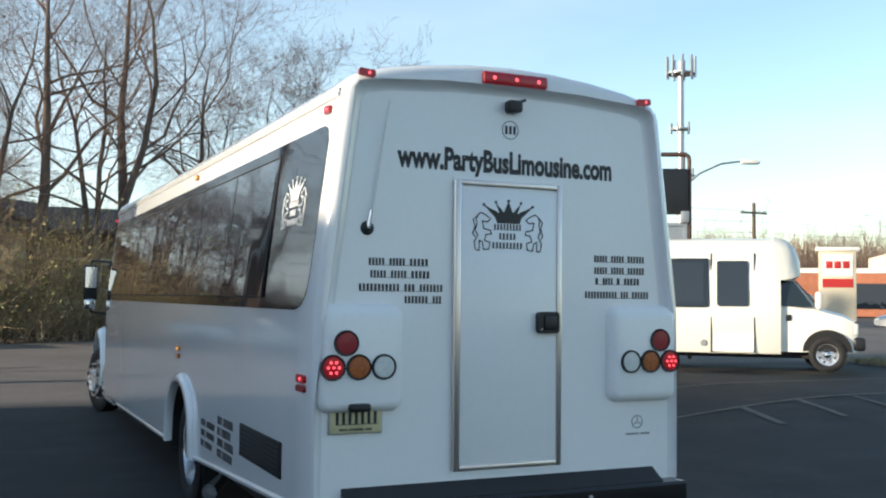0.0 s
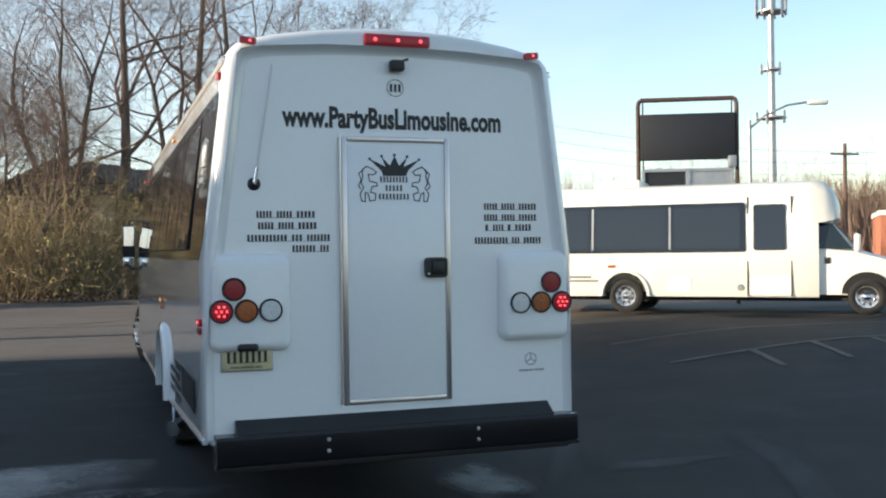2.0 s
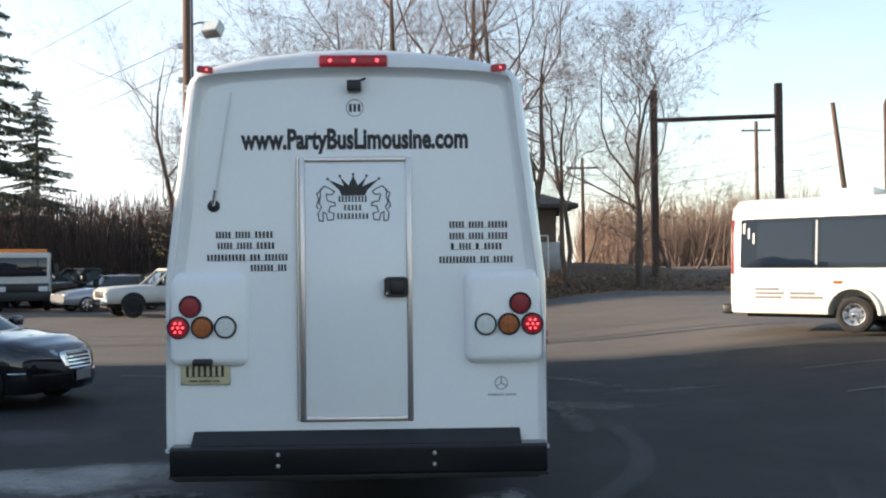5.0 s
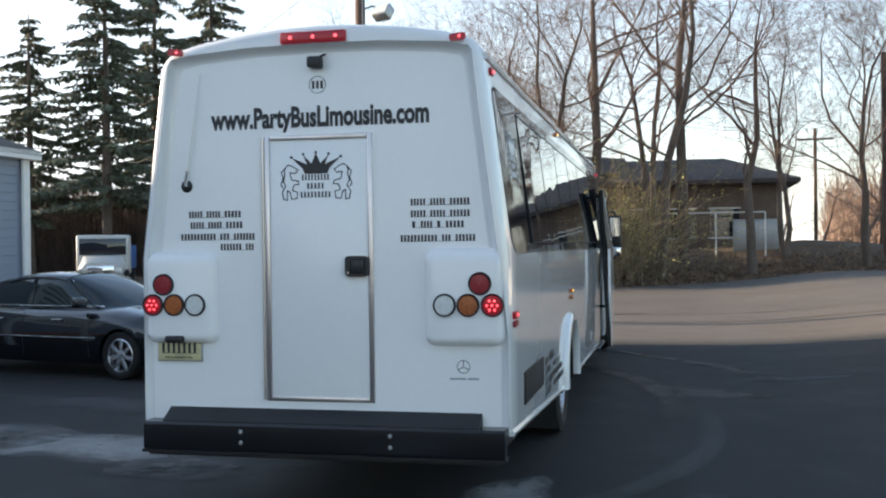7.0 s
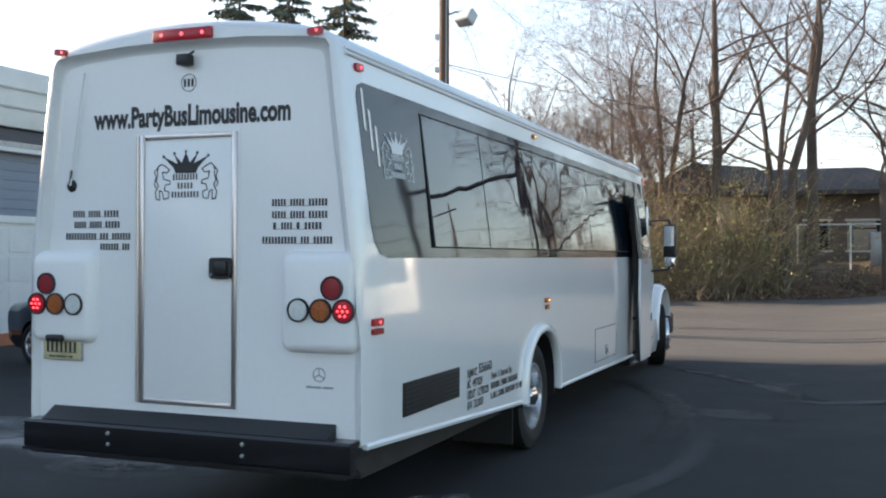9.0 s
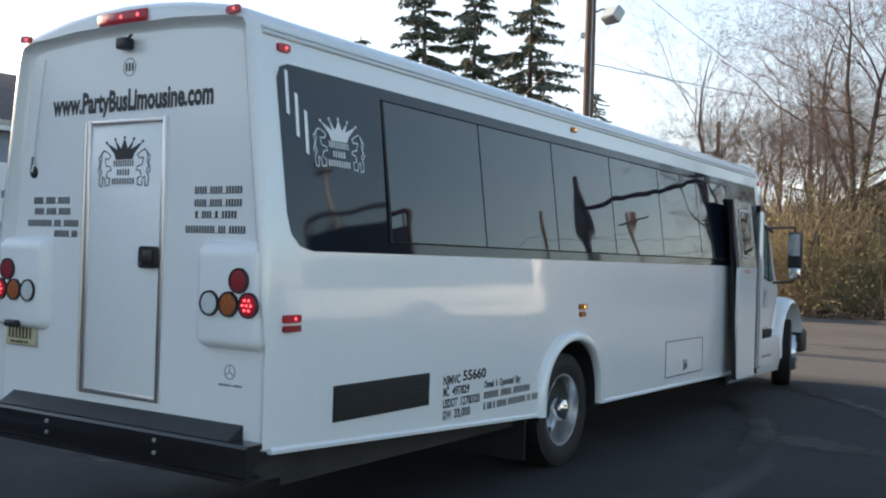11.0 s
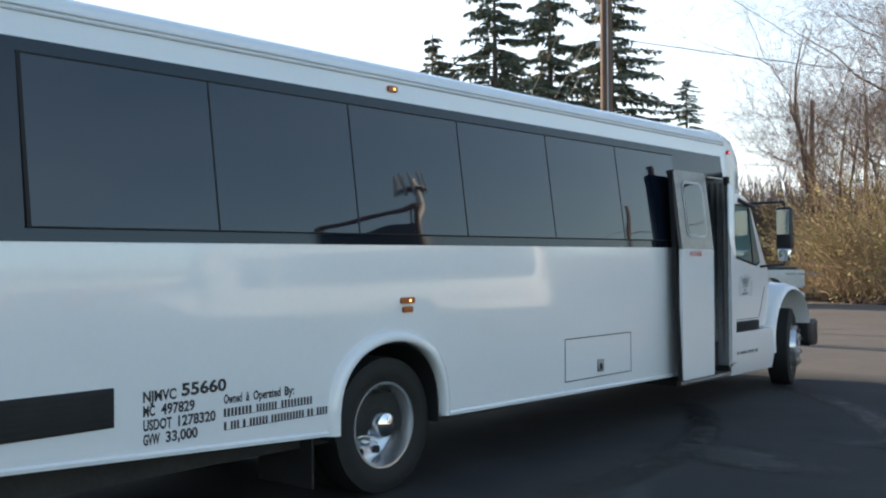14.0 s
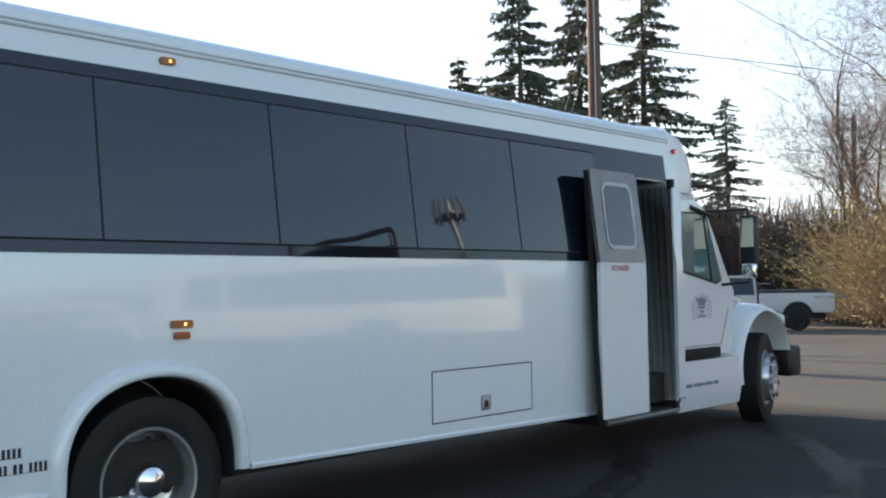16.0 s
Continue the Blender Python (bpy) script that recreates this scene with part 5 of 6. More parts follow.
def shuttle():
    """The second, smaller white bus. Its right side faces the coach."""
    c = thing("shuttle_bus", "cream-white cutaway shuttle bus with dark windows, parked across the lot", "bus", pose(8.92, 13.27, 0.47, -1.2, 0, -40))
    W = 1.14

    def ring(x, ins, zb=0.33):
        h = [(W - 0.03, zb), (W, zb + 0.05), (W, 1.2), (W - 0.03, 1.9), (W - 0.09, 2.38), (W - 0.15, 2.5), (W - 0.3, 2.58), (0.4, 2.64)]
        return [(x, -max(0.1, y - ins), z - (ins if z > 2 else 0)) for y, z in h] + [(x, max(0.1, y - ins), z - (ins if z > 2 else 0)) for y, z in reversed(h)]

    body = part("body", loft([ring(-2.45, 0.12), ring(-2.41, 0.05), ring(-2.33, 0.0), ring(-0.6, 0), ring(0.6, 0), ring(2.4, 0), ring(3.5, 0), ring(3.75, 0.04)]), CREAM, c, smooth=50)
    for s in (-1, 1):
        cut(body, prism([(0.46 * math.cos(math.pi * k / 14), 0.36 + 0.46 * math.sin(math.pi * k / 14)) for k in range(15)] + [(-0.46, 0.1), (0.46, 0.1)][::1], s * 0.6, s * 1.4, "y"))
        fl = [[(0 + (0.46 + d) * -math.cos(math.pi * k / 16), s * (W + o), 0.34 + (0.48 + d) * math.sin(math.pi * k / 16)) for o, d in ((-0.01, 0), (0.05, 0), (0.05, 0.05), (-0.01, 0.08))] for k in range(17)]
        part("arch_flange", loft(fl), CREAM, c, smooth=60)

    def on(x0, x1, z0, z1, o0, o1, s=-1, slope=True):
        pts = rounded(x0, x1, z0, z1, min(0.05, (x1 - x0) * 0.4, (z1 - z0) * 0.4), 3)
        bm = bmesh.new()
        f = lambda z: W - (0 if z < 1.2 else (z - 1.2) * 0.043 if z < 1.9 else 0.03 + (z - 1.9) * 0.125)
        lo, hi = [bm.verts.new((x, s * (f(z) + o0), z)) for x, z in pts], [bm.verts.new((x, s * (f(z) + o1), z)) for x, z in pts]
        bm.faces.new(lo), bm.faces.new(hi)
        for i in range(len(pts)):
            k = (i + 1) % len(pts)
            bm.faces.new((lo[i], lo[k], hi[k], hi[i]))
        return bm

    for s in (-1, 1):
        part("window_band", on(-2.2, 2.4, 1.22, 2.2, 0.0, 0.02, s), BAND, c)
        for x0, x1 in ((-1.85, -0.75), (-0.6, 0.85), (1.0, 2.3)):
            part("window", on(x0, x1, 1.3, 2.12, 0.016, 0.024, s), TINT, c)
        for x in (-0.67, 0.92):
            part("mullion", on(x - 0.02, x + 0.02, 1.28, 2.14, 0.02, 0.03, s), GALV, c)
        part("drip_rail", rod((-2.3, s * (W - 0.1), 2.4), (3.6, s * (W - 0.1), 2.4), 0.015), CREAM, c)
        for k in range(3):
            part("silver_slash", on(-2.14 + k * 0.1, -2.1 + k * 0.1, 1.9 - k * 0.1, 2.12 - k * 0.1, 0.02, 0.026, s), WHITETRIM, c)
        part("marker_lamp", box(-0.35, -0.2, *sorted((s * W, s * (W + 0.02))), 0.92, 0.97), AMBER, c)
        part("tail_lamp", on(-2.39, -2.33, 1.1, 2.2, -0.03, 0.01, s), REDLENS, c)
    door = part("entry_door", on(2.45, 3.25, 0.36, 2.3, 0.0, 0.014), CREAM, c, "closed white entry door")
    for x in (2.44, 3.26):
        part("door_seal", on(x - 0.012, x + 0.012, 0.35, 2.3, 0.0, 0.028), RUBBER, door)
    part("door_window", on(2.55, 3.15, 1.25, 2.15, 0.015, 0.026), TINT, door)
    part("fuel_cap", moved(revolve([(0.07, 0), (0.06, 0.02), (0.001, 0.02)], 16), pose(2.3, -W, 0.52, 0, 0, -90)), GALV, c)
    part("panel", on(0.9, 1.35, 0.42, 0.72, 0.0, 0.008), WHITETRIM, c)
    for x, z, w in ((-1.9, 0.78, 0.5), (-1.9, 0.7, 0.6), (-1.9, 0.62, 0.55), (-1.2, 0.7, 0.5), (-1.2, 0.62, 0.65)):
        part("small_writing", on(x, x + w, z, z + 0.05, 0.0, 0.004), GREYINK, c)
    part("cap", loft([[(x, -w, z0), (x, -w, z1 - 0.2), (x, -w + 0.15, z1), (x, w - 0.15, z1), (x, w, z1 - 0.2), (x, w, z0)] for x, w, z0, z1 in ((3.6, 1.1, 1.75, 2.62), (3.85, 1.07, 1.78, 2.57), (4.02, 1.0, 1.82, 2.42), (4.12, 0.92, 1.86, 2.15))]), CREAM, c, smooth=60)
    part("air_unit", box(-0.8, 0.2, -0.5, 0.5, 2.6, 2.78, 0.05), CREAM, c)
    # van nose
    part("cab", loft([[(x, -w, 0.38), (x, -w, zb), (x, -w * 0.86, zt), (x, w * 0.86, zt), (x, w, zb), (x, w, 0.38)] for x, w, zb, zt in ((3.6, 1.0, 1.25, 1.9), (3.85, 1.0, 1.25, 1.88), (3.98, 1.0, 1.24, 1.8), (4.46, 0.98, 1.18, 1.24), (4.9, 0.96, 1.06, 1.12), (5.08, 0.93, 0.98, 1.02), (5.15, 0.88, 0.9, 0.92))]), CREAM, c, smooth=35)
    for s in (-1, 1):
        part("cab_window", loft([[(x, s * (1.004 - (z - 1.3) * 0.2 + 0.012), z) for x, z in ((3.72, 1.27), (4.36, 1.25), (4.0, 1.75), (3.72, 1.78))], [(x, s * (1.004 - (z - 1.3) * 0.2 - 0.02), z) for x, z in ((3.72, 1.27), (4.36, 1.25), (4.0, 1.75), (3.72, 1.78))]]), CARGLASS, c, smooth=0)
        part("mirror", box(4.38, 4.5, *sorted((s * 1.06, s * 1.26)), 1.2, 1.55, 0.05), WHITETRIM, c)
        part("door_handle", box(3.85, 3.95, *sorted((s * 1.0, s * 1.02)), 0.98, 1.1), BLACK, c)
        part("headlamp", box(5.06, 5.17, *sorted((s * 0.6, s * 0.92)), 0.72, 0.95, 0.03), CLEARLENS, c)
        # dark plate instead of a hollow arch, its shade given by colour
        part("arch", prism([(4.6 + 0.45 * math.cos(math.pi * k / 14), 0.4 + 0.42 * math.sin(math.pi * k / 14)) for k in range(15)], *sorted((s * 0.97, s * 1.008)), "y"), DARK, c)
        for x, y in ((0.0, 0.98), (4.6, 0.93)):
            wheel(c, pose(x, s * y, 0.34, 0, 0, 90 * s), 0.345, 0.2, 0.24, 0.06 if x else 0.1, 8)
    part("windscreen", loft([[(4.0, -0.84, 1.78), (4.0, 0.84, 1.78), (4.02, 0.84, 1.8), (4.02, -0.84, 1.8)], [(4.48, -0.9, 1.23), (4.48, 0.9, 1.23), (4.5, 0.9, 1.25), (4.5, -0.9, 1.25)]]), TINT, c)
    part("front_bumper", box(5.06, 5.3, -0.95, 0.95, 0.42, 0.68, 0.06, 3), BLACK, c)
    part("grille", box(5.1, 5.18, -0.55, 0.55, 0.7, 0.95, 0.02), BLACK, c)
    part("rear_bumper", box(-2.62, -2.38, -1.1, 1.1, 0.3, 0.5, 0.04, 3), BLACK, c)
    part("chassis", box(-2.2, 4.9, -0.8, 0.8, 0.25, 0.42), UNDER, c)


shuttle()


def pickup(m, paint, label, cover=True):
    c = thing("pickup_truck", label, "truck", m)
    part("front", loft(sections([(0.75, 0.9, 0.93, 0.88, 0.5, 0.95, 1.12), (1.6, 0.9, 0.93, 0.86, 0.5, 0.95, 1.1), (2.5, 0.9, 0.92, 0.82, 0.5, 0.9, 1.05), (2.62, 0.84, 0.86, 0.75, 0.52, 0.85, 0.98)])), paint, c, smooth=50)
    part("cab", loft(sections([(-0.55, 0.9, 0.93, 0.9, 0.5, 0.95, 1.12), (0.8, 0.9, 0.93, 0.9, 0.5, 0.95, 1.12)])), paint, c, smooth=50)
    part("cab_glass", loft([[(-0.5, -0.86, 1.1), (0.95, -0.86, 1.1), (0.95, 0.86, 1.1), (-0.5, 0.86, 1.1)], [(-0.45, -0.74, 1.62), (0.35, -0.74, 1.62), (0.35, 0.74, 1.62), (-0.45, 0.74, 1.62)]]), CARGLASS, c, smooth=0)
    part("roof", box(-0.52, 0.4, -0.76, 0.76, 1.61, 1.7, 0.035, 3), paint, c)
    for s in (-1, 1):
        for a, b in (((0.97, s * 0.86, 1.1), (0.37, s * 0.75, 1.63)), ((-0.52, s * 0.87, 1.1), (-0.48, s * 0.75, 1.63))):
            part("roof_pillar", rod(a, b, 0.04), paint, c)
        part("bed_side", box(-2.75, -0.6, *sorted((s * 0.85, s * 0.94)), 0.55, 1.14, 0.03), paint, c)
        bars("side_writing", (0.3, 0.2, 0.35), 0.06, 0.08, GREYINK, c, pose(-2.2, s * 0.945, 0.98, 0, 0, 0 if s < 0 else 180))
        part("mirror", box(0.62, 0.72, *sorted((s * 0.95, s * 1.12)), 1.15, 1.38, 0.03), BLACK, c)
        part("headlamp", box(2.58, 2.66, *sorted((s * 0.55, s * 0.8)), 0.72, 0.9, 0.02), CLEARLENS, c)
        for x in (-1.72, 1.72):
            # flat near-black plate stands for the shaded hollow above the wheel
            part("wheel_arch", prism([(x + 0.44 * math.cos(math.pi * k / 12), 0.45 + 0.44 * math.sin(math.pi * k / 12)) for k in range(13)], *sorted((s * 0.9, s * 0.95)), "y"), DARK, c)
            car_wheel(c, pose(x, s * 0.86, 0.37, 0, 0, 90 * s), 0.37, 12, DARK)
    part("bed_floor", box(-2.75, -0.6, -0.85, 0.85, 0.6, 0.7), BLACK, c)
    part("bed_load", box(-2.6, -0.62, -0.8, 0.8, 0.7, 1.24, 0.06), BLACK, c, "black cover over the load bed")
    part("tailgate", box(-2.8, -2.72, -0.88, 0.88, 0.6, 1.12, 0.02), paint, c)
    part("front_bumper", box(2.6, 2.8, -0.9, 0.9, 0.48, 0.66, 0.03), CHROME, c)
    part("grille", box(2.6, 2.68, -0.5, 0.5, 0.7, 0.92, 0.02), BLACK, c)
    part("chassis", box(-2.6, 2.5, -0.5, 0.5, 0.35, 0.55), UNDER, c)
    return c


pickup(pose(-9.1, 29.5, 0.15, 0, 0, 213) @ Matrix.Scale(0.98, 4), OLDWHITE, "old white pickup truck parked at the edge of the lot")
pickup(pose(-16.0, 39.5, 0.15, 0, 0, 235), CARPAINT, "dark pickup parked in a row under the trees")


def old_car(m, paint, label):
    c = thing("parked_car", label, "car", m, group="cars at the lot's edge")
    part("body", loft(sections([(-2.2, 0.7, 0.74, 0.6, 0.35, 0.7, 0.85), (-1.9, 0.82, 0.86, 0.72, 0.28, 0.78, 0.92), (0.8, 0.84, 0.88, 0.74, 0.25, 0.8, 0.94), (1.9, 0.8, 0.84, 0.66, 0.28, 0.68, 0.82), (2.2, 0.65, 0.7, 0.5, 0.35, 0.6, 0.7)])), paint, c, smooth=60)
    part("cabin_glass", loft([[(-1.5, -0.68, 0.9), (0.95, -0.68, 0.92), (0.95, 0.68, 0.92), (-1.5, 0.68, 0.9)], [(-0.95, -0.56, 1.36), (0.25, -0.56, 1.38), (0.25, 0.56, 1.38), (-0.95, 0.56, 1.36)]]), CARGLASS, c, smooth=0)
    part("roof", box(-1.0, 0.3, -0.57, 0.57, 1.35, 1.42, 0.03), paint, c)
    for s in (-1, 1):
        part("headlamp", box(2.05, 2.18, *sorted((s * 0.42, s * 0.68)), 0.58, 0.72, 0.03), CLEARLENS, c)
        for x in (-1.35, 1.35):
            car_wheel(c, pose(x, s * 0.78, 0.31, 0, 0, 90 * s), 0.31, 6)


SILVER = mat("silver_car_paint", (0.42, 0.43, 0.45), 0.25, 0.4, 0.1, 2, 20, 0.02, coat=0.8)
old_car(pose(-12.8, 34.0, 0.15, 0, 0, 222), SILVER, "silver car parked by the pickup")
old_car(pose(-13.4, 38.0, 0.15, 0, 0, 230), CARPAINT, "dark car parked under bare trees")
old_car(pose(-20.4, 37.5, 0.15, 0, 0, 250), CARPAINT, "dark car parked below the spruces")
old_car(pose(-18.0, 41.0, 0.15, 0, 0, 245), SILVER, "grey car parked below the spruces")
old_car(pose(40, 33, 0.3, 0, 0, 200), SILVER, "silver car passing beside the shop")


def flat_truck(m, label, beacon=True):
    c = thing("tow_truck", label, "truck", m)
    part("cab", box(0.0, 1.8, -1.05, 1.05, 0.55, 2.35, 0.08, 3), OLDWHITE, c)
    part("windscreen", box(1.78, 1.83, -0.92, 0.92, 1.4, 2.15, 0.01), TINT, c)
    part("grille", box(1.78, 1.86, -0.98, 0.98, 0.76, 1.12, 0.02), BLACK, c)
    part("bumper", box(1.75, 1.98, -1.08, 1.08, 0.42, 0.78, 0.04), BLACK, c)
    for s in (-1, 1):
        part("headlamp", box(1.8, 1.88, *sorted((s * 0.6, s * 0.95)), 0.8, 1.0, 0.02), CLEARLENS, c)
        part("mirror", box(1.5, 1.6, *sorted((s * 1.15, s * 1.35)), 1.4, 1.9, 0.03), BLACK, c)
        part("side_window", box(0.6, 1.5, *sorted((s * 1.04, s * 1.06)), 1.4, 2.1, 0.01), TINT, c)
        for x in (0.9, -3.2):
            wheel(c, pose(x, s * 0.9, 0.42, 0, 0, 90 * s), 0.42, 0.25, 0.24, 0.08, 6)
    part("bed", box(-4.8, -0.1, -1.15, 1.15, 0.85, 1.02, 0.03), RUST, c)
    part("chassis", box(-4.6, 1.6, -0.5, 0.5, 0.5, 0.85), UNDER, c)
    if beacon:
        part("light_bar", box(0.6, 0.95, -0.9, 0.9, 2.35, 2.5, 0.03), ORANGE, c)


flat_truck(pose(-16.8, 35.2, 0.15, 0, 0, -70), "white tow truck with an orange beacon bar")
bt = thing("bonneted_truck", "white bonneted truck parked behind the garage", "truck", pose(-20.6, 30.0, 0.12, 0, 0, -62))
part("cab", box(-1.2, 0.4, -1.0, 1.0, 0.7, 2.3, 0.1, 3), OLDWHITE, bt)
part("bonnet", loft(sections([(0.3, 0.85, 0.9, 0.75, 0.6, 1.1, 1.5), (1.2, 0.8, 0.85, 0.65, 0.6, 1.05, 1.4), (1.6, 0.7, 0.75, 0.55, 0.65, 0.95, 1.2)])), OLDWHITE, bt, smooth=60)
part("windscreen", box(0.38, 0.43, -0.88, 0.88, 1.5, 2.15, 0.01), TINT, bt)
part("grille", box(1.55, 1.66, -0.5, 0.5, 0.7, 1.1, 0.03), CHROME, bt)
part("bumper", box(1.5, 1.75, -1.0, 1.0, 0.45, 0.68, 0.04), GALV, bt)
part("box_body", box(-5.5, -1.4, -1.0, 1.0, 0.9, 1.9, 0.04), BLUETARP, bt)
for s_ in (-1, 1):
    part("headlamp", box(1.5, 1.62, *sorted((s_ * 0.52, s_ * 0.8)), 0.8, 1.0, 0.03), CLEARLENS, bt)
    for x_ in (0.8, -3.8):
        wheel(bt, pose(x_, s_ * 0.9, 0.46, 0, 0, 90 * s_), 0.46, 0.27, 0.25, 0.08, 6)


# ---- vegetation ----
class Tubes:
    """Gathers tapered tubes and small leaves as plain arrays."""

    def __init__(self):
        self.v, self.f = [], []

    def tube(self, pts, radii, n):
        base = len(self.v)
        for i, (p, r) in enumerate(zip(pts, radii)):
            d = (pts[min(i + 1, len(pts) - 1)] - pts[max(i - 1, 0)]).normalized()
            u = d.orthogonal().normalized()
            w = d.cross(u)
            for k in range(n):
                a = 2 * math.pi * k / n
                q = p + (u * math.cos(a) + w * math.sin(a)) * r
                self.v.append((q.x, q.y, q.z))
        for i in range(len(pts) - 1):
            for k in range(n):
                a, b = base + i * n + k, base + i * n + (k + 1) % n
                self.f.append((a, b, b + n, a + n))

    def leaf(self, p, d, s, width=0.5):
        u = d.orthogonal().normalized() * s * width
        base = len(self.v)
        for q in (p - u * 0.3, p + d * s * 0.5 - u, p + d * s, p + d * s * 0.5 + u):
            self.v.append((q.x, q.y, q.z))
        self.f.append((base, base + 1, base + 2, base + 3))

    def mesh(self, name, material, smooth=True):
        me = bpy.data.meshes.new(name)
        me.from_pydata(self.v, [], self.f)
        me.materials.append(material)
        if smooth:
            me.shade_smooth()
        return me


def branch(rng, tubes, p, d, length, r, level, spec, depth):
    n = 6 if level < 2 else 4
    pts, radii, q, dd = [p.copy()], [r], p.copy(), d.copy()
    for i in range(n):
        dd = (dd + Vector((rng.gauss(0, 1), rng.gauss(0, 1), rng.gauss(0, 0.7))) * (0.16 if level == 0 else 0.24) + Vector((0, 0, 0.06 if level else 0))).normalized()
        q = q + dd * length / n
        pts.append(q.copy())
        radii.append(r * (1 - (0.93 if level == 0 else 0.8) * ((i + 1) / n) ** (1.15 if level == 0 else 1.0)))
    tubes[0 if level < 1 else 1].tube(pts, radii, (10, 6, 4, 3, 3, 3)[level])
    if level >= depth:
        return
    for k in range(spec[level]):
        t = (0.32 if level == 0 else 0.2) + (0.68 if level == 0 else 0.8) * (k + rng.random()) / spec[level]
        i = min(n - 1, int(t * n))
        s = pts[i].lerp(pts[i + 1], t * n - i)
        ax = (pts[i + 1] - pts[i]).normalized()
        side = Vector((rng.gauss(0, 1), rng.gauss(0, 1), rng.gauss(0, 1)))
        side = (side - ax * side.dot(ax)).normalized()
        ang = radians(rng.uniform(28, 64))
        nd = (ax * math.cos(ang) + side * math.sin(ang)).normalized()
        nl = length * rng.uniform(0.4, 0.72) * (1.15 - 0.5 * t)
        branch(rng, tubes, s, nd, nl, max(0.0058, radii[i] * rng.uniform(0.3, 0.5)), level + 1, spec, depth)


def bare_tree(seed, h, r, spec=(10, 7, 5, 5), depth=4, lean=(0, 0), forks=1):
    rng = random.Random(seed)
    tubes = (Tubes(), Tubes())
    for k in range(forks):
        a = rng.uniform(0, 6.28)
        d = Vector((lean[0] + (0.16 * math.cos(a) if forks > 1 else 0), lean[1] + (0.16 * math.sin(a) if forks > 1 else 0), 1)).normalized()
        branch(rng, tubes, Vector((0.25 * math.cos(a) * (forks > 1), 0.25 * math.sin(a) * (forks > 1), -0.2)), d, h * rng.uniform(0.85, 1.0), r, 0, spec, depth)
    return tubes


def tree_thing(seed, h, r, label, spec=(10, 7, 5, 5), depth=4, lean=(0, 0), forks=1, group="bare trees"):
    tr = thing("bare_tree", label, "tree", group=group)
    a, b = bare_tree(seed, h, r, spec, depth, lean, forks)
    for nm, tb, mt in (("trunk", a, BARK), ("crown", b, TWIG)):
        o = new(nm, tb.mesh(nm, mt))
        o.parent = tr
    return tr


# the bank that edges the lot
EDGE = [(-40, 42), (-14, 42), (-9, 36), (-6, 32.5), (-3, 31.5), (0, 34), (4, 38), (9, 38.5), (14, 35), (22, 33), (40, 40)]


def edge_y(x):
    for (a, b), (c, d) in zip(EDGE, EDGE[1:]):
        if a <= x <= c:
            return b + (d - b) * (x - a) / (c - a)
    return 40


def bank_z(x, y):
    k = smooth01((x + 7) / 4) * (1.25 - 0.5 * smooth01((x - 8) / 6))
    e = smooth01((y - edge_y(x)) / 7.5)
    return 0.12 * smooth01((y - edge_y(x)) / 1.0) + k * e


def bank():
    rng = random.Random(8)
    bm = bmesh.new()
    xs = [-40 + 0.8 * i for i in range(101)]
    rows = []
    for j in range(46):
        row = []
        for x in xs:
            y = edge_y(x) - 0.5 + (0.4 * j if j < 26 else 10 + (j - 25) * 3)
            z = bank_z(x, y) + gz(x, y) * 0.8 + noise.noise((x * 0.6, y * 0.6, 2)) * 0.12 * min(1, j / 4) + rng.uniform(-0.02, 0.03) * min(1, j / 3) - (0.08 if j == 0 else 0)
            row.append(bm.verts.new((x, y + noise.noise((x * 0.5, 0, 5)) * 0.35, z)))
        rows.append(row)
    for a, b in zip(rows, rows[1:]):
        for i in range(len(xs) - 1):
            bm.faces.new((a[i], a[i + 1], b[i + 1], b[i]))
    m = mat("leaf_strewn_soil", (0.14, 0.085, 0.06), 0.95, 0, 0.4, 0.25, 6, 0.6, 0.03, col2=(0.17, 0.12, 0.075))
    tagged(part("earth_bank", bm, m), "leaf-strewn earth bank at the edge of the lot", "bank", kind="structure")
    tb = Tubes()
    for _ in range(16000):
        x = rng.uniform(-10, 24)
        y = edge_y(x) + abs(rng.gauss(0, 2.2)) - 0.5
        d = Vector((rng.gauss(0, 1), rng.gauss(0, 1), rng.gauss(0, 0.35))).normalized()
        tb.leaf(Vector((x, y, max(0.01, bank_z(x, y)) + gz(x, y) * 0.8 + rng.uniform(0.01, 0.1))), d, rng.uniform(0.08, 0.2), 0.4)
    tagged(new("leaf_litter", tb.mesh("leaf_litter", LITTER)), "dry brown leaves scattered along the bank", "leaves", kind="stuff")
    tb = Tubes()
    for _ in range(7000):
        x = rng.uniform(15.5, 30)
        y = edge_y(x) + rng.uniform(-0.3, 6)
        d = Vector((rng.gauss(0, 0.4), rng.gauss(0, 0.4), 1)).normalized()
        tb.leaf(Vector((x, y, bank_z(x, y) + gz(x, y) * 0.8)), d, rng.uniform(0.08, 0.2), 0.12)
    gm = mat("rough_grass", (0.07, 0.085, 0.03), 0.9, 0, 0.35, 1, 10, 0, island=0.35)
    tagged(new("rough_grass", tb.mesh("rough_grass", gm)), "rough green grass on the bank", "grass", kind="stuff")


bank()


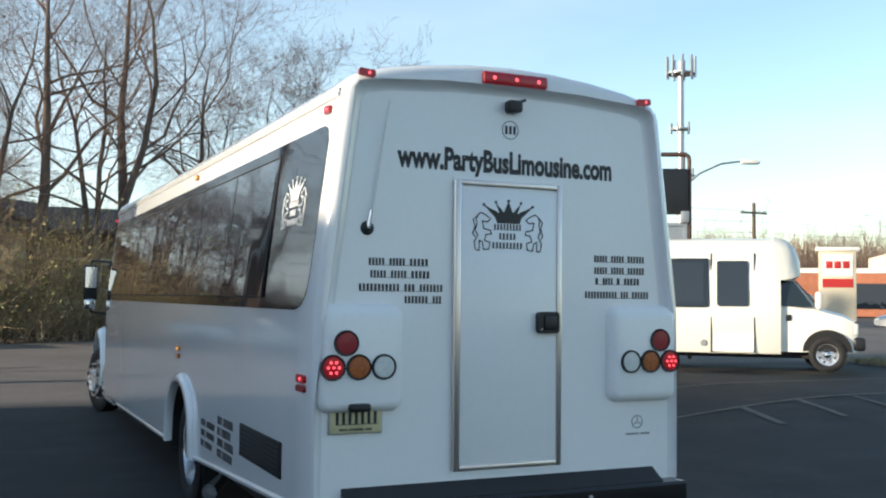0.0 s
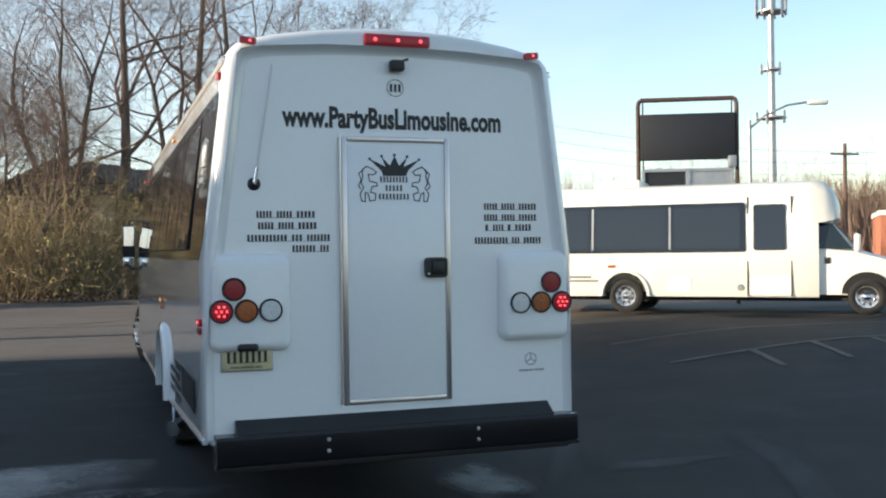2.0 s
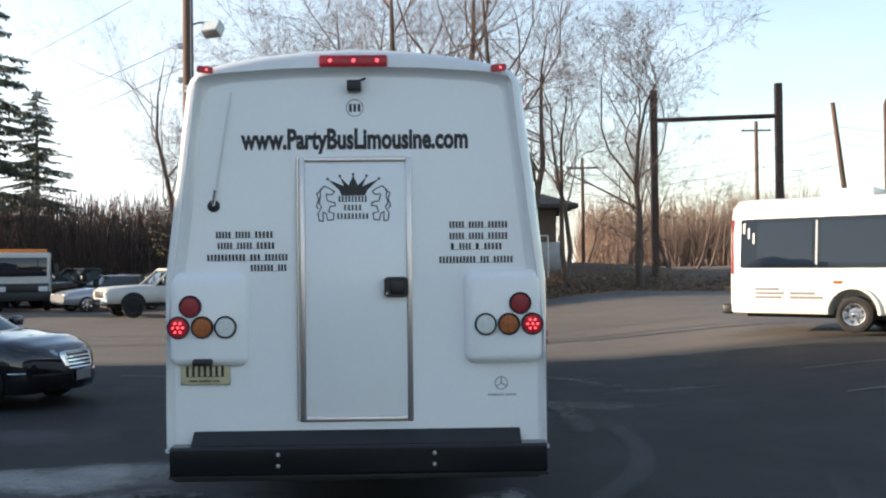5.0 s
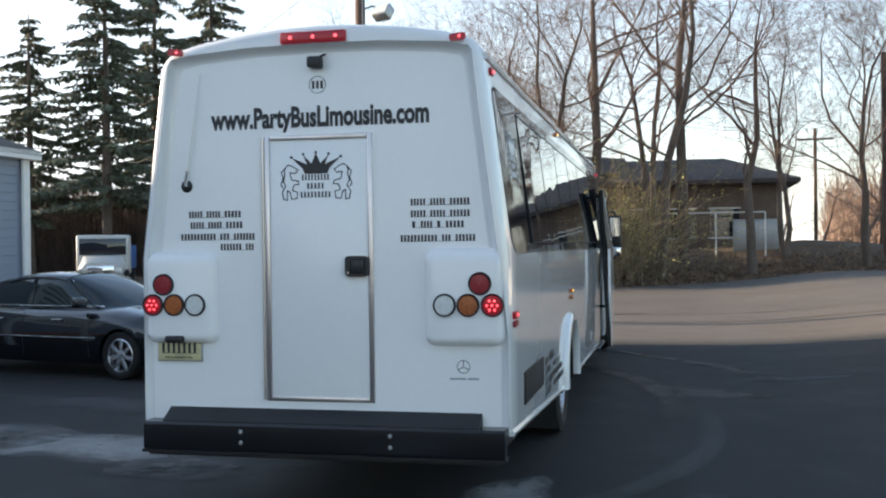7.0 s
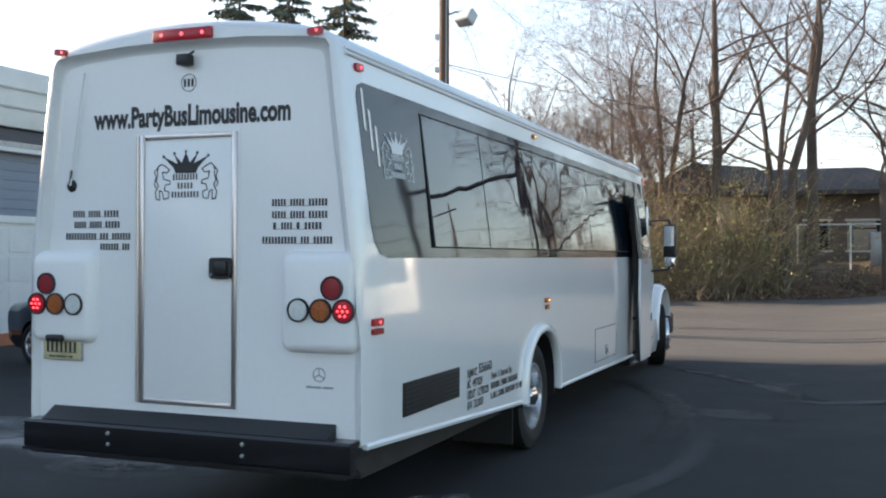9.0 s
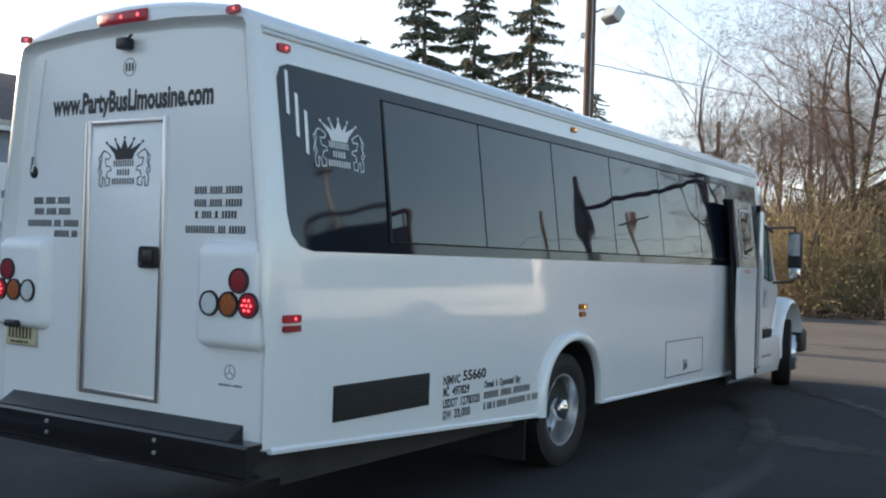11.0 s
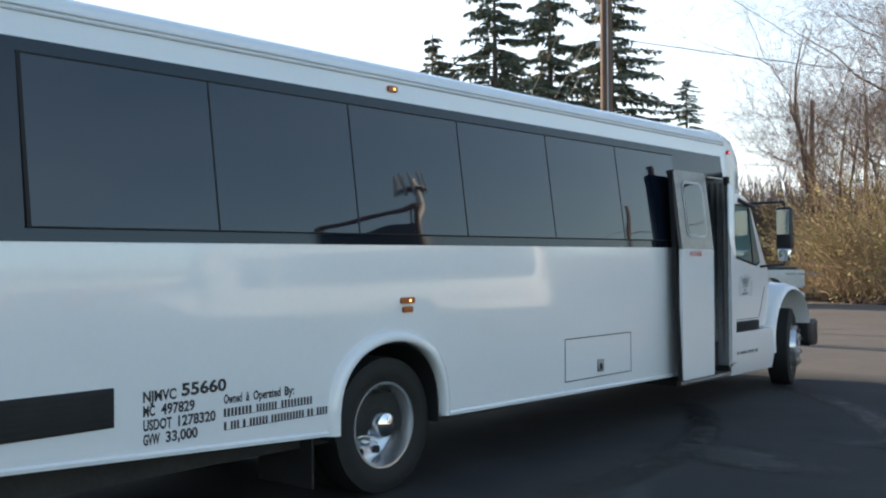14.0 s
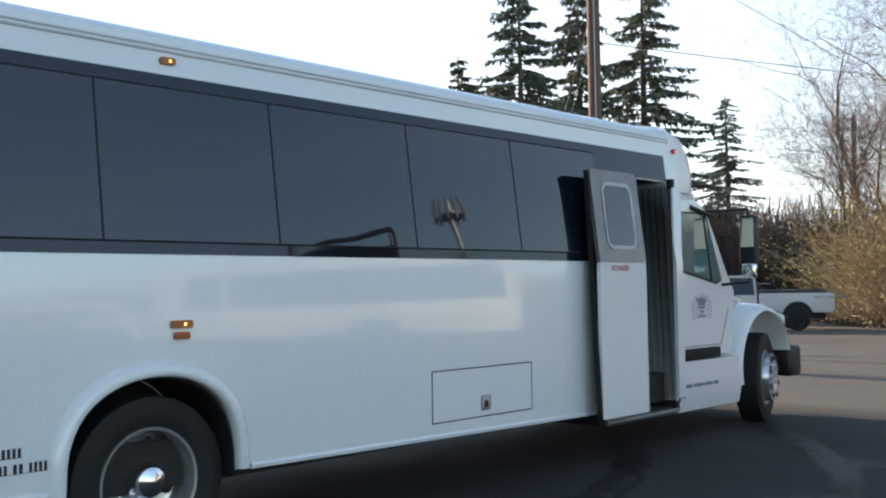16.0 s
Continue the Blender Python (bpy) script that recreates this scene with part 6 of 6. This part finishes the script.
def undergrowth(name, label, places, seed, height, leafy, material, leafmat, stems=150):
    rng = random.Random(seed)
    st, lf = Tubes(), Tubes()
    for x, y, s in places:
        z = bank_z(x, y) + gz(x, y) * 0.8
        for _ in range(int(stems * s)):
            a, q = rng.uniform(0, 6.28), rng.random() ** 0.6 * 1.1 * s
            p = Vector((x + q * math.cos(a), y + q * math.sin(a), z - 0.05))
            d = Vector((rng.gauss(0, 0.35), rng.gauss(0, 0.35), 1)).normalized()
            L = height * s * rng.uniform(0.45, 1.0) / 4
            pts = [p.copy()]
            for i in range(4):
                d = (d + Vector((rng.gauss(0, 0.3), rng.gauss(0, 0.3), rng.gauss(-0.12, 0.2)))).normalized()
                p = p + d * L
                pts.append(p.copy())
                if i and rng.random() < leafy:
                    for _ in range(3):
                        lf.leaf(p + Vector((rng.gauss(0, 0.12), rng.gauss(0, 0.12), rng.gauss(0, 0.12))), Vector((rng.gauss(0, 1), rng.gauss(0, 1), rng.gauss(0, 1))).normalized(), rng.uniform(0.05, 0.13), 0.35)
            st.tube(pts, [0.014, 0.012, 0.009, 0.007, 0.004], 3)
    t = tagged(new(name, st.mesh(name, material)), label, "shrubs", kind="stuff")
    if lf.v:
        o = new("leaves", lf.mesh("leaves", leafmat))
        o.parent = t
    return t


rg = random.Random(21)
pl = [(x + rg.gauss(0, 0.5), edge_y(x) + 0.8 + abs(rg.gauss(0, 2.4)), rg.choice((0.5, 0.65, 0.8, 1.0, 1.35))) for x in [-4.8 + 0.17 * i for i in range(26)]]
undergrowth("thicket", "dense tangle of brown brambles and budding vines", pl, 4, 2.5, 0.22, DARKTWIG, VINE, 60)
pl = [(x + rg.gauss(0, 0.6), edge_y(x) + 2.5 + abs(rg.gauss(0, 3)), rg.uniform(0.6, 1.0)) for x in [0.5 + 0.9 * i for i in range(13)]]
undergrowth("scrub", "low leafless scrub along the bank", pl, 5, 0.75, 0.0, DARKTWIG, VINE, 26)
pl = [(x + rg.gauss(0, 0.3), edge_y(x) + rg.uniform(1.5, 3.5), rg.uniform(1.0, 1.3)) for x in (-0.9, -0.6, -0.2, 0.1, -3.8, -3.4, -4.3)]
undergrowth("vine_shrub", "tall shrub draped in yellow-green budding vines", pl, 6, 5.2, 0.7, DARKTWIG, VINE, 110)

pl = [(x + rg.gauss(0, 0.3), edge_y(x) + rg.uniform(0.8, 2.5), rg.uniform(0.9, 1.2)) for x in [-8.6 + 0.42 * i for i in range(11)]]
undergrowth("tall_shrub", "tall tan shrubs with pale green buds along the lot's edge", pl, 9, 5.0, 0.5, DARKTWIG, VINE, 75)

# standing trees
T1 = tree_thing(11, 15, 0.24, "tall bare deciduous tree with a forked grey trunk", lean=(-0.05, 0))
T2 = tree_thing(12, 17, 0.24, "tall bare deciduous tree with a straight trunk", lean=(0.02, 0))
T3 = tree_thing(13, 12, 0.16, "slender bare tree with upswept twigs", (11, 7, 5, 4), forks=2)
T4 = tree_thing(14, 9.5, 0.17, "small spreading bare tree with reddish buds", (14, 9, 7, 5), lean=(0.08, 0))


def stand(src, x, y, turn, s, z=None):
    m = pose(x, y, bank_z(x, y) + gz(x, y) * 0.8 - 0.05 if z is None else z, 0, 0, turn)
    o = copy_thing(src, m)
    o.scale = (s, s, s)
    return o


for src, x, y, turn, s in ((T1, -2.1, 36.1, 20, 1.1), (T2, 1.04, 36.3, 70, 0.95), (T2, 1.95, 40.1, 200, 1.15), (T1, 4.8, 38.9, 130, 0.9), (T3, -3.3, 36.3, 80, 1.05), (T3, 0.3, 39.0, 250, 1.1),
                           (T3, 6.4, 41.5, 10, 0.9), (T1, -6.0, 36.5, 250, 0.6), (T3, -8.0, 38, 160, 0.7), (T2, -4.6, 41.5, 300, 0.75), (T4, 9.5, 39.4, 0, 1.15), (T4, -5.2, 34.2, 140, 0.7), (T3, -4.4, 33.4, 200, 0.6),
                           (T3, -10.5, 42, 20, 0.75), (T4, -12.5, 45, 60, 0.8), (T3, -7.0, 44, 280, 0.85), (T4, -9.5, 47, 210, 0.9)):
    stand(src, x, y, turn, s)
for o in (T1, T2, T3, T4):
    far = {T1: (-10.5, 56), T2: (-17, 60), T3: (-4, 50), T4: (14, 62)}[o]
    o.matrix_world = pose(*far, 0)


def far_woods():
    """Distant leafless woods, as one belt of rough small trees."""
    base = []
    for sd in (31, 32, 33):
        a, b = bare_tree(sd, 9, 0.16, (8, 6, 5), 3)
        off = len(a.v)
        base.append((np.array(a.v + b.v), [tuple(i + off for i in q) for q in b.f] and a.f + [tuple(i + off for i in q) for q in b.f]))
    rng = random.Random(40)
    V, F, n = [], [], 0
    spots = []
    for _ in range(85):
        az = radians(rng.uniform(-42, 16))
        d = rng.uniform(62, 98)
        spots.append((2 + d * math.sin(az), -5 + d * math.cos(az), rng.uniform(0.5, 0.75) if az < -0.1 else rng.uniform(0.75, 1.0)))
    for _ in range(170):
        az = radians(rng.uniform(12, 62))
        d = rng.uniform(120, 165)
        spots.append((d * math.sin(az), -5 + d * math.cos(az), rng.uniform(1.0, 1.5)))
    for x, y, s in spots:
        v, f = base[rng.randrange(3)]
        a = rng.uniform(0, 6.28)
        c, q = math.cos(a) * s, math.sin(a) * s
        V.append(np.stack([v[:, 0] * c - v[:, 1] * q + x, v[:, 0] * q + v[:, 1] * c + y, v[:, 2] * s], axis=1))
        F += [tuple(i + n for i in t) for t in f]
        n += len(v)
    me = bpy.data.meshes.new("far_woods")
    me.from_pydata(np.concatenate(V).tolist(), [], F)
    me.materials.append(TWIG)
    tagged(new("far_woods", me), "distant belt of leafless brown woods", "woods", kind="stuff")
    # darker copy of the twigs: the thicket's shade is put into its colour
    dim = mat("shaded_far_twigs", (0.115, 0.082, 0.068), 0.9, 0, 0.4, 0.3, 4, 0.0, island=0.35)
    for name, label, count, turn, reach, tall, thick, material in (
            ("far_saplings", "distant thicket of saplings beyond the road, coloured tan for sunlight", 24000, (8, 64), (125, 170), (3.0, 11.0), 0.055, FARTWIG),
            ("near_saplings", "dense brown thicket behind the parked cars, coloured dark for shade", 34000, (-50, -1), (58, 92), (1.5, 6.8), 0.032, dim)):
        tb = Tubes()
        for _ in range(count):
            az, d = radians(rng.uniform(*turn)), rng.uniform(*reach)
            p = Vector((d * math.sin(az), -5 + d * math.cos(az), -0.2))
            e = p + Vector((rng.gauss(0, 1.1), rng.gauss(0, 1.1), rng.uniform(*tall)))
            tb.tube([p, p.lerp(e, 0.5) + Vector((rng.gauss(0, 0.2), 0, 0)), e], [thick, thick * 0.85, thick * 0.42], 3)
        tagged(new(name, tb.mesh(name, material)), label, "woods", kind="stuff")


far_woods()


def spruce(seed, h, label):
    rng = random.Random(seed)
    s = thing("spruce_tree", label, "tree", group="spruces")
    tr, nd, tw = Tubes(), Tubes(), Tubes()
    tr.tube([Vector((0, 0, -0.2)), Vector((0.05, 0, h * 0.5)), Vector((0, 0, h))], [0.32, 0.2, 0.03], 8)
    z = h * 0.24
    while z < h * 0.985:
        t = z / h
        L = (1 - t) ** 0.75 * h * 0.31 + 0.3
        for _ in range(3):
            if rng.random() < 0.2:
                continue
            a = rng.uniform(0, 6.28)
            ll = L * rng.uniform(0.45, 1.2)
            pts = [Vector((math.cos(a) * ll * q, math.sin(a) * ll * q, z + ll * (0.10 * q - 0.38 * q * q + 0.16 * q ** 4))) for q in (0, 0.33, 0.66, 1.0)]
            tw.tube(pts, [0.045, 0.03, 0.02, 0.01], 3)
            m = max(10, int(ll * 22))
            for i in range(m):
                q = 0.15 + 0.85 * (i + rng.random()) / m
                k = min(2, int(q * 3))
                p = pts[k].lerp(pts[k + 1], q * 3 - k)
                side = Vector((-math.sin(a), math.cos(a), 0)) * rng.choice((-1, 1))
                d = (side * rng.uniform(0.5, 1.2) + Vector((math.cos(a), math.sin(a), 0)) * rng.uniform(0.1, 0.8) + Vector((0, 0, -rng.uniform(0.2, 1.1)))).normalized()
                nd.leaf(p, d, rng.uniform(0.25, 0.6) * (1.1 - 0.4 * q), 0.14)
                nd.leaf(p, (d + Vector((rng.gauss(0, 0.5), rng.gauss(0, 0.5), rng.gauss(0, 0.3)))).normalized(), rng.uniform(0.2, 0.45), 0.17)
        z += h * 0.009 + 0.06
    for nm, tb, mt in (("trunk", tr, BARK), ("bough", tw, BARK), ("needles", nd, NEEDLE)):
        o = new(nm, tb.mesh(nm, mt, nm != "needles"))
        o.parent = s
    return s


S1 = spruce(51, 18.0, "tall dark green spruce with drooping boughs")
S2 = spruce(52, 17.0, "tall dark green spruce with sparse lower boughs")
S1.matrix_world = pose(-28.0, 42.0, 0)
S2.matrix_world = pose(-28.2, 47.5, 0, 0, 0, 15) @ Matrix.Scale(1.12, 4)
copy_thing(S1, pose(-26.8, 52.0, 0, 0, 0, 130) @ Matrix.Scale(1.14, 4))
copy_thing(S2, pose(-33.0, 42.5, 0, 0, 0, 300) @ Matrix.Scale(0.78, 4))
copy_thing(S1, pose(-27.5, 63.0, 0, 0, 0, 60) @ Matrix.Scale(0.8, 4))


# ---- marks on the asphalt ----
def stripe(name, label, a, b, w, material, category="line", group="parking lines"):
    a, b = Vector((*a, 0)), Vector((*b, 0))
    u = (b - a).normalized()
    s = Vector((-u.y, u.x, 0)) * w / 2
    bm = bmesh.new()
    n = max(2, int((b - a).length / 0.6))
    rng = random.Random(int(a.x * 100))
    vs = []
    for i in range(n + 1):
        p = a.lerp(b, i / n)
        k = 1 + rng.uniform(-0.18, 0.1)
        vs.append([bm.verts.new((q.x, q.y, gz(q.x, q.y) + 0.009)) for q in (p + s * k, p - s * k)])
    for c, d in zip(vs, vs[1:]):
        bm.faces.new((c[0], c[1], d[1], d[0]))
    tagged(part(name, bm, material, smooth=0), label, category, group=group, kind="structure")


for k in range(5):
    x, y = 6.95 + 1.02 * k, 6.25 - 0.05 * k
    stripe("parking_line", "worn pale parking line on asphalt", (x, y), (x - 0.4, y - 1.3), 0.1, LINEPAINT)
stripe("parking_line", "worn pale parking line on asphalt", (5.6, 6.2), (13.5, 6.4), 0.1, LINEPAINT)
stripe("parking_line", "worn pale parking line on asphalt", (5.9, 8.6), (13.8, 8.4), 0.09, LINEPAINT)
stripe("parking_line", "worn pale parking line on asphalt", (-9.5, 5.2), (-6.2, 4.2), 0.1, LINEPAINT)
stripe("parking_line", "worn pale parking line on asphalt", (-5.0, 10.8), (-3.2, 10.4), 0.09, LINEPAINT)
stripe("parking_line", "worn pale parking line on asphalt", (-3.2, 20.5), (-1.9, 20.9), 0.12, LINEPAINT)
stripe("parking_line", "worn pale parking line on asphalt", (-0.2, 19.2), (1.2, 19.4), 0.12, LINEPAINT)
SEAL = mat("tar_seam", (0.018, 0.018, 0.018), 0.6, 0, 0.2, 6, 60, 0.1)
stripe("tar_seam", "dark tar seam across the pale asphalt", (-14, 17.0), (14, 17.4), 0.07, SEAL, "seam", "tar seams")
stripe("tar_seam", "dark tar seam across the pale asphalt", (-14, 19.9), (16, 19.2), 0.05, SEAL, "seam", "tar seams")


def patch(name, label, cx, cy, rx, ry, seed, material, z=0.008):
    rng = random.Random(seed)
    ph = [rng.uniform(0, 6.28) for _ in range(5)]
    rows = []
    for i in range(49):
        a = 2 * math.pi * i / 48
        k = 1 + sum(0.2 / (j + 1) * math.sin((j + 2) * a + ph[j]) for j in range(5))
        rows.append(([(cx + rx * k * q * math.cos(a), cy + ry * k * q * math.sin(a), z + gz(cx + rx * k * q * math.cos(a), cy + ry * k * q * math.sin(a))) for q in (0.02, 0.45, 0.8, 1.25)], [1.0, 0.9, 0.55, 0.0]))
    tagged(fade_mesh(rows, material, name), label, "stain", kind="structure")


STAIN = fading_mat("dried_salt_stain", (0.3, 0.295, 0.285), 0.8, 2.2, 0.95)
SCUFF = fading_mat("tyre_scuff", (0.105, 0.103, 0.1), 0.8, 2.5, 0.6)
DAMP = fading_mat("black_tyre_mark", (0.008, 0.008, 0.008), 0.5, 2.0, 0.8)
patch("stain", "pale dried stain on the asphalt behind the coach", -3.1, 2.35, 1.35, 0.7, 1, STAIN)
patch("stain", "pale dried stain on the asphalt behind the coach", -1.9, 1.6, 0.5, 0.3, 2, STAIN)
patch("stain", "pale dried stain on the asphalt behind the coach", -4.9, 2.3, 1.3, 0.6, 6, STAIN)
patch("stain", "pale dried stain on the asphalt behind the coach", -2.6, -1.3, 0.7, 0.35, 16, STAIN)
patch("stain", "pale dried stain on the asphalt behind the coach", -4.2, 4.6, 1.5, 0.5, 17, SCUFF)
patch("stain", "pale dried stain on the asphalt behind the coach", 0.35, -1.0, 0.28, 0.7, 7, STAIN)
patch("stain", "pale dried stain on the asphalt beside the coach", 3.6, 7.8, 0.7, 0.25, 8, SCUFF)
patch("stain", "pale dried stain on the asphalt beside the coach", 2.7, 9.6, 0.5, 0.2, 9, SCUFF)
patch("stain", "pale smeared stain on the asphalt by the bumper", 1.0, 1.2, 0.25, 0.6, 21, STAIN)
patch("stain", "pale smeared stain on the asphalt by the bumper", 2.6, 1.3, 0.6, 0.16, 22, SCUFF)
patch("stain", "pale dried stain on the asphalt behind the coach", -1.75, 1.5, 0.75, 0.3, 23, SCUFF)
patch("oil_stain", "dark oil stain on the asphalt", 2.4, 6.6, 0.8, 0.4, 10, DAMP)


def arc_mark(name, label, cx, cy, r, a0, a1, w, material, z=0.012):
    rows = []
    for i in range(41):
        a = radians(a0 + (a1 - a0) * i / 40)
        k = w * (1 + 0.3 * noise.noise((i * 0.3, r, 0)))
        e = math.sin(math.pi * i / 40) ** 0.5
        rows.append(([(cx + (r + q) * math.cos(a), cy + (r + q) * math.sin(a), z + gz(cx + (r + q) * math.cos(a), cy + (r + q) * math.sin(a))) for q in (-k, -k * 0.5, k * 0.5, k)], [0.0, 0.8 * e, 0.8 * e, 0.0]))
    tagged(fade_mesh(rows, material, name), label, "tyre mark", kind="structure")


arc_mark("tyre_mark", "pale curved tyre scuff on the asphalt", -2.6, 4.0, 5.1, -42, 20, 0.16, SCUFF)
arc_mark("tyre_mark", "pale curved tyre scuff on the asphalt", -2.4, 3.2, 6.4, -38, -8, 0.17, SCUFF)
arc_mark("tyre_mark", "dark curved tyre mark on the asphalt", -4.0, 5.2, 6.1, -8, 42, 0.2, DAMP)
arc_mark("tyre_mark", "dark curved tyre mark on the asphalt", -4.0, 5.2, 7.8, 18, 52, 0.18, DAMP)
tagged(part("tarp", moved(box(-0.8, 0.8, -0.3, 0.3, 0, 0.12, 0.05), pose(7.0, 38.5, bank_z(7.0, 38.5) + 0.15, 0, 0, 10)), BLUETARP), "crumpled blue tarp on the bank", "tarp")
fn = thing("chain_fence", "pale pipe frame of an old fence behind the trees", "fence")
for x in (1.2, 3.4, 5.6):
    part("post", rod((x, 42.5, 1.0), (x, 42.5, 3.2), 0.04), WHITETRIM, fn)
part("rail", rod((1.2, 42.5, 3.2), (5.6, 42.5, 3.2), 0.035), WHITETRIM, fn)

vg, rv = Tubes(), random.Random(77)
for _ in range(5000):
    x_, y_ = 14.6 + abs(rv.gauss(0, 2.6)), 10.6 + rv.gauss(0, 1.0)
    vg.leaf(Vector((x_, y_, gz(x_, y_) + 0.01)), Vector((rv.gauss(0, 0.6), rv.gauss(0, 0.6), 1)).normalized(), rv.uniform(0.08, 0.22), 0.12)
tagged(new("dry_grass", vg.mesh("dry_grass", mat("dry_grass", (0.3, 0.24, 0.12), 0.9, 0, 0.3, 2, 10, 0, island=0.3))), "dry straw-coloured grass verge beside the road", "grass", kind="stuff")
for x_, y_ in ((19.0, 14.5), (23.5, 11.0)):
    stripe("road_line", "white painted road line", (x_, y_), (x_ + 9, y_ + 6), 0.15, WHITETRIM, "line", "road lines")
